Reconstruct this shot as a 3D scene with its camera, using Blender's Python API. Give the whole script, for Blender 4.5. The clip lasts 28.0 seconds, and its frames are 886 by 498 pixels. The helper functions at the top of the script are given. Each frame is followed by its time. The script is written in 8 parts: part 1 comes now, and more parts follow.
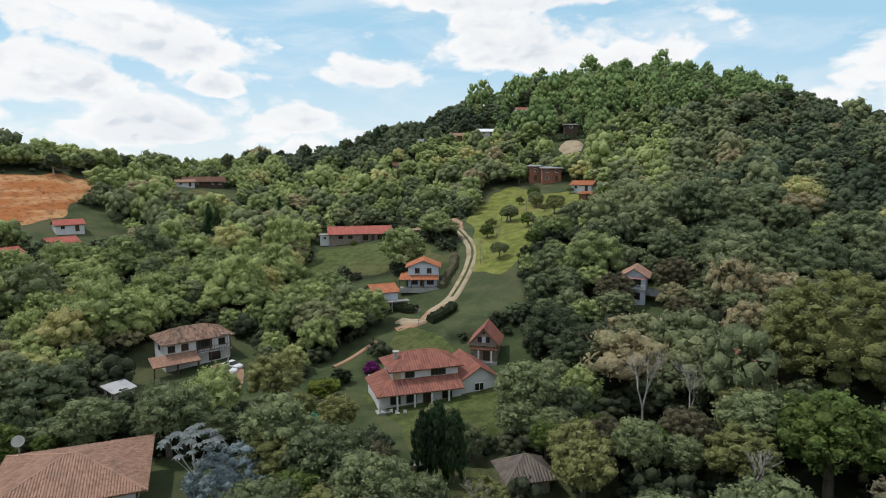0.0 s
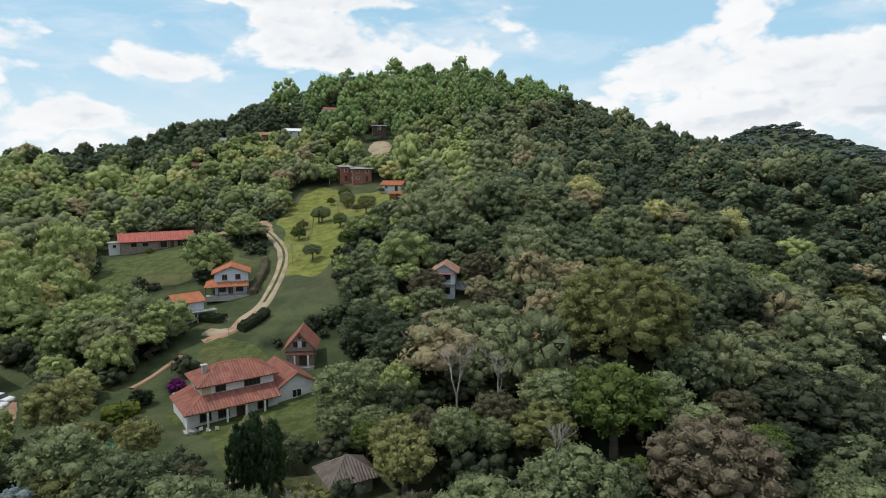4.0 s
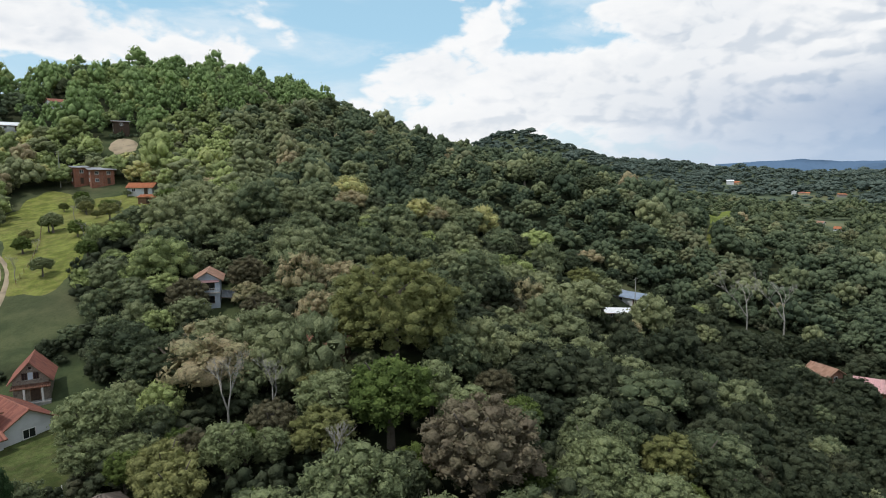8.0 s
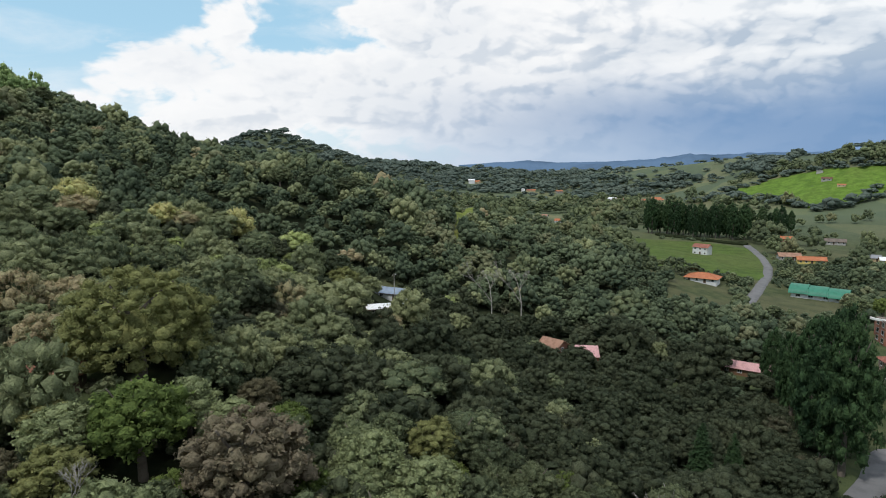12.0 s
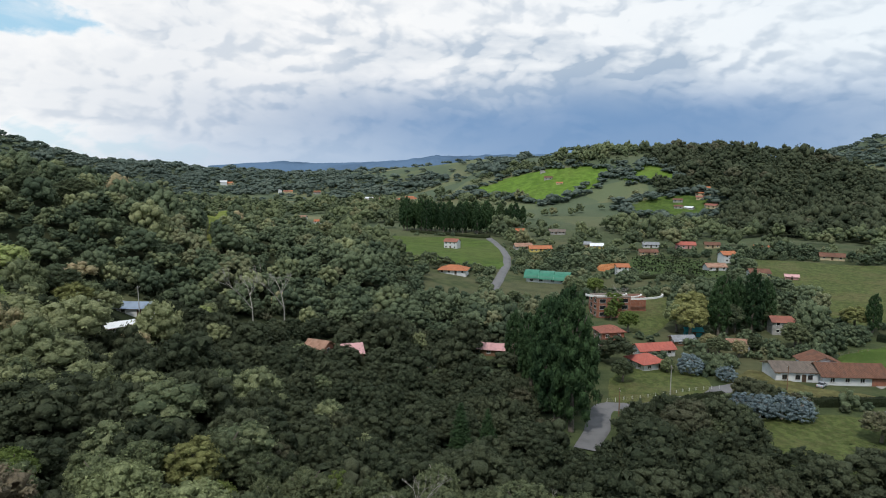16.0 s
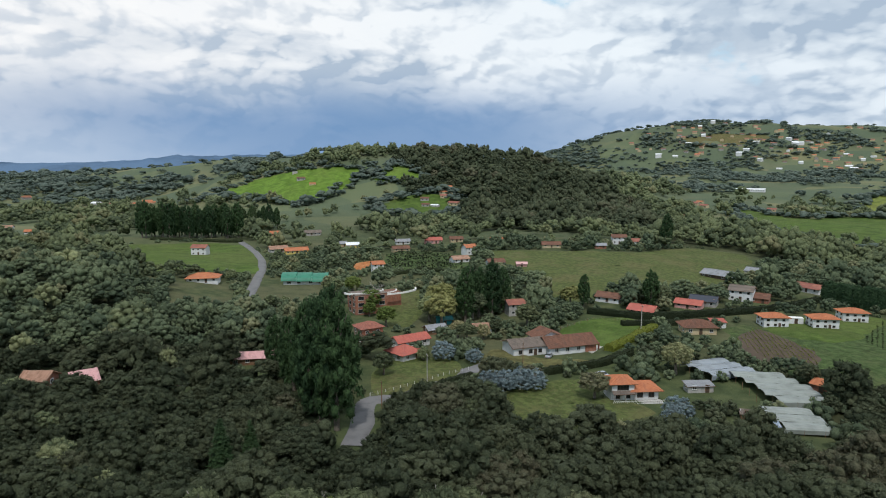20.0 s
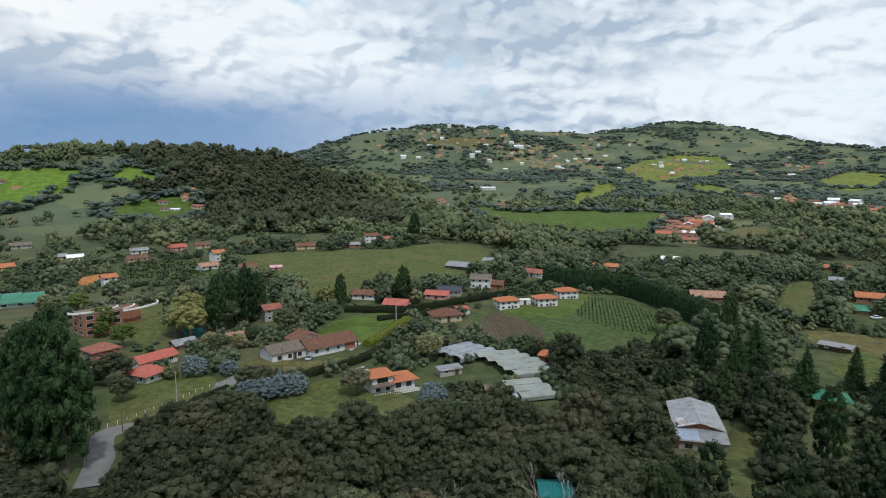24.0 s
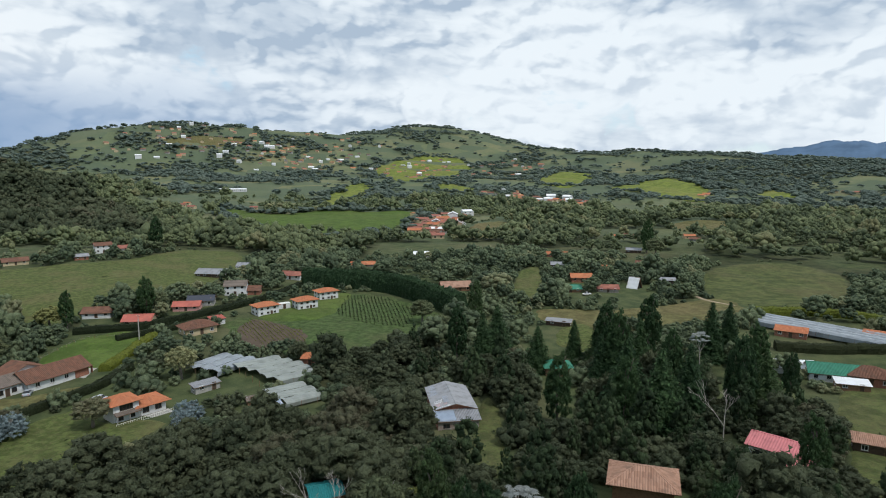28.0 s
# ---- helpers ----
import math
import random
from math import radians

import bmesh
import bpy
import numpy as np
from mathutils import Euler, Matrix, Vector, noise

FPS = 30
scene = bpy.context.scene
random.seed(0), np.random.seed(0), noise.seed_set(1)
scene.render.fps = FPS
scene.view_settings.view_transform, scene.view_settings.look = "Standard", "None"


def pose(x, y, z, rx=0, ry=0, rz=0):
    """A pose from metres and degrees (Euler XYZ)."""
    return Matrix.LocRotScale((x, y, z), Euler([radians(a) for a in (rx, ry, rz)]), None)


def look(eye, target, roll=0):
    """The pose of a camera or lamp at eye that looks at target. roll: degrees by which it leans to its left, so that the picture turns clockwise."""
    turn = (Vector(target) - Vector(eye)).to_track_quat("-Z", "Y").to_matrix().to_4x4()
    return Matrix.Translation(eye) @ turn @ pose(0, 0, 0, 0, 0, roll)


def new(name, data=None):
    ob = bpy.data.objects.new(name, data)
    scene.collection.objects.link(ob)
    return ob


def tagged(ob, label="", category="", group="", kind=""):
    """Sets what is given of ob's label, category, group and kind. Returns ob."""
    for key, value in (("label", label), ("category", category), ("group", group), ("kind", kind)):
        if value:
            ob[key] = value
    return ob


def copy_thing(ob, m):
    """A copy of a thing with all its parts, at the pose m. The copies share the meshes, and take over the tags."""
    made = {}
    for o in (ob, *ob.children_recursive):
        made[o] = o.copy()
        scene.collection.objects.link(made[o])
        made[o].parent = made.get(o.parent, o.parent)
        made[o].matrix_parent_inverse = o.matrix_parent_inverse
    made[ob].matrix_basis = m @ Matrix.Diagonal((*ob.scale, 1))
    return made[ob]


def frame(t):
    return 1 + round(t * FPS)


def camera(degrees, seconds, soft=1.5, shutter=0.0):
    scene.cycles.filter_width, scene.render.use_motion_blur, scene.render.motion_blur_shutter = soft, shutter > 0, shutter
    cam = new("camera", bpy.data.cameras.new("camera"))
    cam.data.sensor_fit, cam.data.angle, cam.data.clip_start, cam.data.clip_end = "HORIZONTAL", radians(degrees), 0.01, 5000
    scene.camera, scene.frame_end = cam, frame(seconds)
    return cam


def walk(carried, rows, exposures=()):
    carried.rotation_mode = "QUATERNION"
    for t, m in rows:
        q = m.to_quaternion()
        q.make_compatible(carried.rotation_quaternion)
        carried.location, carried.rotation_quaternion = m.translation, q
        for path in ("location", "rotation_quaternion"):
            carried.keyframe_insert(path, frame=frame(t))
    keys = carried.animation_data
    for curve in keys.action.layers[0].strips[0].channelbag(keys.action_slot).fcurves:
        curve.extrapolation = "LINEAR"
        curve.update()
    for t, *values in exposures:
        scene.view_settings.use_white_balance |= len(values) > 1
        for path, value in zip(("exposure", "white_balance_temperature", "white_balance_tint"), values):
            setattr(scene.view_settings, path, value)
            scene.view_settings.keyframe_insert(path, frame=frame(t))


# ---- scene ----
# The camera hovers over a hillside and turns to its right on the spot.
cam = camera(71.06, 28.0, soft=1.0)
EYE = 35.0
TILT, LEAN = -7.57, -0.14
TURNS = [(0, 0.00), (0.5, -2.06), (1, -4.11), (1.5, -6.16), (2, -8.25), (2.5, -10.43), (3, -12.66), (3.5, -14.95), (5.5, -24.64),
         (6, -27.40), (7, -32.93), (8, -38.47), (9, -43.97), (10, -49.48), (11, -55.04), (12, -60.56), (12.5, -63.30), (14.5, -74.30),
         (15, -77.05), (16, -82.57), (17, -88.16), (18, -93.75), (19, -99.31), (20, -104.96), (21, -110.59), (21.5, -113.41),
         (23.5, -124.71), (24, -127.53), (25, -133.16), (26, -138.77), (27, -144.19), (28, -149.83)]
walk(cam, [(t, pose(0, 0, EYE, 0, 0, turn) @ pose(0, 0, 0, 90 + TILT, 0, 0) @ pose(0, 0, 0, 0, 0, LEAN)) for t, turn in TURNS])

SKY = 0.15
# single clouds: bearing, height, half width and half height in degrees, weight
CLOUDS = [(-23.5, 10.6, 11.5, 4.6, 0.26), (-6.2, 7.9, 6.2, 3.6, 0.26), (13, 10.6, 16, 6.0, 0.26), (-34, 6.6, 9, 3.2, 0.22), (-24, 3.4, 7.5, 3.0, 0.22), (-19.5, 6.6, 2.6, 1.5, 0.2),
          (-13, 3.9, 3.4, 1.7, 0.2), (-38, 12, 6, 3.0, 0.18), (3, 14.5, 22, 2.2, 0.2), (43, 4.6, 15, 8.8, 0.30), (62, 5.6, 12, 8.0, 0.26), (76, 6.0, 12, 9.0, 0.2), (30, 3.4, 5, 3.0, 0.14),
          (56, 14, 14, 5, 0.14), (33.5, 12.5, 7, 4.5, -0.24), (-13.5, 13, 2.6, 5, -0.2), (1, 5.5, 2.6, 3.0, -0.12), (24, 6, 4, 4, -0.2), (147, 13, 5, 3, -0.10), (173, 11.5, 8, 3.0, -0.24)]

# ---- light: a high sun and a sky of broken cloud ----
SUN_AZ, SUN_EL = -75.0, 58.0        # degrees clockwise from +y, and above the horizon


class Nodes:
    """Short hand for a node tree."""

    def __init__(self, tree):
        self.tree = tree
        tree.nodes.clear()

    def add(self, kind, **sets):
        node = self.tree.nodes.new(kind)
        for key, value in sets.items():
            setattr(node, key, value)
        return node

    def put(self, socket, value):
        if isinstance(value, bpy.types.NodeSocket):
            self.tree.links.new(value, socket)
        elif value is not None:
            socket.default_value = value

    def math(self, op, a, b=None, c=None, clamp=False):
        node = self.add("ShaderNodeMath", operation=op, use_clamp=clamp)
        for socket, value in zip(node.inputs, (a, b, c)):
            self.put(socket, value)
        return node.outputs[0]

    def vec(self, op, a, b=None):
        node = self.add("ShaderNodeVectorMath", operation=op)
        for socket, value in zip(node.inputs, (a, b)):
            self.put(socket, value)
        return node.outputs["Value"] if op in ("DOT_PRODUCT", "LENGTH") else node.outputs["Vector"]

    def noise(self, vector, scale, detail=4.0, rough=0.55, distort=0.0):
        node = self.add("ShaderNodeTexNoise")
        for name, value in (("Vector", vector), ("Scale", scale), ("Detail", detail), ("Roughness", rough), ("Distortion", distort)):
            self.put(node.inputs[name], value)
        return node.outputs["Fac"]

    def voronoi(self, vector, scale, feature="F1", output="Distance"):
        node = self.add("ShaderNodeTexVoronoi", feature=feature)
        self.put(node.inputs["Vector"], vector)
        self.put(node.inputs["Scale"], scale)
        return node.outputs[output]

    def step(self, value, low, high, out_low=0.0, out_high=1.0):
        node = self.add("ShaderNodeMapRange", interpolation_type="SMOOTHSTEP")
        for socket, v in zip(node.inputs, (value, low, high, out_low, out_high)):
            self.put(socket, v)
        return node.outputs[0]

    def mix(self, fac, a, b, blend="MIX"):
        node = self.add("ShaderNodeMix", data_type="RGBA", blend_type=blend)
        self.put(node.inputs[0], fac)
        self.put(node.inputs[6], a if not isinstance(a, tuple) else (*a, 1))
        self.put(node.inputs[7], b if not isinstance(b, tuple) else (*b, 1))
        return node.outputs[2]

    def combine(self, x, y, z):
        node = self.add("ShaderNodeCombineXYZ")
        for socket, v in zip(node.inputs, (x, y, z)):
            self.put(socket, v)
        return node.outputs[0]

    def bump(self, height, strength, distance):
        node = self.add("ShaderNodeBump")
        self.put(node.inputs["Strength"], strength)
        self.put(node.inputs["Distance"], distance)
        self.put(node.inputs["Height"], height)
        return node.outputs[0]


world = bpy.data.worlds.new("cloudy_sky")
world.use_nodes = True
scene.world = world
n = Nodes(world.node_tree)
sky = n.add("ShaderNodeTexSky", sky_type="NISHITA", sun_disc=False, sun_elevation=radians(SUN_EL), sun_rotation=radians(SUN_AZ),
            altitude=1800.0, air_density=1.0, dust_density=1.2, ozone_density=1.4)
way = n.add("ShaderNodeTexCoord").outputs["Generated"]
# bearing (degrees east of the first view) and height (degrees above the horizon)
fwd, side = (math.sin(radians(75)), math.cos(radians(75)), 0), (math.cos(radians(75)), -math.sin(radians(75)), 0)
bearing = n.math("MULTIPLY_ADD", n.math("ARCTAN2", n.vec("DOT_PRODUCT", way, side), n.vec("DOT_PRODUCT", way, fwd)), 57.2958, 75.0)
height = n.math("MULTIPLY", n.math("ARCSINE", n.vec("DOT_PRODUCT", way, (0, 0, 1))), 57.2958)
# clouds lie in flat layers, so they are wider than high towards the horizon
flat = n.combine(n.math("MULTIPLY", bearing, 0.06), n.math("MULTIPLY", height, 0.105), 0.0)
billow = n.noise(flat, 1.0, 9.0, 0.56, 0.35)


def lumps(v):
    """Rounded heads of cumulus, at three sizes."""
    curl = n.noise(v, 2.2, 4.0, 0.55)
    v = n.vec("ADD", v, n.combine(n.math("MULTIPLY_ADD", curl, 0.5, -0.25), n.math("MULTIPLY_ADD", curl, -0.36, 0.18), 0.0))
    a_ = n.math("MULTIPLY", n.voronoi(v, 2.4), -0.55)
    b_ = n.math("MULTIPLY_ADD", n.voronoi(v, 5.5), -0.30, a_)
    return n.math("MULTIPLY_ADD", n.voronoi(v, 12.0), -0.15, n.math("ADD", b_, 0.42))


heads = lumps(flat)
lit = n.math("SUBTRACT", heads, lumps(n.vec("ADD", flat, (-0.035, 0.06, 0.0))))      # above nought on the sunny side of each head
puffs = base = None
for b0, h0, rb, rh, amount in CLOUDS:
    u = n.math("DIVIDE", n.math("SUBTRACT", bearing, b0), rb)
    v = n.math("DIVIDE", n.math("SUBTRACT", height, h0), rh)
    v = n.math("MAXIMUM", v, n.math("MULTIPLY", v, -1.7))                             # flat below, heaped above
    inside = n.math("SUBTRACT", 1.0, n.math("ADD", n.math("MULTIPLY", u, u), n.math("MULTIPLY", v, v)), clamp=True)
    puff = n.math("MULTIPLY", inside, amount)
    puffs = puff if puffs is None else n.math("ADD", puffs, puff)
    if amount > 0:
        low_ = n.math("MULTIPLY", n.math("SUBTRACT", 1.0, n.math("MULTIPLY", u, u), clamp=True), n.step(height, h0 + rh * 0.35, h0 - rh * 0.45))
        base = low_ if base is None else n.math("MAXIMUM", base, low_)
# the east and south are overcast, the north shows blue between the clouds
cover = n.math("ADD", n.step(bearing, 46, 78, -0.02, 0.30), n.step(height, 16, 28, 0.0, 0.10))
fine = n.noise(flat, 3.1, 8.0, 0.62, 0.25)
density = n.math("ADD", n.math("ADD", n.math("ADD", billow, puffs), cover), n.math("ADD", n.math("MULTIPLY_ADD", fine, 0.14, -0.07), n.math("MULTIPLY", heads, 0.42)))
cloud = n.step(density, 0.50, 0.60)
gloom = n.step(bearing, 45, 105, 0.55, 0.85)
shade = n.step(n.math("ADD", n.noise(n.vec("ADD", n.vec("MULTIPLY", flat, (0.8, 1.5, 1.0)), (3.7, 1.9, 0.0)), 0.85, 9.0, 0.55, 0.35), n.math("MULTIPLY", heads, -0.35)), 0.49, 0.72)
shade = n.math("MULTIPLY", shade, n.step(bearing, 55, 95, 0.2, 1.0))
edge = n.step(lit, 0.05, -0.16, 0.0, 0.55)
grey = n.math("ADD", n.math("MULTIPLY", n.math("ADD", n.math("MULTIPLY", base, 0.30), edge), n.step(density, 0.56, 0.75)), n.math("MULTIPLY", shade, 0.75), clamp=True)
grey = n.math("MULTIPLY", grey, gloom, clamp=True)
white = n.mix(n.step(fine, 0.35, 0.65, 0.0, 0.3), (0.97, 0.975, 0.98), (0.86, 0.89, 0.93))
white = n.mix(n.step(bearing, 70, 130, 0.0, 0.75), white, (0.80, 0.90, 0.98))
cloud_colour = n.mix(grey, white, (0.35, 0.46, 0.60))
blue = n.mix(1.0, n.mix(1.0, sky.outputs[0], (SKY, SKY, SKY), "MULTIPLY"), (0.95, 1.0, 0.92), "MULTIPLY")
haze = n.step(height, 0.0, 60.0, 0.85, 0.35)
clear = n.mix(haze, blue, n.mix(n.step(height, 0, 12), (0.70, 0.82, 0.90), (0.42, 0.69, 0.88)))
wisps = n.step(n.noise(n.vec("MULTIPLY", flat, (0.7, 1.6, 1.0)), 1.7, 8.0, 0.6, 0.5), 0.42, 0.72, 0.0, 0.55)
clear = n.mix(wisps, clear, (0.84, 0.90, 0.95))
colour = n.mix(cloud, clear, cloud_colour)
# a bank of rain hangs low in the east
bank = n.math("MULTIPLY", n.math("MULTIPLY", n.step(bearing, 48, 88), n.step(bearing, 148, 104)), n.step(n.math("ADD", height, n.math("MULTIPLY_ADD", billow, 5.0, -2.5)), 9.5, 3.5))
colour = n.mix(n.math("MULTIPLY", bank, 0.92), colour, (0.16, 0.30, 0.53))
veil = n.math("MULTIPLY", n.math("MULTIPLY", n.step(bearing, 45, 60), n.step(bearing, 96, 74)), n.step(height, 5.0, 0.0))
colour = n.mix(n.math("MULTIPLY", veil, 0.55), colour, (0.50, 0.62, 0.78))
back = n.add("ShaderNodeBackground")
n.put(back.inputs[0], colour)
back.inputs[1].default_value = 1.0
n.tree.links.new(back.outputs[0], n.add("ShaderNodeOutputWorld").inputs[0])

sun = bpy.data.lights.new("sun", "SUN")
sun.energy, sun.angle, sun.color = 2.4, radians(3), (1.0, 0.96, 0.90)
sun_ob = new("sun", sun)
sun_ob.matrix_world = look((0, 0, 300), Vector((0, 0, 300)) - Vector((math.sin(radians(SUN_AZ)) * math.cos(radians(SUN_EL)), math.cos(radians(SUN_AZ)) * math.cos(radians(SUN_EL)), math.sin(radians(SUN_EL)))))

# ---- materials ----
def material(name, build, rough=0.8, metal=0.0, spec=0.3):
    """A principled material; build(nodes, shader) gives the base colour and may add more."""
    mat = bpy.data.materials.new(name)
    mat.use_nodes = True
    nodes = Nodes(mat.node_tree)
    shader = nodes.add("ShaderNodeBsdfPrincipled")
    shader.inputs["Roughness"].default_value, shader.inputs["Metallic"].default_value = rough, metal
    shader.inputs["Specular IOR Level"].default_value = spec
    nodes.tree.links.new(shader.outputs[0], nodes.add("ShaderNodeOutputMaterial").inputs[0])
    nodes.put(shader.inputs["Base Color"], build(nodes, shader))
    return mat


def where(nodes, kind="Object"):
    return nodes.add("ShaderNodeTexCoord").outputs[kind]


def plain(name, colour, rough=0.7, metal=0.0, wear=0.25, scale=1.2, spec=0.3):
    """Paint, plaster or sheet with stains at two scales."""
    def build(nodes, shader):
        p = where(nodes)
        big, small = nodes.noise(p, scale, 5, 0.6), nodes.noise(p, scale * 14, 4, 0.6)
        dark = tuple(c * (1 - wear) for c in colour)
        c = nodes.mix(nodes.step(big, 0.42, 0.72), colour, dark)
        nodes.put(shader.inputs["Normal"], nodes.bump(small, 0.25, 0.02))
        return nodes.mix(nodes.step(small, 0.45, 0.75, 0, 0.35), c, tuple(c0 * (1 - wear * 0.8) for c0 in colour))
    return material(name, build, rough, metal, spec)


def leaf_material(name, dark, light, third, own=False):
    """Leaves: each tree has a tone of its own, and each twig a little of its own."""
    def build(nodes, shader):
        p = where(nodes, "Object")
        if own:
            tone = nodes.add("ShaderNodeObjectInfo").outputs["Random"]
        else:
            tone = nodes.add("ShaderNodeAttribute", attribute_name="tone").outputs["Fac"]
        twig = nodes.add("ShaderNodeNewGeometry").outputs["Random Per Island"]
        tuft = nodes.noise(p, 0.7, 3, 0.6)
        c = nodes.mix(nodes.step(tone, 0.05, 0.8), dark, light)
        c = nodes.mix(nodes.step(tone, 0.88, 1.0, 0.0, 0.7), c, third)
        c = nodes.mix(nodes.math("MULTIPLY", nodes.math("POWER", twig, 1.6), 0.5), c, tuple(min(1, v * 1.5) for v in light))
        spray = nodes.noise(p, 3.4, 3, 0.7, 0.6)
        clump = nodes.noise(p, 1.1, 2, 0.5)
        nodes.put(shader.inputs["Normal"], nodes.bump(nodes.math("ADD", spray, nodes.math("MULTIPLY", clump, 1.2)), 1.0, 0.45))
        # hollows of the spray noise are painted darker, as shade between leaves
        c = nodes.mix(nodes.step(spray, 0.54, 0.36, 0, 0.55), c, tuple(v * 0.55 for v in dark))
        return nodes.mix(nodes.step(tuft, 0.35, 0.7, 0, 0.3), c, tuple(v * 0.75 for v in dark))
    mat = material(name, build, 0.75, 0.0, 0.15)
    nodes = mat.node_tree.nodes                          # light comes through the leaves
    shader, out = nodes["Principled BSDF"], nodes["Material Output"]
    glow, mixer = nodes.new("ShaderNodeBsdfTranslucent"), nodes.new("ShaderNodeMixShader")
    mat.node_tree.links.new(shader.inputs["Base Color"].links[0].from_socket, glow.inputs[0])
    mixer.inputs[0].default_value = 0.3
    mat.node_tree.links.new(shader.outputs[0], mixer.inputs[1])
    mat.node_tree.links.new(glow.outputs[0], mixer.inputs[2])
    mat.node_tree.links.new(mixer.outputs[0], out.inputs[0])
    return mat


M = {}
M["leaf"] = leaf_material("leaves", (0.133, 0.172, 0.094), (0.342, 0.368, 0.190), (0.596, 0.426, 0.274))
# dark leaves; over the south they carry cloud shade in their colour
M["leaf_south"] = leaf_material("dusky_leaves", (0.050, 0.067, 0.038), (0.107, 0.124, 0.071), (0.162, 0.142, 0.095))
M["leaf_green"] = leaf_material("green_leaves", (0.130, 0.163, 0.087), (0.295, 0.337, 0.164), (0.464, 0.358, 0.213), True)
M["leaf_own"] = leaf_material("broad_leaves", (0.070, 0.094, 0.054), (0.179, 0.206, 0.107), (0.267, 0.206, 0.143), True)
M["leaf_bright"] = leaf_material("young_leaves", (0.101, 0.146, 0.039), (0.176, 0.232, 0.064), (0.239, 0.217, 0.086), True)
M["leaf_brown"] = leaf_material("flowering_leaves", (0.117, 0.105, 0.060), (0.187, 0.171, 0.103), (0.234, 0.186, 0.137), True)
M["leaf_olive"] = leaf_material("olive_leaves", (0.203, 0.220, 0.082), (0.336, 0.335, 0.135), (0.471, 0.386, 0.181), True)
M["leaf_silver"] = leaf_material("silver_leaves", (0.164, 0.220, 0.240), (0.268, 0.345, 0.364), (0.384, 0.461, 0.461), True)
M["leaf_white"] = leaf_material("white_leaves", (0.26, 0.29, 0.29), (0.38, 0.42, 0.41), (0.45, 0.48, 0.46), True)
# leaves brightened in colour to stand for sun on the hill
M["leaf_sunlit"] = leaf_material("hill_leaves", (0.213, 0.265, 0.113), (0.485, 0.553, 0.219), (0.751, 0.606, 0.284))
# light pine green, brightened as well for sun on the hill
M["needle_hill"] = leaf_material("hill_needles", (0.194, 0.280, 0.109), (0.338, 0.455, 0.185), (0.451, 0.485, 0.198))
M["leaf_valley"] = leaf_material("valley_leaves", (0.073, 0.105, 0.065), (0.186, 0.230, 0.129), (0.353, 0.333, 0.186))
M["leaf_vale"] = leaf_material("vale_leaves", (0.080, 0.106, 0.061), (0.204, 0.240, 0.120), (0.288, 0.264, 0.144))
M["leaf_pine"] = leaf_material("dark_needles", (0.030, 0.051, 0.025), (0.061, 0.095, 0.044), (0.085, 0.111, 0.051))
# pale bluish green: distance haze painted into the leaves
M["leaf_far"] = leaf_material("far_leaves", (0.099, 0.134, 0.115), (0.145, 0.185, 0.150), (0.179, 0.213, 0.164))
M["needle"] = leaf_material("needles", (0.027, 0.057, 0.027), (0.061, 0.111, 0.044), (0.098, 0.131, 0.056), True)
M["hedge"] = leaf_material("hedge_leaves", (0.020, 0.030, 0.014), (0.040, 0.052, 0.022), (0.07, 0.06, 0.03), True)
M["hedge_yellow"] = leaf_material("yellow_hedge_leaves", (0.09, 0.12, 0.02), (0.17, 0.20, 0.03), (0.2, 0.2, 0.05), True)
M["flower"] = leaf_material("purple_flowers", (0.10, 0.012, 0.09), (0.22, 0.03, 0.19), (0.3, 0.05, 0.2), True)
M["bark"] = plain("bark", (0.17, 0.145, 0.12), 0.9, wear=0.5, scale=2.0)
M["bark_pale"] = plain("pale_bark", (0.33, 0.31, 0.28), 0.9, wear=0.4, scale=2.0)


def grass_like(name, dark, light, dry, scale=0.05, patch=0.5):
    def build(nodes, shader):
        p = where(nodes)
        big, mid, fine = nodes.noise(p, scale, 6, 0.6), nodes.noise(p, scale * 9, 5, 0.6), nodes.noise(p, 2.5, 6, 0.7)
        c = nodes.mix(nodes.step(mid, 0.38, 0.62), tuple(v * 0.82 for v in dark), light)
        c = nodes.mix(nodes.step(nodes.noise(p, 0.9, 5, 0.65), 0.42, 0.66, 0, 0.45), c, tuple(v * 0.7 for v in dry))
        c = nodes.mix(nodes.math("MULTIPLY", nodes.step(big, 0.45, 0.68), patch), c, dry)
        clump = nodes.noise(nodes.vec("ADD", p, (13.0, 7.0, 0.0)), 0.32, 6, 0.72, 0.4)
        c = nodes.mix(nodes.step(clump, 0.50, 0.64, 0, 0.55), c, tuple(v * 0.6 for v in dark))
        c = nodes.mix(nodes.step(clump, 0.44, 0.34, 0, 0.4), c, tuple(v * 1.25 for v in light))
        nodes.put(shader.inputs["Normal"], nodes.bump(fine, 0.8, 0.25))
        return nodes.mix(nodes.step(fine, 0.45, 0.75, 0.0, 0.55), c, tuple(v * 0.5 for v in dark))
    return material(name, build, 0.9, 0.0, 0.1)


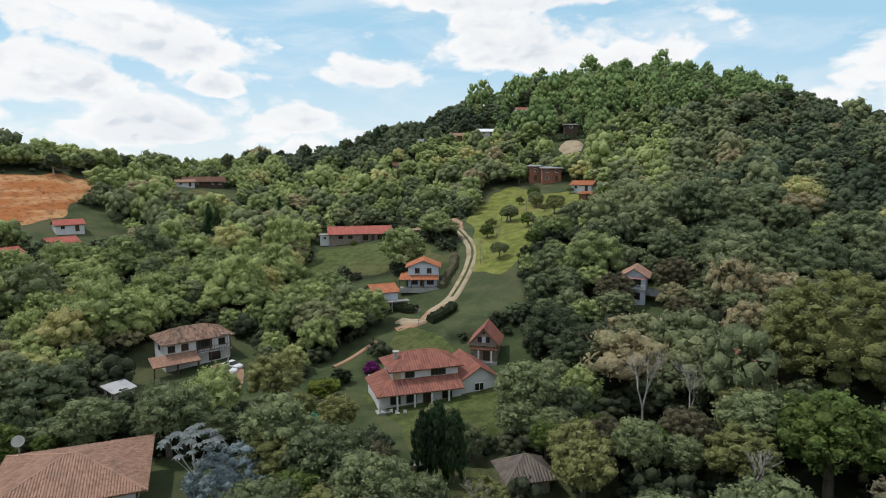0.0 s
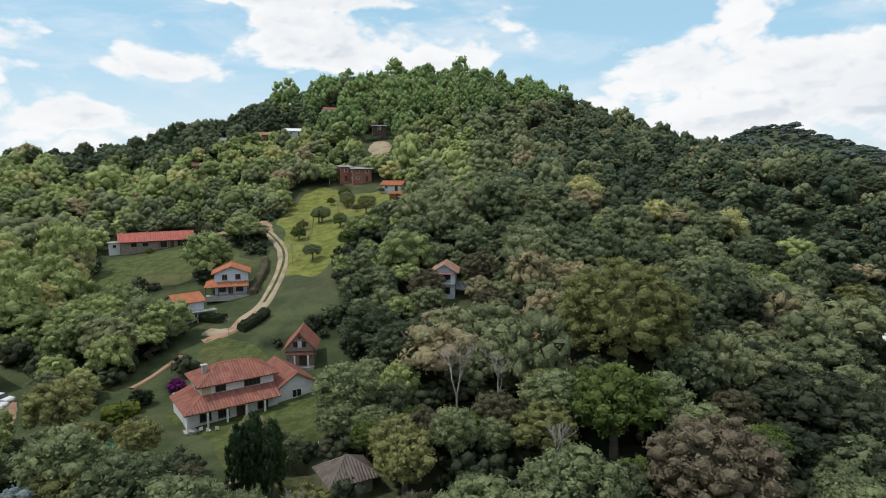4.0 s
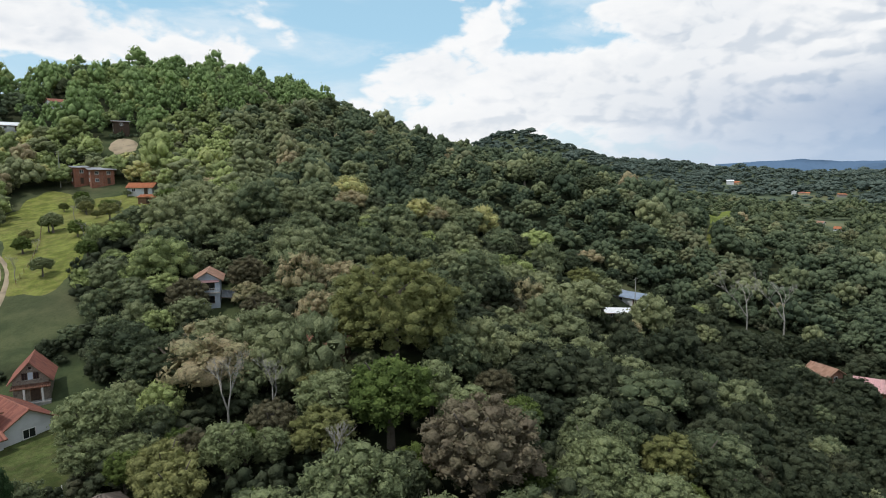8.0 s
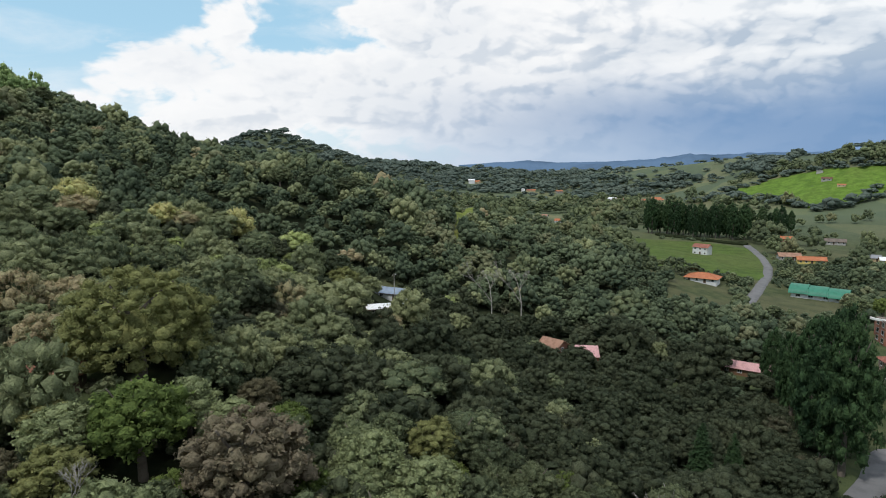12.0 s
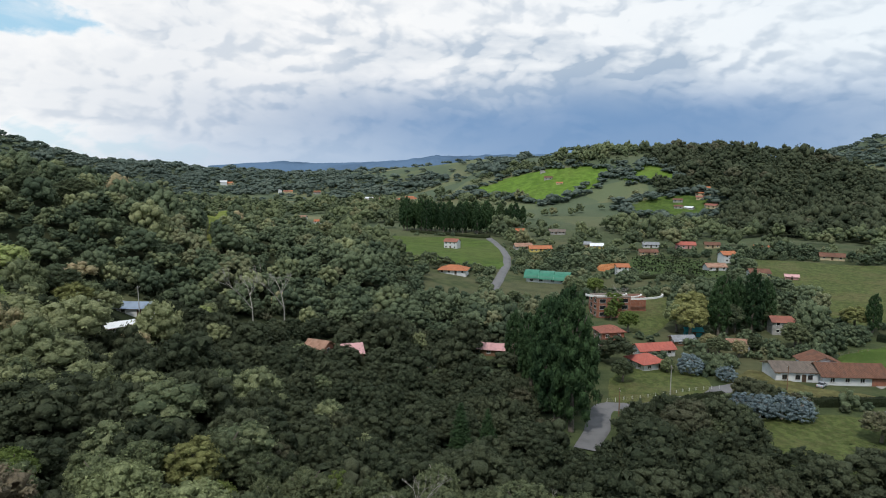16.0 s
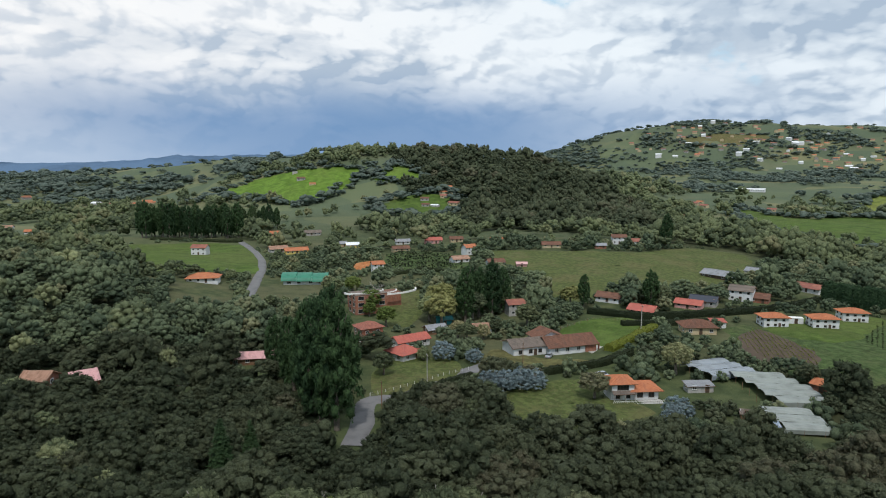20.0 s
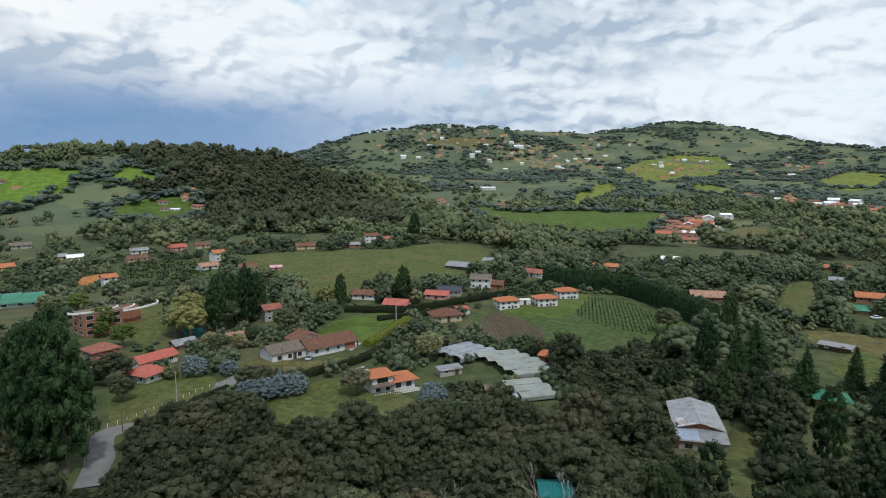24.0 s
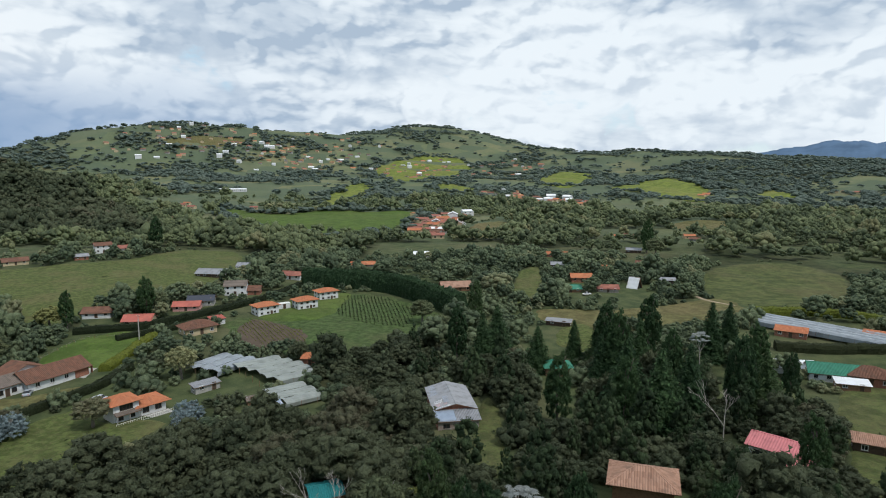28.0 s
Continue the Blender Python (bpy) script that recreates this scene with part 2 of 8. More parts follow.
def land(nodes, shader):
    """Wild grass in the open, leaf litter and undergrowth where woods grow (attribute 'wooded')."""
    p = where(nodes)
    wooded = nodes.add("ShaderNodeAttribute", attribute_name="wooded").outputs["Fac"]
    big, mid, fine = nodes.noise(p, 0.02, 6, 0.6), nodes.noise(p, 0.16, 5, 0.6), nodes.noise(p, 2.2, 6, 0.7)
    grass = nodes.mix(nodes.step(mid, 0.35, 0.65), (0.042, 0.058, 0.026), (0.074, 0.092, 0.040))
    grass = nodes.mix(nodes.step(big, 0.45, 0.68, 0, 0.6), grass, (0.112, 0.104, 0.060))
    # far fields, with distance haze painted in as paler colour
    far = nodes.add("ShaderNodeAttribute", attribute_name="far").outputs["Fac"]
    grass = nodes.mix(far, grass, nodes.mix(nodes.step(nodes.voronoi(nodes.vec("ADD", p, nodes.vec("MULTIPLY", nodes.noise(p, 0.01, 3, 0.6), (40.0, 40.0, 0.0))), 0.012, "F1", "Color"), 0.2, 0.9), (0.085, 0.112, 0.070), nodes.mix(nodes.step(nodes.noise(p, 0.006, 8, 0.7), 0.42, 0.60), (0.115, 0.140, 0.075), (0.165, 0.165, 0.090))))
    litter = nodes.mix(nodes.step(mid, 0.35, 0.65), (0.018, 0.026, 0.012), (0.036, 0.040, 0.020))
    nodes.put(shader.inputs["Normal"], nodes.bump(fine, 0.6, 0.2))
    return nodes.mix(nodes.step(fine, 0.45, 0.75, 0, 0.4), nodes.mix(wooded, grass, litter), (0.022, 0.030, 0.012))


M["ground"] = material("hillside", land, 0.95, 0.0, 0.1)
M["wild_grass"] = grass_like("wild_grass", (0.052, 0.072, 0.024), (0.094, 0.116, 0.040), (0.121, 0.103, 0.055), 0.02)
# haze is painted in: the hills are blue only by their base colour
M["hazy_hills"] = plain("hazy_blue_hills", (0.10, 0.16, 0.25), 1.0, wear=0.3, scale=0.004, spec=0.0)
M["lawn"] = grass_like("lawn_grass", (0.063, 0.088, 0.025), (0.099, 0.126, 0.041), (0.135, 0.114, 0.059), 0.06)
M["meadow"] = grass_like("meadow_grass", (0.056, 0.102, 0.019), (0.087, 0.141, 0.029), (0.106, 0.119, 0.043), 0.012)
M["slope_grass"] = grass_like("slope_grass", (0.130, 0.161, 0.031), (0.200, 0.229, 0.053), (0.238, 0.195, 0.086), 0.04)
M["dry_grass"] = grass_like("dry_grass", (0.092, 0.094, 0.036), (0.140, 0.135, 0.056), (0.160, 0.120, 0.064), 0.03)
# grass brightened in colour to stand for patches of sun on far fields
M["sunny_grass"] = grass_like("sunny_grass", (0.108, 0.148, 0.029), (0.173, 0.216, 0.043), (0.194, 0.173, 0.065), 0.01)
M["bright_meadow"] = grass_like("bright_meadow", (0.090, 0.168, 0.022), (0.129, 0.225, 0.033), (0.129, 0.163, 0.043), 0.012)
M["crop"] = grass_like("crop_green", (0.044, 0.076, 0.024), (0.076, 0.120, 0.040), (0.096, 0.096, 0.048), 0.05)
M["soil"] = plain("garden_soil", (0.081, 0.059, 0.042), 0.95, wear=0.4, scale=0.3)
def cut_earth(nodes, shader):
    """Raw subsoil with runnels washed down it and paler and redder layers."""
    p = where(nodes)
    runnel = nodes.noise(nodes.vec("MULTIPLY", p, (0.5, 0.5, 0.08)), 1.0, 6, 0.65)
    layer = nodes.noise(nodes.vec("MULTIPLY", p, (0.03, 0.03, 0.35)), 1.0, 5, 0.6, 0.6)
    c = nodes.mix(nodes.step(layer, 0.4, 0.62), (0.40, 0.15, 0.055), (0.52, 0.29, 0.14))
    nodes.put(shader.inputs["Normal"], nodes.bump(runnel, 1.0, 1.2))
    return nodes.mix(nodes.step(runnel, 0.45, 0.68, 0, 0.8), c, (0.21, 0.085, 0.04))


M["orange_soil"] = material("orange_earth", cut_earth, 0.95, 0.0, 0.1)
M["dirt"] = plain("dirt_track", (0.36, 0.29, 0.20), 0.95, wear=0.4, scale=0.25)
M["red_dirt"] = plain("red_dirt", (0.34, 0.21, 0.135), 0.95, wear=0.35, scale=0.3)
M["asphalt"] = plain("worn_asphalt", (0.155, 0.155, 0.16), 0.9, wear=0.3, scale=0.3)
M["gravel"] = plain("gravel_yard", (0.30, 0.27, 0.23), 0.95, wear=0.35, scale=0.4)
M["concrete"] = plain("concrete", (0.36, 0.35, 0.33), 0.9, wear=0.35, scale=0.8)
M["stone"] = plain("field_stone", (0.27, 0.23, 0.19), 0.9, wear=0.55, scale=3.0)
M["white"] = plain("white_wall", (0.607, 0.615, 0.623), 0.8, wear=0.18, scale=0.7)
M["blue_white"] = plain("pale_blue_wall", (0.492, 0.549, 0.631), 0.8, wear=0.15, scale=0.7)
M["cream"] = plain("cream_wall", (0.476, 0.385, 0.246), 0.8, wear=0.2, scale=0.7)
M["yellow"] = plain("yellow_wall", (0.62, 0.48, 0.16), 0.8, wear=0.2, scale=0.7)
M["grey_wall"] = plain("grey_wall", (0.33, 0.32, 0.30), 0.85, wear=0.35, scale=0.7)
M["pink_wall"] = plain("pink_wall", (0.55, 0.30, 0.28), 0.8, wear=0.2)
M["timber"] = plain("dark_timber", (0.075, 0.05, 0.035), 0.75, wear=0.4, scale=2.0)
M["wood"] = plain("brown_timber", (0.21, 0.12, 0.07), 0.75, wear=0.4, scale=2.0)
M["glass"] = plain("window_glass", (0.018, 0.02, 0.023), 0.12, wear=0.1, spec=0.6)
M["frame_white"] = plain("white_frame", (0.7, 0.7, 0.68), 0.6, wear=0.1)
M["tin"] = plain("grey_sheet", (0.27, 0.28, 0.30), 0.55, 0.25, 0.35, 0.5)
M["tin_blue"] = plain("blue_grey_sheet", (0.27, 0.33, 0.42), 0.5, 0.2, 0.25, 0.5)
M["tin_white"] = plain("white_sheet", (0.72, 0.74, 0.76), 0.5, 0.0, 0.15, 0.5)
M["tin_green"] = plain("green_sheet", (0.038, 0.186, 0.123), 0.55, 0.0, 0.25, 0.5)
M["tin_teal"] = plain("teal_sheet", (0.017, 0.165, 0.176), 0.55, 0.0, 0.2, 0.5)
M["pink_sheet"] = plain("pink_sheet", (0.48, 0.16, 0.17), 0.55, 0.0, 0.25, 0.6)
M["pale_pink_sheet"] = plain("pale_pink_sheet", (0.56, 0.33, 0.33), 0.6, 0.0, 0.25, 0.6)
M["blue_tarp"] = plain("blue_tarp", (0.03, 0.10, 0.5), 0.5, wear=0.2)
M["plastic_film"] = plain("greenhouse_film", (0.229, 0.260, 0.290), 0.35, wear=0.3, scale=0.35, spec=0.5)
M["film_green"] = plain("mossy_greenhouse_film", (0.224, 0.249, 0.231), 0.4, wear=0.3, scale=0.35, spec=0.5)
M["rubber"] = plain("tyre_rubber", (0.02, 0.02, 0.02), 0.85)
M["car_white"] = plain("white_car_paint", (0.72, 0.73, 0.74), 0.25, wear=0.03, spec=0.5)
M["car_silver"] = plain("silver_car_paint", (0.5, 0.53, 0.57), 0.25, 0.4, wear=0.03, spec=0.5)
M["car_dark"] = plain("dark_car_paint", (0.03, 0.035, 0.05), 0.25, wear=0.03, spec=0.5)
M["chrome"] = plain("bright_metal", (0.6, 0.6, 0.6), 0.3, 0.9, 0.05)


def tiles(name, light, dark, moss):
    """Clay tiles: every tile differs a little (attribute 'tile'), with weathering over the whole roof."""
    def build(nodes, shader):
        p = where(nodes)
        one = nodes.add("ShaderNodeAttribute", attribute_name="tile").outputs["Fac"]
        stain = nodes.noise(p, 0.45, 6, 0.65)
        grit = nodes.noise(p, 7.0, 4, 0.6)
        c = nodes.mix(one, light, dark)
        c = nodes.mix(nodes.math("MULTIPLY", nodes.step(stain, 0.45, 0.75), 0.6), c, moss)
        nodes.put(shader.inputs["Normal"], nodes.bump(grit, 0.3, 0.03))
        return nodes.mix(nodes.step(grit, 0.5, 0.8, 0, 0.3), c, tuple(v * 0.6 for v in dark))
    return material(name, build, 0.85, 0.0, 0.2)


M["tile_red"] = tiles("red_tiles", (0.299, 0.124, 0.090), (0.211, 0.084, 0.067), (0.150, 0.080, 0.071))
M["tile_orange"] = tiles("orange_tiles", (0.422, 0.164, 0.081), (0.340, 0.120, 0.062), (0.258, 0.120, 0.076))
M["tile_bright"] = tiles("bright_red_tiles", (0.419, 0.128, 0.098), (0.329, 0.096, 0.078), (0.246, 0.108, 0.092))
M["tile_old"] = tiles("old_clay_tiles", (0.357, 0.217, 0.157), (0.246, 0.140, 0.098), (0.145, 0.106, 0.085))
M["tile_brown"] = tiles("brown_tiles", (0.170, 0.085, 0.058), (0.116, 0.058, 0.041), (0.078, 0.058, 0.048))
M["tile_mottled"] = tiles("mottled_tiles", (0.300, 0.185, 0.135), (0.085, 0.056, 0.045), (0.075, 0.062, 0.050))
M["tile_grey"] = tiles("weathered_tiles", (0.170, 0.140, 0.119), (0.119, 0.098, 0.085), (0.085, 0.076, 0.068))


def brickwork(name, a, b):
    def build(nodes, shader):
        p = where(nodes)
        brick = nodes.add("ShaderNodeTexBrick")
        brick.inputs["Scale"].default_value = 2.2
        nodes.put(brick.inputs["Vector"], nodes.vec("ADD", p, (0.03, 0.02, 0.0)))
        for name_, col in (("Color1", a), ("Color2", b), ("Mortar", (0.3, 0.27, 0.24))):
            brick.inputs[name_].default_value = (*col, 1)
        return nodes.mix(nodes.step(nodes.noise(p, 0.8, 5), 0.45, 0.75, 0, 0.5), brick.outputs[0], tuple(v * 0.6 for v in b))
    return material(name, build, 0.9, 0.0, 0.2)


M["brick"] = brickwork("brick_wall", (0.30, 0.125, 0.08), (0.24, 0.10, 0.065))

# ---- the ground: one sheet, a flat valley with the hills round it ----
HILLS = []


def hill(x, y, rise, spread):
    HILLS.append((x, y, rise, spread))


hill(151, 539, 68.5, 228); hill(-261, 102, 34.4, 120); hill(45, 100, 15.9, 66)
hill(158, 231, 6.8, 70); hill(-57, -19, 13.7, 54); hill(-200, 346, 25.6, 91)
hill(177, 31, -3.1, 52); hill(104, 386, 35, 91); hill(346, 200, 16.3, 91)
hill(-548, 114, 33.3, 133); hill(0, 180, 5.2, 52); hill(219, 175, 19.4, 70)
hill(-242, -140, 9.8, 70); hill(0, 110, -6.7, 38); hill(-279, 21, -9, 70)
hill(-528, -188, 13.6, 133); hill(346, -200, 9.5, 91); hill(400, 0, -5, 91)
hill(497, 258, 1.3, 133); hill(190, -205, -0.7, 70); hill(35, -49, 8.5, 31)
hill(-35, 49, 8.8, 31); hill(-109, -11, 6.1, 38); hill(-409, 382, 21.6, 133)
hill(156, 90, -7.5, 52); hill(95, -55, -1.9, 66); hill(62, 169, 11.4, 52)
hill(273, -62, -3.5, 70); hill(0, 400, 19.9, 91); hill(-62, -169, -2.8, 52)
hill(-23, -108, 1.4, 38); hill(-151, 539, -2.7, 133); hill(200, 346, 13.1, 91)
hill(-158, 231, 5.2, 70); hill(409, 382, -19.9, 133); hill(-116, 138, 2.6, 52)
hill(35, 49, 2.5, 31); hill(283, -283, -6.2, 91); hill(291, 478, 19, 133)
hill(0, 0, -5.1, 42); hill(200, -346, 2.3, 91); hill(57, 19, 3.4, 31)
hill(-82, 74, -4.2, 38); hill(-156, 90, 7.7, 52); hill(813, 813, 73, 120)
hill(1103, 862, 63, 190); hill(1312, 727, 14, 200); hill(1504, 547, 29, 220)
hill(1467, 312, 12, 200); hill(1345, 118, 50, 170); hill(1149, -40, 38, 150)
hill(985, -174, 59, 150); hill(908, -278, 7, 130); hill(895, -399, 38, 130)
hill(1749, -970, 60, 260); hill(1802, -1262, 103, 320); hill(1619, -1563, 86, 330)
hill(1444, -1917, 66, 330); hill(1442, -2400, 178, 330); hill(977, -2301, 45, 330)
hill(495, -2144, 74, 330); hill(105, -1997, 35, 300); hill(-278, -1981, 26, 320)
hill(1024, -800, 26, 220); hill(868, -1034, 6, 220); hill(704, -1324, 19, 250)
hill(336, -1256, 5, 220); hill(423, 906, 33, 220); hill(96, 1096, 33, 260)
hill(-342, 940, 4, 250); hill(-766, 643, 17, 260); hill(-752, -2067, 54, 350)
hill(-1532, -1286, 43, 400); hill(-1600, 0, 63, 400)

hill(-166, 248, 15, 34); hill(815, 815, 20, 60)
HILL = np.array(HILLS)


def ground(x, y):
    """Height of the ground, for numbers or arrays."""
    x, y = np.asarray(x, float), np.asarray(y, float)
    z = np.full(np.broadcast(x, y).shape, -25.0)
    for hx, hy, rise, spread in HILL:
        z = z + rise * np.exp(-((x - hx) ** 2 + (y - hy) ** 2) / (2 * spread * spread))
    z = z + 0.35 * np.sin(x * 0.11 + 1.3 * np.sin(y * 0.07)) * np.cos(y * 0.09) + 0.0025 * np.hypot(x, y) * np.sin(x * 0.019 + 2 * np.sin(y * 0.013)) * np.sin(y * 0.023)
    return z if z.shape else float(z)


def mesh_object(name, verts, faces, mat, parent=None, label="", smooth=False, attrs=None):
    """A mesh object from arrays; faces: an array of one width, or a list of arrays of several widths."""
    me = bpy.data.meshes.new(name)
    verts = np.asarray(verts, np.float32)
    groups = [np.asarray(f, np.int32) for f in (faces if isinstance(faces, list) and len(faces) and isinstance(faces[0], np.ndarray) else [faces])]
    groups = [f for f in groups if f.size]
    flat = np.concatenate([f.ravel() for f in groups])
    sizes = np.concatenate([np.full(len(f), f.shape[1], np.int32) for f in groups])
    me.vertices.add(len(verts))
    me.vertices.foreach_set("co", verts.ravel())
    me.loops.add(len(flat))
    me.loops.foreach_set("vertex_index", flat)
    me.polygons.add(len(sizes))
    me.polygons.foreach_set("loop_start", np.concatenate([[0], np.cumsum(sizes)[:-1]]).astype(np.int32))
    me.polygons.foreach_set("loop_total", sizes)
    me.polygons.foreach_set("use_smooth", np.full(len(sizes), smooth))
    for key, (domain, values) in (attrs or {}).items():
        me.attributes.new(key, "FLOAT", domain).data.foreach_set("value", np.asarray(values, np.float32))
    me.update(calc_edges=True)
    me.validate()
    if mat is not None:
        me.materials.append(mat)
    ob = new(name, me)
    if parent is not None:
        ob.parent = parent
    if label:
        ob["label"] = label
    return ob


def grid_faces(rows, cols, wrap=False):
    i, j = np.meshgrid(np.arange(rows - 1), np.arange(cols if wrap else cols - 1), indexing="ij")
    k = (j + 1) % cols
    return np.stack([i * cols + j, i * cols + k, (i + 1) * cols + k, (i + 1) * cols + j], -1).reshape(-1, 4)


def lift(x, y):
    return 0.10 + 0.0006 * np.hypot(x, y)


def patch(name, label, outline, mat, category="field", up=0.0, rings_=7, steps=10, trees=False):
    """A piece of land that lies on the ground: its outline runs round, smoothly, through the given corners."""
    pts = np.array(outline, float)
    out = []
    k = len(pts)
    for i in range(k):
        p0, p1, p2, p3 = pts[i - 1], pts[i], pts[(i + 1) % k], pts[(i + 2) % k]
        for s in np.linspace(0, 1, steps, endpoint=False):
            out.append(0.5 * (2 * p1 + (p2 - p0) * s + (2 * p0 - 5 * p1 + 4 * p2 - p3) * s ** 2 + (3 * p1 - p0 - 3 * p2 + p3) * s ** 3))
    out = np.array(out)
    if not trees:
        FIELDS.append(out)
    mid = out.mean(0)
    size = np.hypot(*(out - mid).T).mean()
    wob = np.array([noise.noise(Vector((p[0] / size * 3, p[1] / size * 3, 5.0))) for p in out])
    wob = wob * 0.13 + np.array([noise.noise(Vector((p[0] * 0.11, p[1] * 0.11, 7.0))) for p in out]) * min(0.12, 4.0 / size)
    out = mid + (out - mid) * (1 + wob)[:, None]
    m = max(rings_, min(40, int(size / 5)))
    f = np.linspace(0.02, 1, m)
    ring = mid + (out - mid)[None] * f[:, None, None]
    x, y = ring[..., 0], ring[..., 1]
    z = ground(x, y) + lift(x, y) + up
    z[-1] -= 2 * lift(x[-1], y[-1]) + up
    faces = grid_faces(m, len(out), True)
    area = np.sum(out[:, 0] * np.roll(out[:, 1], -1) - out[:, 1] * np.roll(out[:, 0], -1))
    if area < 0:
        faces = faces[:, ::-1]
    ob = mesh_object(name, np.stack([x, y, z], -1).reshape(-1, 3), faces, mat, smooth=True)
    return tagged(ob, label, category, kind="structure")


def strip(name, label, line, width, mat, category="road", up=0.08):
    """A road or path along a line of points, draped on the ground, with a crown and worn edges."""
    pts = np.array(line, float)
    out = []
    for i in range(len(pts) - 1):
        p0, p1, p2, p3 = pts[max(i - 1, 0)], pts[i], pts[i + 1], pts[min(i + 2, len(pts) - 1)]
        k = max(3, int(np.hypot(*(p2 - p1)) / 2.5))
        for s in np.linspace(0, 1, k, endpoint=(i == len(pts) - 2)):
            out.append(0.5 * (2 * p1 + (p2 - p0) * s + (2 * p0 - 5 * p1 + 4 * p2 - p3) * s ** 2 + (3 * p1 - p0 - 3 * p2 + p3) * s ** 3))
    out = np.array(out)
    TRACKS.append((out, width / 2))
    d = np.gradient(out, axis=0)
    nrm = np.stack([-d[:, 1], d[:, 0]], -1) / np.hypot(*d.T)[:, None]
    wob = np.array([[noise.noise(Vector((p[0] * 0.15, p[1] * 0.15, q))) for q in (1.0, 9.0)] for p in out])
    across = np.array([-1.0, -0.8, -0.3, 0.3, 0.8, 1.0])
    half = 0.5 * width * (1 + 0.18 * wob[:, :1] * (across < 0) + 0.18 * wob[:, 1:] * (across > 0))
    pos = out[:, None] + nrm[:, None] * (across * half)[..., None]
    x, y = pos[..., 0], pos[..., 1]
    z = ground(out[:, 0], out[:, 1])[:, None] * 0.5 + ground(x, y) * 0.5 + lift(x, y) + up
    z[:, (0, -1)] = ground(x, y)[:, (0, -1)] - 0.3
    ob = mesh_object(name, np.stack([x, y, z], -1).reshape(-1, 3), grid_faces(len(out), 6)[:, ::-1], mat, smooth=True)
    return tagged(ob, label, category, kind="structure")

# ---- building kit ----
def thing(name, label, category, x, y, turn=0.0, z=None, group="", sink=0.0):
    """An empty at the base of a thing that stands on the ground."""
    ob = new(name)
    ob.empty_display_size = 0.5
    ob.matrix_world = pose(x, y, (ground(x, y) if z is None else z) - sink, 0, 0, turn)
    return tagged(ob, label, category, group)


def part(name, bm, mat, parent, label=""):
    me = bpy.data.meshes.new(name)
    bm.to_mesh(me)
    bm.free()
    me.materials.append(M[mat] if isinstance(mat, str) else mat)
    ob = new(name, me)
    ob.parent = parent
    if label:
        ob["label"] = label
    return ob


def add_box(bm, x0, x1, y0, y1, z0, z1, m=None):
    v = [bm.verts.new(p) for p in ((x0, y0, z0), (x1, y0, z0), (x1, y1, z0), (x0, y1, z0), (x0, y0, z1), (x1, y0, z1), (x1, y1, z1), (x0, y1, z1))]
    if m is not None:
        for q in v:
            q.co = m @ q.co
    for f in ((0, 3, 2, 1), (4, 5, 6, 7), (0, 1, 5, 4), (1, 2, 6, 5), (2, 3, 7, 6), (3, 0, 4, 7)):
        bm.faces.new([v[i] for i in f])
    return v


def box(name, parent, mat, x0, x1, y0, y1, z0, z1, label="", bevel=0.0, m=None):
    bm = bmesh.new()
    add_box(bm, x0, x1, y0, y1, z0, z1, m)
    if bevel:
        bmesh.ops.bevel(bm, geom=bm.edges[:], offset=bevel, segments=1, affect="EDGES")
    return part(name, bm, mat, parent, label)


def add_limb(bm, a, b, ra, rb, sides=6):
    a, b = Vector(a), Vector(b)
    q = (b - a).to_track_quat("Z", "Y")
    lo = [bm.verts.new(a + q @ Vector((ra * math.cos(k * math.tau / sides), ra * math.sin(k * math.tau / sides), 0))) for k in range(sides)]
    hi = [bm.verts.new(b + q @ Vector((rb * math.cos(k * math.tau / sides), rb * math.sin(k * math.tau / sides), 0))) for k in range(sides)]
    for k in range(sides):
        bm.faces.new((lo[k], lo[(k + 1) % sides], hi[(k + 1) % sides], hi[k]))
    bm.faces.new(hi)
    bm.faces.new(lo[::-1])


def rod(name, parent, mat, a, b, ra, rb=None, sides=6, label=""):
    bm = bmesh.new()
    add_limb(bm, a, b, ra, ra if rb is None else rb, sides)
    return part(name, bm, mat, parent, label)


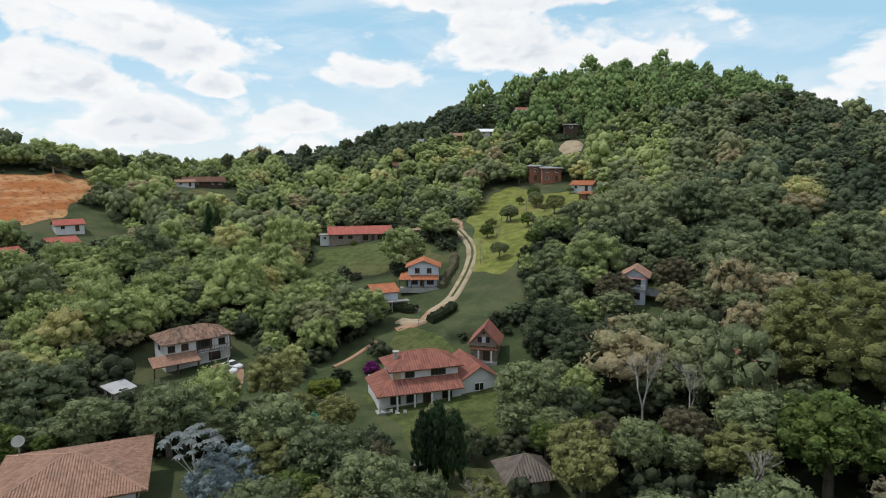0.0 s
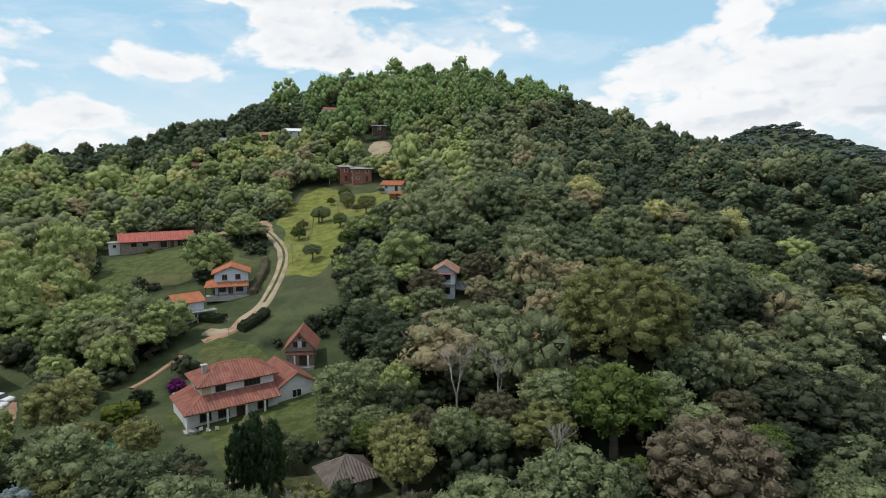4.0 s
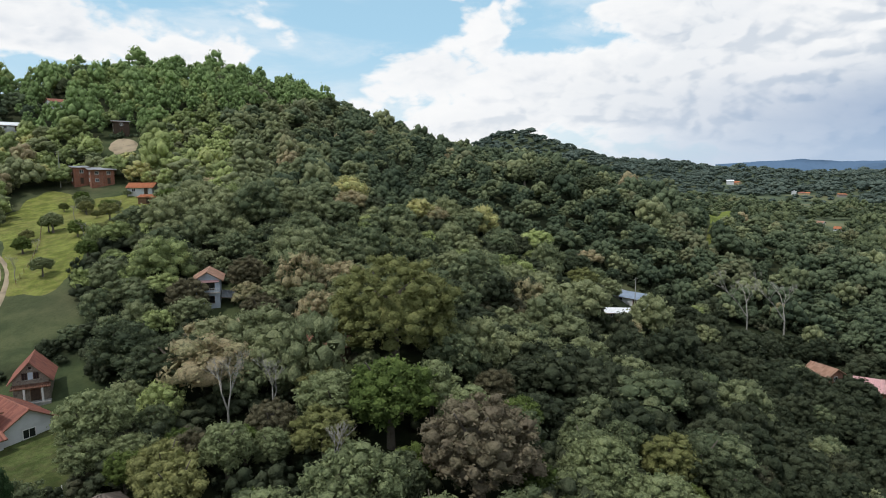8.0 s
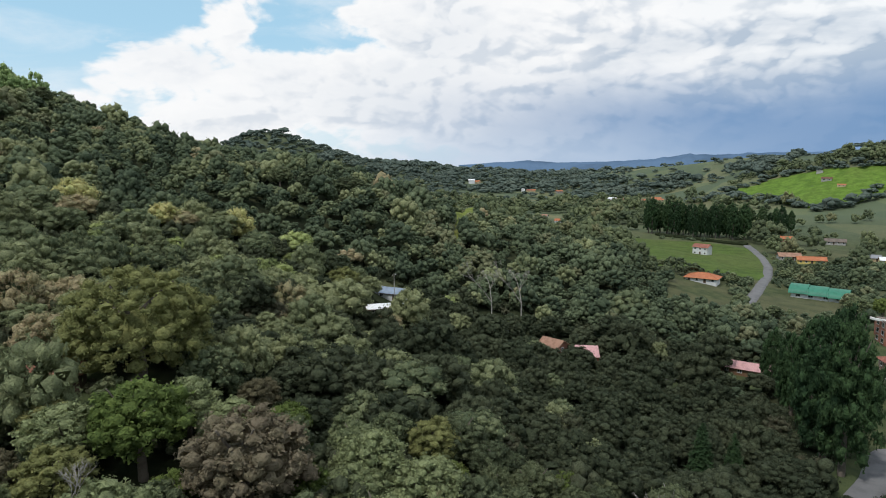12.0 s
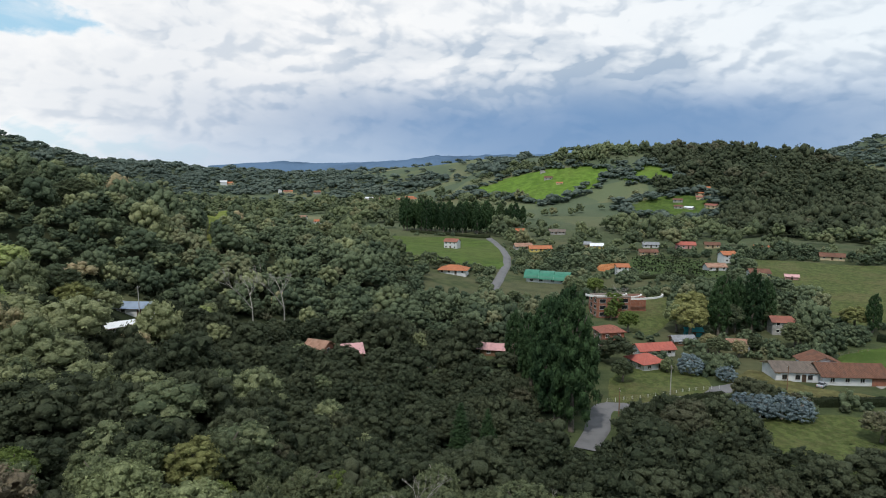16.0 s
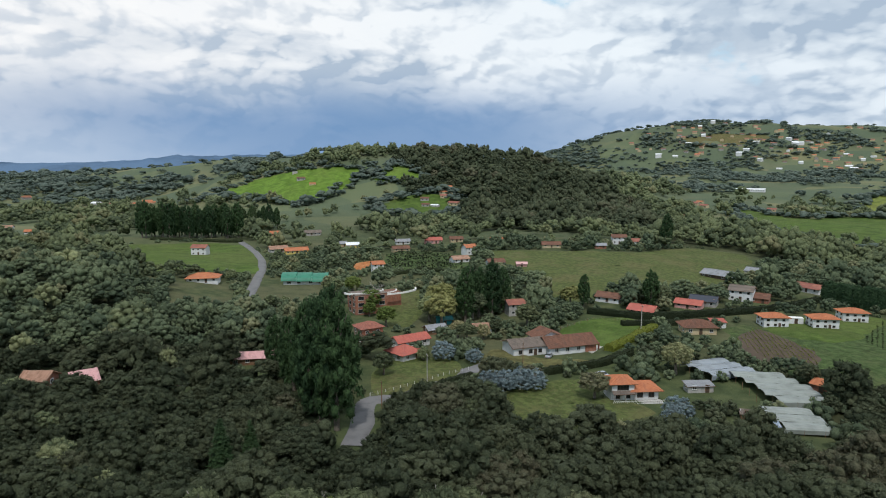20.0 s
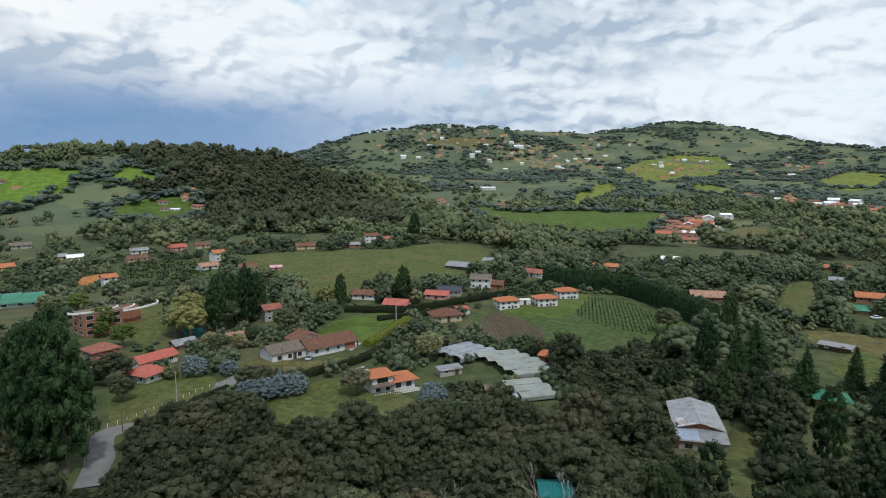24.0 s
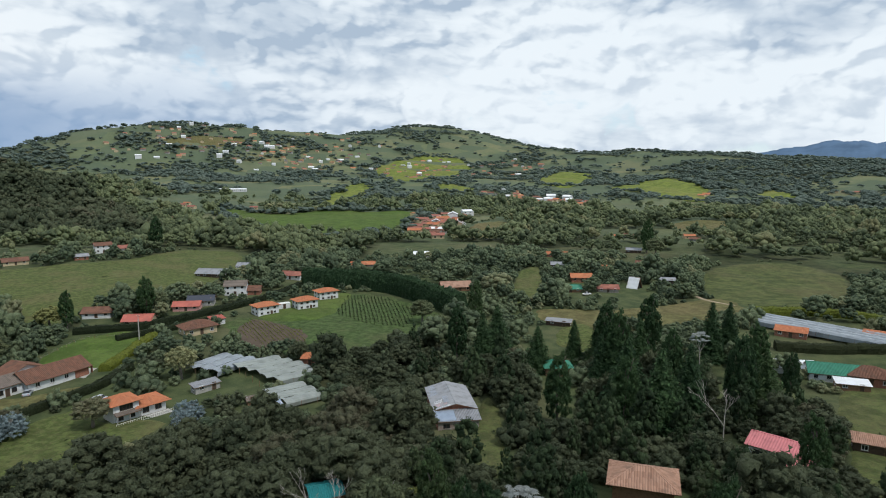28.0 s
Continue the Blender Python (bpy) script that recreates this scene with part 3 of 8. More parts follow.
def roof_plane(parent, A, B, C, D, mat, wave=0.42, course=0.45, thick=0.14, name="roof", deck=True):
    """A slope of tiles: A to B is the eave, D to C the ridge above it. Rows of half-round tiles run up the slope."""
    A, B, C, D = (Vector(p) for p in (A, B, C, D))
    along, W = (B - A).normalized(), (B - A).length
    up = (D - A) - along * (D - A).dot(along)
    L = up.length
    up.normalize()
    nrm = along.cross(up).normalized()
    if nrm.z < 0:
        nrm = -nrm
    xd, xc = (D - A).dot(along), (C - A).dot(along)
    seg = (4 if wave < 0.34 else 2) if wave else 1
    cols = max(2, int(W / wave) * seg if wave else max(4, int(W / 1.5)))
    rows = max(2, int(L / (course if wave and wave < 0.34 else 1.0)))
    s = np.linspace(0, W, cols + 1)
    top = np.full(cols + 1, L)
    if xd > 0.01:
        top = np.where(s < xd, L * s / xd, top)
    if xc < W - 0.01:
        top = np.where(s > xc, L * (W - s) / (W - xc), top)
    wv = (0.09 * np.array([0, 0.8, 1.0, 0.8])[np.arange(cols + 1) % 4] if seg == 4 else 0.11 * (np.arange(cols + 1) % 2)) if wave else np.zeros(cols + 1)
    t = np.linspace(0, 1, rows + 1)
    rs = np.random.RandomState(int(W * 100 + L * 37) % 9999)
    sag = rs.normal(0, 0.012, (rows + 1, cols // seg + 1)).repeat(seg, 1)[:, :cols + 1]
    h = wv[None] + sag + 0.02 * (np.arange(rows + 1) % 2)[:, None] + 0.01
    a, u, nn, o = (np.array(v) for v in (along, up, nrm, A))
    P = o + s[None, :, None] * a + (t[:, None] * top[None])[..., None] * u + h[..., None] * nn
    tint = rs.rand(rows, cols // seg + 1).repeat(seg, 1)[:, :cols] ** 1.3
    faces = grid_faces(rows + 1, cols + 1)
    if np.dot(np.cross(a, u), nn) < 0:
        faces = faces[:, ::-1]
    ob = mesh_object(name, P.reshape(-1, 3), faces, M[mat], parent, attrs={"tile": ("FACE", tint.ravel())})
    if not deck:
        return ob
    bm = bmesh.new()                                     # boards under the tiles
    lo = [bm.verts.new(p - nrm * thick) for p in (A, B, C, D)]
    hi = [bm.verts.new(p - nrm * 0.012) for p in (A, B, C, D)]
    if (C - D).length < 0.02:
        for vs in (lo, hi):
            bm.verts.remove(vs.pop())
    k = len(lo)
    bm.faces.new(hi)
    bm.faces.new(lo[::-1])
    for i in range(k):
        bm.faces.new((lo[i], lo[(i + 1) % k], hi[(i + 1) % k], hi[i]))
    bmesh.ops.recalc_face_normals(bm, faces=bm.faces[:])
    part("roof_deck", bm, "wood", ob)
    return ob


def ridge_cap(parent, a, b, mat, r=0.13):
    bm = bmesh.new()
    a, b = Vector(a), Vector(b)
    k = 1
    for i in range(k):
        p, q = a.lerp(b, i / k), a.lerp(b, (i + 1) / k)
        add_limb(bm, p + Vector((0, 0, 0.02)), q + Vector((0, 0, 0.02)), r * 1.05, r * 0.85, 5)
    part("ridge_cap", bm, mat, parent)


def block(root, cx, cy, z0, w, d, h, wall="white", roof="gable", tile="tile_red", rise=1.6, eave=0.55, ridge="x", wave=0.42, foot=1.2, deck=True):
    """One volume of a house: walls down into the slope, and its roof. Local x runs along the front, which looks to -y."""
    x0, x1, y0, y1 = cx - w / 2, cx + w / 2, cy - d / 2, cy + d / 2
    bm = bmesh.new()
    b = [bm.verts.new(p) for p in ((x0, y0, z0 - foot), (x1, y0, z0 - foot), (x1, y1, z0 - foot), (x0, y1, z0 - foot))]
    z1 = z0 + h
    t = [bm.verts.new(p) for p in ((x0, y0, z1), (x1, y0, z1), (x1, y1, z1), (x0, y1, z1))]
    for i in range(4):
        bm.faces.new((b[i], b[(i + 1) % 4], t[(i + 1) % 4], t[i]))
    bm.faces.new(b[::-1])
    bm.faces.new(t)
    if roof == "gable":
        if ridge == "x":
            p, q = bm.verts.new((x0, cy, z1 + rise - 0.12)), bm.verts.new((x1, cy, z1 + rise - 0.12))
            bm.faces.new((t[3], t[0], p)), bm.faces.new((t[1], t[2], q))
        else:
            p, q = bm.verts.new((cx, y0, z1 + rise - 0.12)), bm.verts.new((cx, y1, z1 + rise - 0.12))
            bm.faces.new((t[0], t[1], p)), bm.faces.new((t[2], t[3], q))
    part("wall", bm, wall, root)
    e = eave
    if roof == "gable":
        if ridge == "x":
            k = rise / (d / 2)
            ze = z1 - e * k
            for sy, ye in ((-1, y0 - e), (1, y1 + e)):
                A, B = ((x0 - e, ye, ze), (x1 + e, ye, ze))
                C, D = ((x1 + e, cy, z1 + rise), (x0 - e, cy, z1 + rise))
                roof_plane(root, A, B, C, D, tile, wave, deck=deck)
            ridge_cap(root, (x0 - e, cy, z1 + rise), (x1 + e, cy, z1 + rise), tile)
        else:
            k = rise / (w / 2)
            ze = z1 - e * k
            for xe in (x0 - e, x1 + e):
                roof_plane(root, (xe, y0 - e, ze), (xe, y1 + e, ze), (cx, y1 + e, z1 + rise), (cx, y0 - e, z1 + rise), tile, wave)
            ridge_cap(root, (cx, y0 - e, z1 + rise), (cx, y1 + e, z1 + rise), tile)
    elif roof == "hip":
        X0, X1, Y0, Y1 = x0 - e, x1 + e, y0 - e, y1 + e
        run = min(X1 - X0, Y1 - Y0) / 2
        ze, zr = z1 - 0.1, z1 + rise
        if X1 - X0 >= Y1 - Y0:
            r0, r1 = (X0 + run, cy, zr), (X1 - run, cy, zr)
        else:
            r0, r1 = (cx, Y0 + run, zr), (cx, Y1 - run, zr)
        c = [(X0, Y0, ze), (X1, Y0, ze), (X1, Y1, ze), (X0, Y1, ze)]
        if X1 - X0 >= Y1 - Y0:
            sides = ((c[0], c[1], r1, r0), (c[1], c[2], r1, r1), (c[2], c[3], r0, r1), (c[3], c[0], r0, r0))
            hips = ((c[0], r0), (c[3], r0), (c[1], r1), (c[2], r1), (r0, r1))
        else:
            sides = ((c[0], c[1], r0, r0), (c[1], c[2], r1, r0), (c[2], c[3], r1, r1), (c[3], c[0], r0, r1))
            hips = ((c[0], r0), (c[1], r0), (c[2], r1), (c[3], r1), (r0, r1))
        for q in sides:
            roof_plane(root, *q, tile, wave)
        for a, b2 in hips:
            if (Vector(a) - Vector(b2)).length > 0.3:
                ridge_cap(root, a, b2, tile)
    elif roof in ("shed", "shed_back"):
        lo, hi = (z1, z1 + rise) if roof == "shed" else (z1 + rise, z1)
        k = rise / d
        roof_plane(root, (x0 - e, y0 - e, z1 - e * k + 0.05), (x1 + e, y0 - e, z1 - e * k + 0.05), (x1 + e, y1 + e, z1 + rise + e * k + 0.05), (x0 - e, y1 + e, z1 + rise + e * k + 0.05), tile, wave)
    elif roof == "flat":
        box("roof", root, tile, x0 - e, x1 + e, y0 - e, y1 + e, z1 + 0.004, z1 + 0.22)


def side_matrix(cx, cy, w, d, side):
    return {"front": pose(cx, cy - d / 2, 0), "right": pose(cx + w / 2, cy, 0, 0, 0, 90), "back": pose(cx, cy + d / 2, 0, 0, 0, 180), "left": pose(cx - w / 2, cy, 0, 0, 0, -90)}[side]


def window(root, vol, side, u, z, ww, hh, frame_mat="frame_white", bars=1, name="window", pane="glass", sill=True):
    """A window in one wall of a volume (cx, cy, w, d): a frame proud of the wall, a dark pane set back in it, bars and a sill."""
    m = side_matrix(*vol, side)
    t = 0.09
    bm = bmesh.new()
    for q in ((u - ww / 2, u + ww / 2, z, z + t), (u - ww / 2, u + ww / 2, z + hh - t, z + hh), (u - ww / 2, u - ww / 2 + t, z + t, z + hh - t), (u + ww / 2 - t, u + ww / 2, z + t, z + hh - t)):
        add_box(bm, q[0], q[1], -0.08, 0.03, q[2], q[3], m)
    for b in range(bars):
        x = u - ww / 2 + ww * (b + 1) / (bars + 1)
        add_box(bm, x - 0.03, x + 0.03, -0.06, 0.0, z + t, z + hh - t, m)
    win = part(name, bm, frame_mat, root)
    box("pane", win, pane, u - ww / 2 + t, u + ww / 2 - t, -0.025, -0.012, z + t, z + hh - t, m=m)
    if sill:
        box("sill", win, "concrete", u - ww / 2 - 0.1, u + ww / 2 + 0.1, -0.16, -0.002, z - 0.09, z - 0.004, m=m)
    return win


def door(root, vol, side, u, z, ww=1.0, hh=2.1, mat="timber"):
    m = side_matrix(*vol, side)
    bm = bmesh.new()
    add_box(bm, u - ww / 2 - 0.08, u - ww / 2, -0.09, 0.02, z, z + hh + 0.08, m)
    add_box(bm, u + ww / 2, u + ww / 2 + 0.08, -0.09, 0.02, z, z + hh + 0.08, m)
    add_box(bm, u - ww / 2, u + ww / 2, -0.09, 0.02, z + hh, z + hh + 0.08, m)
    d = part("door", bm, "wood", root)
    box("door_leaf", d, mat, u - ww / 2, u + ww / 2, -0.05, -0.004, z, z + hh, m=m)
    return d


CLEAR = []        # (x, y, radius) kept free of trees
SIGHT_LINES = []       # (x, y, half width, length) strip towards the camera, kept treeless for its view
FIELDS = []       # outlines kept free of trees
TRACKS = []       # (points, half width)


def clear(x, y, r):
    CLEAR.append((x, y, r))


def sight_line(x, y, half, length):
    SIGHT_LINES.append((x, y, half, length))


def small_house(label, x, y, turn, w, d, h=2.8, roof="gable", tile="tile_red", wall="white", rise=1.5, eave=0.5, ridge="x", rooms=3, floors=1, porch=False, name="house", wave=0.35, group="", far=False):
    """A plain country house with a row of windows and a door on each long side."""
    root = thing(name, label, "house", x, y, turn, group=group)
    vol = (0, 0, w, d)
    block(root, 0, 0, 0, w, d, h * floors, wall, roof, tile, rise, eave, ridge, 0 if far else wave)
    for fl in range(floors):
        for side, length in (("front", w), ("left", d), ("right", d))[:1 if far else 3]:
            k = max(1, int(length / 3.2))
            for i in range(k):
                u = -length / 2 + length * (i + 0.5) / k
                if fl == 0 and side == "front" and i == k // 2:
                    door(root, vol, side, u, 0.1)
                else:
                    window(root, vol, side, u, h * fl + 0.95, 1.25, 1.15, bars=0 if far else 1, sill=not far)
    if porch:
        roof_plane(root, (-w / 2 - 0.3, -d / 2 - 2.6, h - 0.55), (w / 2 + 0.3, -d / 2 - 2.6, h - 0.55), (w / 2 + 0.3, -d / 2 - 0.1, h + 0.1), (-w / 2 - 0.3, -d / 2 - 0.1, h + 0.1), tile, wave)
        for i in range(4):
            px = -w / 2 + w * i / 3
            box("post", root, "wood", px - 0.09, px + 0.09, -d / 2 - 2.4, -d / 2 - 2.22, -0.6, h - 0.62)
    clear(x, y, max(w, d) * 0.5 + 0.5)
    return root

# ---- fields, lawns, roads ----
patch("orange_bank", "steep bare bank of raw orange earth cut into the hill", [(-144.8, 187.7), (-172.0, 225.2), (-160.9, 232.8), (-149.3, 244.9), (-133.7, 252.5), (-128.6, 233.5), (-130.7, 219.4), (-127.5, 207.1), (-131.9, 193.9)], M["orange_soil"], "bank")
patch("orange_bank", "small bank of orange earth beside a house", [(369, -43), (397, -48), (394, -65), (372, -65), (361, -53)], M["orange_soil"], "bank")
patch("bank", "bare earth shoulder above a house", [(-114, 318), (-124, 356), (-116, 358), (-109, 331), (-108, 311)], M["dirt"], "bank")
patch("lawn", "mown green lawn before a long red-roofed house", [(-40.6, 166.3), (-39.2, 190.1), (-36.9, 198.7), (-16.9, 195.4), (-6.8, 190.2), (-1.4, 172.6), (0.2, 159.1), (-12.4, 160.5), (-19.0, 159.3), (-27.3, 160.7)], M["lawn"], "lawn", up=0.12)
patch("pasture", "bright sunlit grass slope with scattered young trees", [(19.7, 259.4), (27.1, 258.3), (46.9, 239.6), (51.6, 221.8), (46.0, 173.3), (33.6, 170.3), (26.3, 163.3), (19.4, 149.1), (12.8, 143.9), (8.9, 145.4), (7.3, 157.9), (8.9, 179.9), (6.3, 202.1), (12.1, 229.6)], M["slope_grass"], "pasture")
patch("pasture", "lower part of a sunlit grass slope beside a track", [(11.5, 203.9), (25.0, 181.6), (24.1, 163.2), (19.5, 149.9), (13.4, 143.2), (8.8, 144.7), (7.2, 157.1)], M["slope_grass"], "pasture")
patch("garden", "green garden lawn round a red-roofed house", [(-7.6, 85.1), (-13.0, 95.7), (-8.5, 108.1), (9.3, 102.3), (9.7, 83.7), (7.1, 76.5), (1.2, 74.7), (-4.5, 74.7)], M["lawn"], "lawn", up=0.12)
patch("garden", "shaded grass below a garden wall", [(-5.9, 65.6), (-1.5, 69.4), (5.2, 70.1), (6.1, 64.4), (1.0, 60.9), (-4.9, 60.8)], M["wild_grass"], "lawn", up=0.12)
patch("garden", "grass beside a drive", [(-10.1, 114.6), (-9.8, 124.8), (-5.1, 124.6), (0.7, 117.9), (1.7, 110.6), (-4.5, 109.9)], M["lawn"], "lawn", up=0.12)
patch("yard", "red dirt yard before an old white house", [(-44.3, 107.0), (-42.9, 114.3), (-38.0, 112.6), (-34.6, 104.1), (-35.5, 100.4), (-40.5, 103.5)], M["red_dirt"], "yard", up=0.12)
patch("lawn", "small lawn below a house on a ridge", [(-112.5, 265.6), (-114, 285), (-105, 286), (-100.9, 269.1), (-104.5, 252.7)], M["dry_grass"], "lawn", up=0.12)
patch("clearing", "bare earth clearing on the hill", [(53.8, 291.1), (59, 297), (64.5, 292.4), (62.4, 282.3), (54.7, 281.7)], M["dirt"], "clearing", up=0.12)
patch("yard", "dirt yard beside a brown cottage", [(35.6, 103.8), (39.9, 111.1), (40.7, 106.6), (37.6, 100.0)], M["dirt"], "yard", up=0.12)
patch("field", "green field round a small white house", [(461, 110), (519, 100), (515, 28), (379, 9), (353, 21), (351, 42), (327, 60), (362, 78)], M["meadow"], "field")
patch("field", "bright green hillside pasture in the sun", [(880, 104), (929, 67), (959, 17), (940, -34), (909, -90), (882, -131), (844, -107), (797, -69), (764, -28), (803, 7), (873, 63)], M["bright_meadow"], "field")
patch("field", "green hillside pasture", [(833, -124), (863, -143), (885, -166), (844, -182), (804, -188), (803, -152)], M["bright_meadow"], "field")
patch("field", "green field below a wooded hill", [(700, -105), (752, -143), (750, -189), (729, -217), (684, -207), (646, -170), (658, -132)], M["meadow"], "field")
patch("field", "grassy knoll with cattle tracks", [(392, -128), (367, -178), (350, -228), (372, -285), (338, -303), (266, -232), (253, -186), (255, -163), (249, -143), (246, -120), (291, -126), (338, -126)], M["lawn"], "field")
patch("field", "green paddock behind a long farmhouse", [(210.5, -102.4), (220.1, -123.7), (210.2, -137.3), (196.6, -132.0), (181.2, -104.4), (191.2, -96.9)], M["meadow"], "field")
patch("garden", "fenced lawn beside a road", [(163.0, -21.6), (184.3, -28.9), (191.7, -43.4), (183.3, -53.5), (168.3, -52.4), (159.7, -39.4), (152.8, -24.9)], M["lawn"], "lawn", up=0.12)
patch("yard", "worn grass yard of a long farmhouse", [(178.0, -56.9), (192.1, -69.2), (177.2, -79.6), (172.2, -93.2), (167.3, -95.2), (166.3, -67.2), (163.9, -53.4)], M["dry_grass"], "yard", up=0.12)
patch("garden", "sloping garden lawn below a gum hedge", [(147.9, -54.0), (156.7, -69.4), (157.2, -85.5), (141.0, -82.3), (130.9, -91.2), (118.0, -67.4), (123.9, -52.1)], M["lawn"], "lawn", up=0.12)
patch("crop_field", "dark green terraced crop rows", [(421, -70), (437, -84), (399, -106), (367, -114), (330, -100), (336, -80), (358, -63)], M["crop"], "field", up=0.12)
patch("lawn", "grass bank beside an unfinished building", [(283.8, -50.2), (295, -66), (252.7, -58.8), (224.9, -46.4), (232.1, -39.2)], M["lawn"], "lawn", up=0.12)
patch("lawn", "lawn before three new houses", [(186.5, -170.5), (197.7, -202.0), (188, -235), (168.9, -208.0), (161.4, -181.1), (175.3, -169.5)], M["meadow"], "lawn", up=0.12)
patch("crop_field", "vegetable plot with dark and green rows", [(185.2, -227.8), (165.9, -232.8), (133.3, -210.9), (123.9, -186.5), (140.4, -183.1), (162.6, -191.2)], M["crop"], "field", up=0.12)
patch("crop_field", "ploughed brown vegetable plot", [(175.5, -150.2), (190.1, -172.1), (158.6, -168.4), (144.6, -156.5), (147.7, -142.9), (161.0, -140.4)], M["soil"], "field", up=0.12)
patch("rough_grass", "open sloping farm plot of grass and low crops", [(196, -164), (180, -176), (172, -197), (186, -236), (163, -236), (121, -210), (112, -189), (119, -165), (122, -147), (139, -143), (166, -143)], M["crop"], "field")
patch("field", "dry brownish field", [(96.1, -236.1), (70.6, -250.6), (44.9, -283.2), (28, -306), (14.4, -277.3), (36.0, -242.2), (73.8, -217.6)], M["dry_grass"], "field")
patch("field", "wide dark green field", [(46, -372), (31, -419), (4, -430), (-23, -392), (-18, -321), (13.9, -285.9), (37, -309)], M["wild_grass"], "field")
patch("field", "wide green meadow below a village", [(644, -544), (556, -548), (559, -636), (499, -666), (430, -682), (354, -555), (317, -424), (375, -420), (441, -413)], M["meadow"], "field")
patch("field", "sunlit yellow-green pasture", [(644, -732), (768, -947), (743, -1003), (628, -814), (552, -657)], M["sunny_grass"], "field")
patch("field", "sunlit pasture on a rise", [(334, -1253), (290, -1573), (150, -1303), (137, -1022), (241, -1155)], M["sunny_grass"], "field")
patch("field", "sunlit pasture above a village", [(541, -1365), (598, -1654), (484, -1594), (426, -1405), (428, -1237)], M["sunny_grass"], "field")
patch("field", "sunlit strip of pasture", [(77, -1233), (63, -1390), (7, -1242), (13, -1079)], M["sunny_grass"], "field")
patch("field", "dry field before dark woods", [(119, -658), (101, -720), (40, -711), (30, -612), (71, -572)], M["dry_grass"], "field")
patch("field", "small field beside a village", [(260, -484), (298, -586), (276, -614), (228, -511), (234, -472)], M["dry_grass"], "field")
patch("lawn", "lawn beside a farmyard", [(-11.1, -193.8), (-23.3, -206.0), (-28.8, -178.8), (-22.5, -133.1), (-11.8, -125.1), (-11.8, -154.8)], M["wild_grass"], "lawn", up=0.12)
patch("clearing", "grass clearing among pines", [(36.0, -183.7), (35.3, -196.6), (24.9, -199.6), (22.3, -186.5), (26.3, -173.2)], M["lawn"], "lawn", up=0.12)
patch("clearing", "grass clearing behind a green-roofed hut", [(70.4, -197.7), (75.8, -216.6), (68.2, -225.8), (58.7, -211.4), (54.7, -193.0), (61.9, -192.0)], M["lawn"], "lawn", up=0.12)
patch("lawn", "grass ride between trees", [(68.2, -134.7), (64.9, -138.2), (43.3, -99.1), (47.8, -92.9)], M["wild_grass"], "lawn", up=0.12)
patch("field", "open grass with a path", [(107.7, -244.3), (136, -317), (133, -341), (105.8, -279.0), (99.4, -251.4)], M["lawn"], "field")
patch("field", "grassy plots on a far hillside", [(1530, -1102), (1514, -1219), (1472, -1345), (1418, -1272), (1463, -1094)], M["dry_grass"], "field")
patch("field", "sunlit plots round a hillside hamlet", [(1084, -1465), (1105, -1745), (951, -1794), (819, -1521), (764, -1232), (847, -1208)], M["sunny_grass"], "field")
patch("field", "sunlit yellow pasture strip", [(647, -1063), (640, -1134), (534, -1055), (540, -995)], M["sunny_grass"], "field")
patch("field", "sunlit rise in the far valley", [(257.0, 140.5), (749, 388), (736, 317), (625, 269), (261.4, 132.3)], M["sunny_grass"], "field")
patch("bank", "bare reddish earth where a track bends", [(-14, 207), (-4, 216), (4, 219), (7, 204), (6, 190), (2.5, 196), (-2, 206)], M["red_dirt"], "bank", up=0.1)
strip("dirt_road", "pale dirt track winding up the slope between grass banks", [(-18.3, 212.6), (-8.5, 210.3), (0.2, 216.1), (5.4, 189.6), (7.8, 163.6), (5.2, 147.0), (1.7, 135.8), (-1.7, 131.5), (-4.9, 127.2), (-9.5, 129.6)], 3.2, M["dirt"], "road")
strip("verge", "grass growing between the ruts of a dirt track", [(0.9, 212.0), (5.4, 189.6), (7.8, 163.6), (5.2, 147.0), (1.9, 136.4)], 0.7, M["lawn"], "verge", up=0.16)
strip("drive", "red dirt drive between hedges", [(0.2, 133.5), (-2.3, 131.2), (-4.2, 127.5), (-9.8, 124.8)], 3.0, M["red_dirt"], "road")
strip("path", "dirt path in the woods", [(-20.0, 109.4), (-17.4, 113.2), (-14.8, 118.1), (-13.4, 120.5)], 1.0, M["red_dirt"], "path")
strip("road", "grey asphalt road between trees", [(123.5, -13.4), (137.9, -17.2), (152.2, -20.6), (154.3, -28.1), (164.9, -43.7), (176.4, -63.0)], 6.0, M["asphalt"], "road")
strip("road", "grey asphalt lane running past a green field", [(285.4, 14.2), (331, 12), (390, 10), (445, 14), (526, 29)], 5.5, M["asphalt"], "road")
strip("road", "asphalt lane through the woods", [(154.5, 117.5), (161.0, 113.1), (162.9, 107.4), (156.7, 98.3)], 4.5, M["concrete"], "road")
strip("path", "earth path over dry fields", [(49, -315), (34.9, -295.5), (22.8, -288.5)], 2.0, M["dirt"], "path")
strip("path", "grass track beside the shed", [(60.2, -119.6), (52.5, -109.4), (43.9, -98.2)], 1.6, M["dirt"], "path")

# ---- trees ----
def ico(level):
    bm = bmesh.new()
    bmesh.ops.create_icosphere(bm, subdivisions=level, radius=1.0)
    v = np.array([p.co for p in bm.verts])
    f = np.array([[q.index for q in p.verts] for p in bm.faces])
    bm.free()
    return v, f


ICO = {1: ico(1), 2: ico(2)}


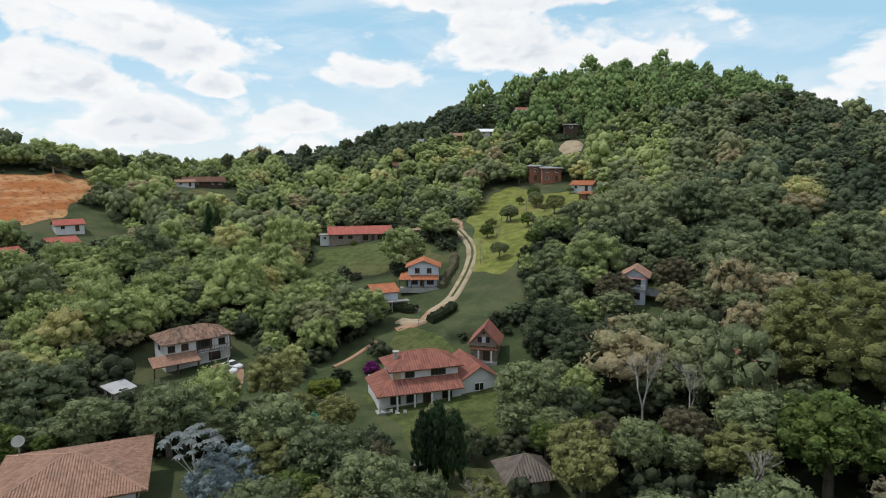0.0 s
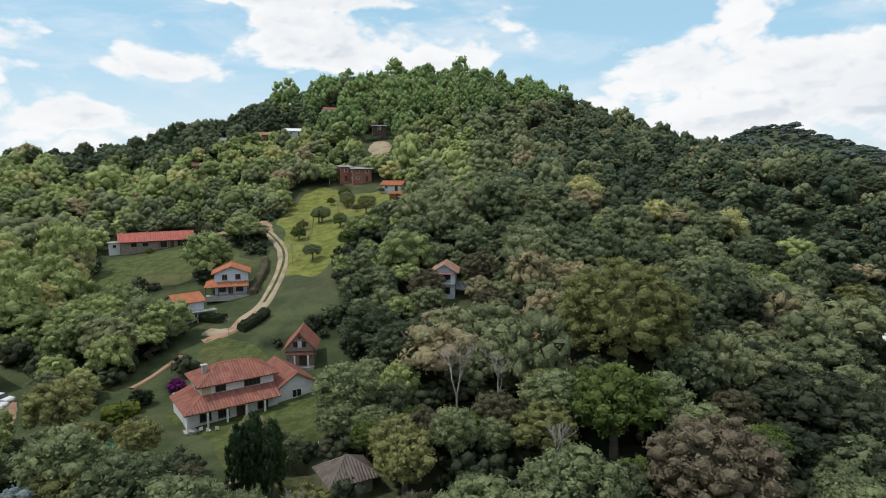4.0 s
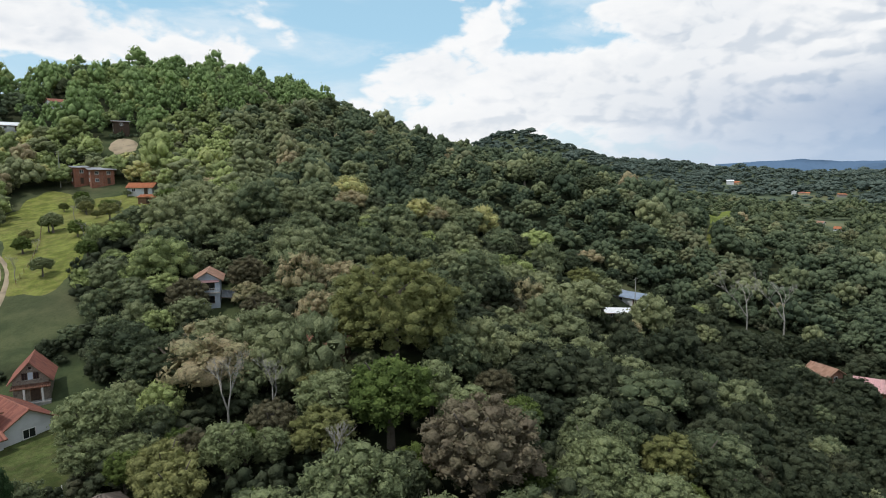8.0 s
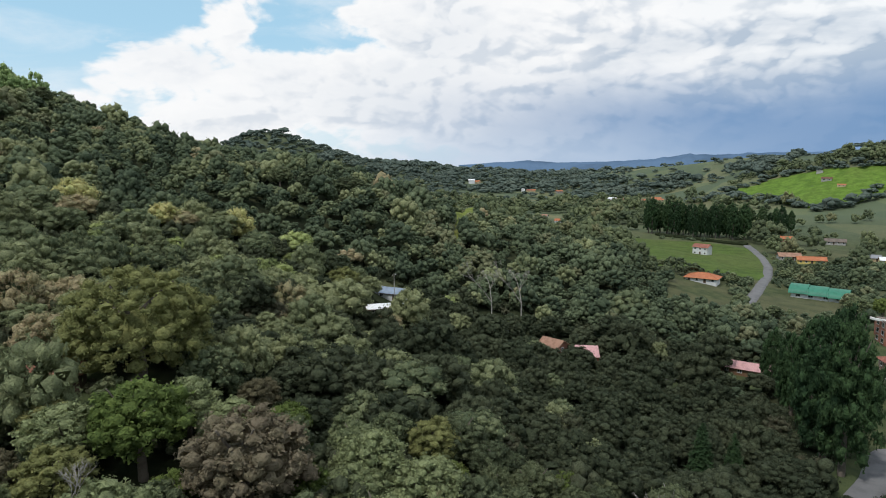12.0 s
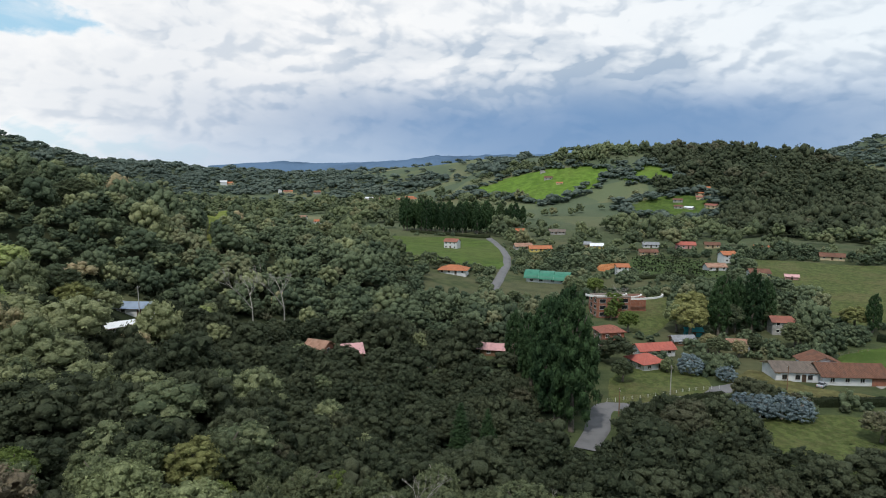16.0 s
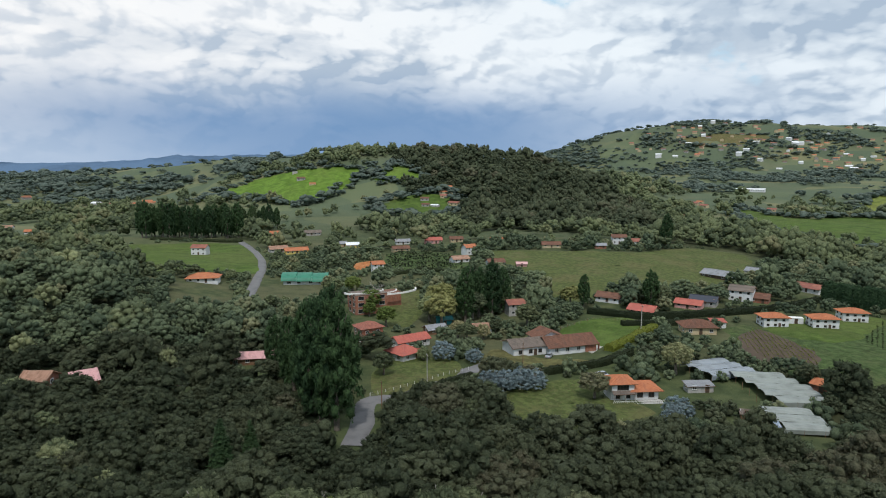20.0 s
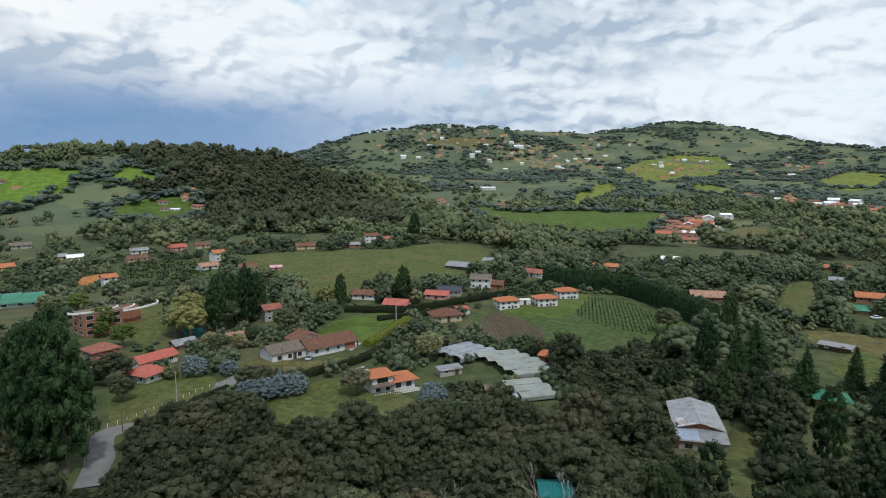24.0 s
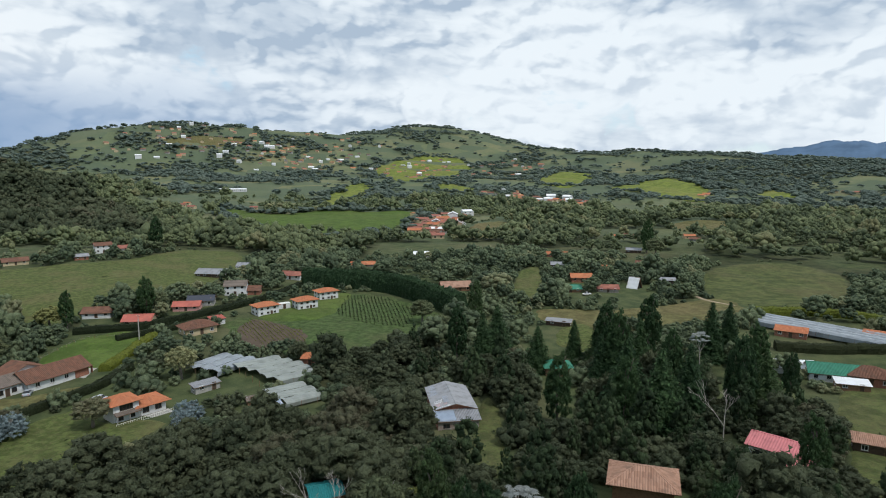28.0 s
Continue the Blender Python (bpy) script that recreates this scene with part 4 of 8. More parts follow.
def leaf_quads(rs, centre, normal, size, flat=0.55, aspect=1.0):
    """Little tilted sprays of leaves, each a skewed triangle."""
    k = len(centre)
    nrm = normal + rs.normal(0, flat, (k, 3))
    nrm /= np.linalg.norm(nrm, axis=1)[:, None] + 1e-9
    ref = rs.normal(0, 1, (k, 3))
    a = np.cross(nrm, ref)
    a /= np.linalg.norm(a, axis=1)[:, None] + 1e-9
    b = np.cross(nrm, a)
    s = (size * (0.6 + 0.8 * rs.rand(k)))[:, None]
    a, b = a * s * aspect, b * s
    skew = rs.uniform(-0.3, 0.3, (k, 1))
    v = np.stack([centre - a * 0.55, centre + a * 0.5 + b * skew, centre + b * (0.75 + skew) + a * skew], 1).reshape(-1, 3)
    return v, np.arange(3 * k).reshape(k, 3)


def crown_arrays(seed, lobes, leaves, leaf, level=1, low=-0.25, squash=0.75, spread=0.62, lobe=0.42, taper=0.0):
    """A crown of radius 1 round its middle: many rounded boughs, like a cauliflower, set with small sprays of leaves. Gives verts and triangles."""
    rs = np.random.RandomState(seed)
    bv, bf = ICO[level]
    k = np.arange(lobes) + 0.5
    zz = low + (1 - low) * (1 - k / lobes)
    th = k * 2.399963 + rs.rand() * 6
    rad = np.sqrt(np.clip(1 - zz ** 2, 0, 1))
    c = np.stack([rad * np.cos(th), rad * np.sin(th), zz], -1)
    r = spread * 2.35 / math.sqrt(lobes + 1.5) * (lobe / 0.42) * (0.55 + 0.8 * rs.rand(lobes))
    c = c * (spread * 1.12 * (0.84 + 0.30 * rs.rand(lobes, 1))) + rs.normal(0, 0.05, (lobes, 3))
    thin = 1 - taper * np.clip((zz - low) / (1 - low), 0, 1)
    c[:, :2] *= thin[:, None]
    r *= 0.35 + 0.65 * thin
    c, r = np.vstack([c, [[0, 0, 0.02]]]), np.append(r, spread * 0.72 * (1 - 0.5 * taper))
    shape = np.array((1.0, 1.0, 0.82))
    V = c[:, None] + bv[None] * (r[:, None] * (0.62 + 0.44 * rs.rand(len(c), len(bv))))[..., None] * shape
    mid = V[:, bf].mean(2)                               # face centres, bough by bough
    keep = np.ones(mid.shape[:2], bool)
    for i in range(len(c)):
        d = np.linalg.norm((mid - c[i]) / shape, axis=2) < r[i] * 0.86
        d[i] = False
        keep &= ~d
    F = (bf[None] + (np.arange(len(c)) * len(bv))[:, None, None])[keep]
    out = mid - c[:, None]
    out = out[keep] / np.linalg.norm(out[keep], axis=1)[:, None]
    pick = rs.randint(0, len(F), leaves)
    flat_v = V.reshape(-1, 3)
    w = rs.dirichlet((1, 1, 1), leaves)
    p = (flat_v[F[pick]] * w[..., None]).sum(1) + out[pick] * (leaf * rs.uniform(0.0, 1.0, (leaves, 1)) + 0.16 * r.mean() * rs.rand(leaves, 1))
    lv, lf = leaf_quads(rs, p, out[pick] + (0, 0, 0.2), leaf, 0.7)
    return np.concatenate([flat_v, lv]) * (1, 1, squash), np.concatenate([F, lf + len(flat_v)])


def cone_arrays(seed, whorls, per, leaf, slim=0.28, droop=0.25, ragged=0.3, base_gap=0.08):
    """A conifer of height 1: whorls of drooping boughs that grow shorter towards the top."""
    rs = np.random.RandomState(seed)
    V, F, base = [], [], 0
    sides = 7
    t = np.array([base_gap, 0.35, 0.7, 0.98])
    core = np.concatenate([np.stack([np.cos(np.arange(sides) * math.tau / sides) * slim * 0.62 * (1 - q), np.sin(np.arange(sides) * math.tau / sides) * slim * 0.62 * (1 - q), np.full(sides, q)], -1) for q in t])
    g = grid_faces(4, sides, True)
    V.append(core)
    F.append(np.concatenate([g[:, :3], g[:, [0, 2, 3]]]))
    base += len(core)
    for w in range(whorls):
        q = base_gap + (1 - base_gap) * (w + 0.4) / whorls
        reach = slim * (1 - q) ** 0.8 * (1 - ragged / 2 + ragged * rs.rand()) + 0.015
        n_ = max(4, int(per * (1.1 - q)))
        th = rs.rand(n_) * math.tau
        out = np.stack([np.cos(th), np.sin(th), np.zeros(n_)], -1)
        for f_ in (0.35, 0.55, 0.75, 0.9, 1.05):
            p = out * reach * f_ * (0.8 + 0.35 * rs.rand(n_, 1))
            p[:, 2] = q - droop * reach * f_ + rs.normal(0, 0.01, n_)
            nrm = out * 0.5 + (0, 0, 0.8)
            lv, lf = leaf_quads(rs, p, nrm, leaf * (1.25 - 0.6 * q), 0.35, 1.3)
            V.append(lv)
            F.append(lf + base)
            base += len(lv)
    return np.concatenate(V), np.concatenate(F)


def trunk_mesh(name, parent, height, r, mat, limbs=4, reach=2.0, seed=1, top=0.9):
    rs = random.Random(seed)
    bm = bmesh.new()
    lean = (rs.uniform(-0.3, 0.3), rs.uniform(-0.3, 0.3))
    mid = (lean[0], lean[1], height * 0.55)
    tip = (lean[0] * 0.5, lean[1] * 0.5, height * top)
    add_limb(bm, (0, 0, -0.8), (lean[0] * 0.4, lean[1] * 0.4, height * 0.25), r * 1.25, r * 0.95, 7)
    add_limb(bm, (lean[0] * 0.4, lean[1] * 0.4, height * 0.25), mid, r * 0.95, r * 0.75, 7)
    add_limb(bm, mid, tip, r * 0.75, r * 0.3, 6)
    for i in range(limbs):
        a = i * math.tau / limbs + rs.uniform(-0.5, 0.5)
        add_limb(bm, (lean[0], lean[1], height * rs.uniform(0.42, 0.62)), (math.cos(a) * reach * rs.uniform(0.7, 1), math.sin(a) * reach * rs.uniform(0.7, 1), height * rs.uniform(0.75, 0.95)), r * 0.5, r * 0.15, 5)
    return part(name, bm, mat, parent)


def broad_tree(name, label, mat, seed, radius, height, lobes=15, leaves=620, leaf=0.5, squash=0.75, low=-0.3, bark="bark", spread=0.62, lobe=0.42, taper=0.0):
    """A tree at the origin, to be copied: trunk with limbs, and a crown of boughs."""
    root = new(name)
    tagged(root, label, "tree")
    if squash < 1.5:
        height = max(height * 0.8, radius * squash * 1.55)
    trunk_mesh("trunk", root, height, radius * 0.065 + 0.06, bark, 4, radius * 0.55, seed, 0.8)
    v, f = crown_arrays(seed, int(lobes * 3.0), int(leaves * 1.7), leaf * 0.72 / radius, 1, min(low, -0.6), squash, spread, lobe, taper)
    v = v * radius + (0, 0, height - radius * squash * 0.95)
    mesh_object("crown", v, f, M[mat], root, smooth=True)
    return root


def conifer(name, label, mat, seed, height, slim, whorls=22, per=20, leaf=0.055, droop=0.3, gap=0.08):
    root = new(name)
    tagged(root, label, "tree")
    bm = bmesh.new()
    add_limb(bm, (0, 0, -0.8), (0, 0, height * 0.94), height * 0.022 + 0.05, 0.03, 7)
    part("trunk", bm, "bark", root)
    v, f = cone_arrays(seed, whorls, per, leaf, slim, droop, 0.4, gap)
    mesh_object("crown", v * height, f, M[mat], root)
    return root


def bare_tree(name, label, seed, height, radius, twigs=True, mat="bark_pale", dense=1.0):
    """A leafless tree: limbs that fork into fine twigs."""
    root = new(name)
    tagged(root, label, "tree")
    rs = random.Random(seed)
    trunk, fine = bmesh.new(), bmesh.new()

    def fork(p, d, length, r, depth):
        q = p + d * length
        add_limb(trunk if depth < 2 else fine, p, q, r, r * 0.65, 5 if depth < 2 else 3)
        if depth >= 5:
            return
        for _ in range(rs.choice((2, 3, 3)) if depth < 4 else int(3 * dense)):
            e = (d + Vector((rs.uniform(-0.75, 0.75), rs.uniform(-0.75, 0.75), rs.uniform(-0.1, 0.45)))).normalized()
            fork(q, e, length * rs.uniform(0.58, 0.82), r * 0.62, depth + 1)

    fork(Vector((0, 0, -0.6)), Vector((0, 0, 1)), height * 0.38, radius * 0.045, 0)
    part("trunk", trunk, mat, root)
    tagged(part("branchwork", fine, mat, root), kind="stuff")
    return root


def palmate_tree(name, label, seed, height, radius, count=46, mat="leaf_white"):
    """A slender tree with big white star-shaped leaves on the ends of its limbs."""
    root = new(name)
    tagged(root, label, "tree")
    rs = np.random.RandomState(seed)
    trunk_mesh("trunk", root, height, 0.13, "bark_pale", 6, radius * 0.8, seed, 0.97)
    V, F, base = [], [], 0
    for i in range(count):
        a, q = rs.rand() * math.tau, math.sqrt(rs.rand())
        c = np.array([math.cos(a) * radius * q, math.sin(a) * radius * q, height - radius * 0.45 * q * q + rs.normal(0, 0.15)])
        for k in range(9):
            b = k * math.tau / 9 + rs.rand() * 0.3
            d = np.array([math.cos(b), math.sin(b), -0.12])
            w = np.array([-math.sin(b), math.cos(b), 0]) * 0.13
            s = 0.62 * (0.8 + 0.4 * rs.rand())
            V.append(np.array([c + (0, 0, 0.06), c + d * s * 0.55 + w, c + d * s + (0, 0, -0.14), c + d * s * 0.55 - w]))
            F.append(np.array([[0, 1, 2], [0, 2, 3]]) + base)
            base += 4
    mesh_object("crown", np.concatenate(V), np.concatenate(F), M[mat], root)
    return root

# ---- houses on the northern slope ----
def skirt(root, x0, x1, y0, y1, z, out, drop, tile, sides="flrb", wave=0.42):
    """A lean-to roof that runs round the foot of an upper storey."""
    X0, X1, Y0, Y1 = x0 - out * ("l" in sides), x1 + out * ("r" in sides), y0 - out * ("f" in sides), y1 + out * ("b" in sides)
    if "f" in sides:
        roof_plane(root, (X0, Y0, z - drop), (X1, Y0, z - drop), (x1, y0, z), (x0, y0, z), tile, wave)
    if "b" in sides:
        roof_plane(root, (X1, Y1, z - drop), (X0, Y1, z - drop), (x0, y1, z), (x1, y1, z), tile, wave)
    if "l" in sides:
        roof_plane(root, (X0, Y1, z - drop), (X0, Y0, z - drop), (x0, y0, z), (x0, y1, z), tile, wave)
    if "r" in sides:
        roof_plane(root, (X1, Y0, z - drop), (X1, Y1, z - drop), (x1, y1, z), (x1, y0, z), tile, wave)
    if "l" in sides and "f" in sides:
        ridge_cap(root, (X0, Y0, z - drop), (x0, y0, z), tile)


def posts(root, xs, y, z0, z1, mat="frame_white", r=0.12):
    for px in xs:
        box("post", root, mat, px - r, px + r, y - r, y + r, z0, z1)


def railing(root, x0, x1, y, z, mat="timber", step=0.5):
    bm = bmesh.new()
    add_box(bm, x0, x1, y - 0.04, y + 0.04, z + 0.92, z + 1.0)
    add_box(bm, x0, x1, y - 0.03, y + 0.03, z + 0.1, z + 0.16)
    k = int((x1 - x0) / step)
    for i in range(k + 1):
        px = x0 + (x1 - x0) * i / k
        add_box(bm, px - 0.03, px + 0.03, y - 0.03, y + 0.03, z, z + 0.92)
    part("railing", bm, mat, root)


# the red-roofed family house
hx, hy = -4.1, 89.6
root = thing("house", "white family house with weathered red clay tile roofs and a porch", "house", hx, hy + 5, 18)
block(root, -0.5, 0.5, 0, 13, 8.5, 2.7, "white", "none", foot=2.0)
block(root, 0.8, 1.0, 2.7, 10.5, 6.2, 2.6, "white", "hip", "tile_red", 1.9, 0.7, foot=0.0)
skirt(root, -4.45, 6.05, -2.1, 4.1, 3.75, 3.2, 1.25, "tile_red", "fl")
block(root, 9.2, 1.2, 0, 6.2, 9.0, 3.1, "white", "gable", "tile_red", 1.9, 0.6, "y", foot=2.0)
vol = (0.8, 1.0, 10.5, 6.2)
window(root, vol, "front", -2.6, 3.9, 1.5, 1.1, "timber")
window(root, vol, "front", 2.0, 3.9, 2.4, 1.1, "timber", 3)
box("corner_panel", root, "cream", -4.47, -3.2, -2.13, -2.095, 3.8, 5.2)
window(root, vol, "left", 0, 3.95, 1.2, 1.0, "timber")
window(root, (9.2, 1.2, 6.2, 9.0), "front", 0, 1.0, 1.6, 1.3)
window(root, (9.2, 1.2, 6.2, 9.0), "right", 0, 1.0, 1.6, 1.3)
door(root, (-0.5, 0.5, 13, 8.5), "front", 1.0, 0.1, 1.2)
for u in (-4, -1.5, 4.2):
    window(root, (-0.5, 0.5, 13, 8.5), "front", u, 0.6, 1.6, 1.6, "timber")
posts(root, (-7.2, -4.5, -1.8, 0.9, 3.6), -5.0, -1.5, 2.45, "frame_white", 0.13)
box("porch_floor", root, "concrete", -7.6, 6, -5.3, -3.76, -1.5, 0.05)
box("chimney", root, "concrete", -3.6, -3.0, 0.3, 0.9, 5.8, 7.35)
box("chimney_cap", root, "concrete", -3.75, -2.85, 0.15, 1.05, 7.354, 7.5)
clear(hx, hy + 5, 13)
sight_line(hx + 4, hy, 9, 13)

# the steep gabled cabin
gx0, gy0 = 7.7, 104.4
root = thing("cabin", "tall narrow stone cabin with a steep red tile gable roof", "cabin", gx0, gy0 + 4, -12)
root.scale = (0.76, 0.76, 0.76)
vol = (0, 0, 6.0, 7.5)
block(root, 0, 0, 0, 6.0, 7.5, 4.6, "stone", "gable", "tile_red", 3.3, 0.75, "y", foot=1.6)
for u in (-0.95, 0.95):
    window(root, vol, "front", u, 4.3, 0.95, 1.35, "timber", 1)
box("gable_panel", root, "blue_white", -0.42, 0.42, -3.79, -3.752, 4.3, 5.7)
window(root, vol, "front", 0, 6.3, 0.5, 0.5, "timber", 0, "vent")
door(root, vol, "front", 0.6, 0.1, 1.5, 2.2)
roof_plane(root, (-3.3, -5.0, 2.9), (3.3, -5.0, 2.9), (3.3, -3.78, 3.4), (-3.3, -3.78, 3.4), "tile_brown", 0.3)
posts(root, (-1.1, 1.9), -4.8, -0.4, 2.8, "frame_white", 0.17)
box("porch_floor", root, "concrete", -2.2, 3.2, -5.3, -3.77, -1.2, 0.06)
clear(gx0, gy0 + 4, 6)
sight_line(gx0 + 1, gy0, 5, 24)

# the pale blue house with the orange roof
bx, by = -4.7, 142.3
root = thing("house", "pale blue two-storey house with bright orange tile roofs", "house", bx, by + 5, 0)
root.scale = (0.88, 0.88, 0.88)
block(root, 0, 1.0, 0, 8.2, 7.0, 5.6, "blue_white", "gable", "tile_orange", 1.6, 0.7, "y", foot=1.6)
skirt(root, -4.1, 4.1, -2.5, 4.5, 3.2, 2.4, 0.9, "tile_orange", "fl")
vol = (0, 1.0, 8.2, 7.0)
for u in (-1.6, 1.6):
    window(root, vol, "front", u, 3.7, 1.3, 1.4, "wood", 1)
for u in (-2.4, 1.9):
    window(root, vol, "front", u, 0.6, 1.8, 1.5, "timber", 1)
door(root, vol, "front", -0.3, 0.1)
posts(root, (-6.2, -3.1, 0, 3.9), -4.6, -0.8, 2.25, "wood")
box("porch_floor", root, "concrete", -6.4, 4.3, -4.95, -2.52, -1.2, 0.05)
clear(bx, by + 4, 8)
sight_line(bx, by, 6, 13)

# the white house with the low orange roof beside it
lx, ly = -14.0, 134.8
root = thing("house", "white two-storey house with an orange roof and a grey balcony", "house", lx, ly + 4, 25)
root.scale = (0.8, 0.8, 0.8)
block(root, 0, 0, 0, 7.0, 7.5, 5.0, "blue_white", "gable", "tile_orange", 1.6, 0.6, "x", foot=1.6)
vol = (0, 0, 7.0, 7.5)
window(root, vol, "front", -1.5, 3.3, 1.6, 1.2, "timber", 1)
window(root, vol, "front", 1.6, 0.8, 1.3, 1.2, "timber", 1)
window(root, vol, "right", 0, 3.2, 1.5, 1.2)
door(root, vol, "front", -1.4, 0.1)
box("balcony", root, "concrete", -3.6, 6.2, -6.0, -3.76, 2.3, 2.5)
posts(root, (-3.3, 1.0, 5.9), -5.8, -1.0, 2.296, "concrete", 0.14)
clear(lx, ly + 4, 7)
sight_line(lx + 3, ly, 1.6, 7)

# the long red-roofed house above the lawn
ox, oy = -27.8, 201.8
root = thing("house", "long single-storey stone house with a red sheet-tile roof", "house", ox, oy + 4.5, 12)
block(root, 0, 0, 0, 20, 7.5, 2.9, "stone", "gable", "tile_bright", 1.9, 0.7, "x", foot=1.6, wave=0.6)
vol = (0, 0, 20, 7.5)
for u in (-6.5, -3.4):
    window(root, vol, "front", u, 1.0, 1.5, 1.2, "timber")
for u in (1.6, 6.2):
    window(root, vol, "front", u, 0.4, 1.8, 1.9, "timber")
door(root, vol, "front", 4.0, 0.1)
posts(root, (0.4, 3.0, 5.4, 8.0, 9.8), -4.2, -0.6, 2.7, "wood")
block(root, -11.6, -0.8, 0, 3.0, 3.6, 2.3, "white", "flat", "concrete", eave=0.3)
window(root, (-11.6, -0.8, 3.0, 3.6), "front", 0, 0.9, 1.0, 1.0)
clear(ox, oy + 4, 13)

# the old white house with the brown tile roof
wx, wy = -48.4, 111.3
root = thing("house", "old white two-storey house with mossy brown tiles and black balconies", "house", wx, wy + 5, 38)
root.scale = (0.92, 0.92, 0.92)
block(root, 0, 0, 0, 13.0, 8.0, 5.2, "white", "hip", "tile_mottled", 2.0, 0.8, foot=2.5)
vol = (0, 0, 13.0, 8.0)
for u in (-5.2, -2.6, 4.8):
    window(root, vol, "front", u, 3.2, 1.4, 1.4, "timber", 1)
window(root, vol, "front", 1.2, 2.9, 3.2, 1.9, "timber", 3, "balcony_opening")
railing(root, -0.6, 6.4, -5.1, 2.55)
box("balcony_floor", root, "concrete", -0.8, 6.5, -5.25, -4.02, 2.35, 2.55)
posts(root, (-0.5, 2.2, 6.2), -5.0, -1.5, 5.1, "timber", 0.08)
# the garage mouth is a dark pane, standing in for the shade inside
window(root, vol, "front", 3.2, 0.2, 2.4, 2.0, "timber", 0, "garage_opening", sill=False)
for u in (-2.6, 0, 2.6):
    window(root, vol, "right", u, 3.0, 1.7, 1.7, "timber", 2)
window(root, vol, "left", 0, 3.2, 1.3, 1.3, "timber")
roof_plane(root, (-9.6, -7.6, 1.7), (-0.6, -7.6, 1.7), (-0.6, -4.05, 2.9), (-9.6, -4.05, 2.9), "tile_old", 0.3)
posts(root, (-9.3, -5, -1), -7.3, -2.0, 1.6, "timber")
clear(wx, wy + 5, 11)
sight_line(wx + 2, wy, 11, 24)
sight_line(-25.6, 68.6, 3, 9)

# the big hipped roof below the camera
nx, ny = -36.6, 57.9
root = thing("house", "large low house under a worn terracotta hip roof with skylight", "house", nx, ny, 22)
gz = ground(nx, ny)
rz0 = 5.2 - gz
block(root, 0, 0, 0, 11.5, 10.5, rz0, "white", "hip", "tile_old", 1.9, 1.3, foot=2.0, wave=0.26)
vol = (0, 0, 11.5, 10.5)
for side in ("front", "right", "left", "back"):
    for u in (-3.2, 0.2, 3.2):
        window(root, vol, side, u, 1.0, 1.4, 1.3, "timber")
box("skylight", root, "tin_blue", -1.5, -0.1, 0.7, 1.9, 0, 0.06, m=Matrix.Translation((0, 0.3, rz0 + 1.62)) @ Euler((radians(-16), 0, 0)).to_matrix().to_4x4())
clear(nx, ny, 10)
sight_line(nx, ny, 9, 26)
dish = thing("satellite_dish", "grey satellite dish on a short pole beside a roof", "satellite dish", *(-43.5, 60.3), 30)
rod("pole", dish, "concrete", (0, 0, -0.5), (0, 0, 5.6), 0.05)
bm = bmesh.new()
bmesh.ops.create_cone(bm, cap_ends=True, segments=20, radius1=0.15, radius2=0.6, depth=0.2, matrix=Matrix.Translation((0, -0.1, 5.7)) @ Euler((radians(60), 0, 0)).to_matrix().to_4x4())
part("dish", bm, "concrete", dish)

# the tall narrow house among the trees
px_, py_ = 37.8, 116.6
root = thing("house", "narrow tall lavender-white house with a faded tile roof", "house", px_, py_ + 3.5, -22)
root.scale = (0.85, 0.85, 0.85)
block(root, 0, 0, 0, 5.0, 7.0, 6.0, "blue_white", "gable", "tile_old", 1.5, 0.9, "y", foot=2)
vol = (0, 0, 5.0, 7.0)
window(root, vol, "front", 0.4, 3.4, 2.2, 1.9, "timber", 1)
window(root, vol, "front", 0.4, 0.4, 2.0, 1.6, "timber", 0)
skirt(root, -2.5, 2.5, -3.5, 3.5, 5.6, 0.9, 0.35, "pale_pink_sheet", "f", 0)
railing(root, -1.6, 2.4, -4.3, 2.9, "frame_white")
box("balcony_floor", root, "concrete", -1.8, 2.6, -4.5, -3.52, 2.7, 2.9)
roof_plane(root, (2.6, -3.2, 1.5), (5.6, -3.2, 1.2), (5.6, 1, 2.0), (2.6, 1, 2.4), "tin", 0.3)
posts(root, (5.3,), -3.0, -1.5, 1.15, "timber", 0.08)
clear(px_, py_ + 3.5, 5)
sight_line(px_ + 1, py_, 3.2, 14)

# the low brown cottage
cx_, cy_ = 45.7, 88.4
root = thing("cottage", "low dark timber cottage with rusty brown tile roofs", "cottage", cx_, cy_ + 3, -42)
root.scale = (0.9, 0.9, 0.9)
block(root, 1.0, 0, 0, 10.0, 4.6, 2.5, "timber", "gable", "tile_red", 1.0, 0.6, "x", foot=2)
block(root, -6.5, 3.2, 0.3, 5.2, 5.0, 2.7, "timber", "gable", "tile_grey", 1.3, 0.8, "x", foot=2)
window(root, (1.0, 0, 10.0, 4.6), "front", -2, 0.8, 1.4, 1.1, "wood")
window(root, (-6.5, 3.2, 5.2, 5.0), "front", 0, 0.8, 1.6, 1.2, "wood")
door(root, (1.0, 0, 10.0, 4.6), "front", 1.2, 0.1)
clear(cx_, cy_ + 3, 6)
sight_line(cx_ - 1, cy_, 5, 8)

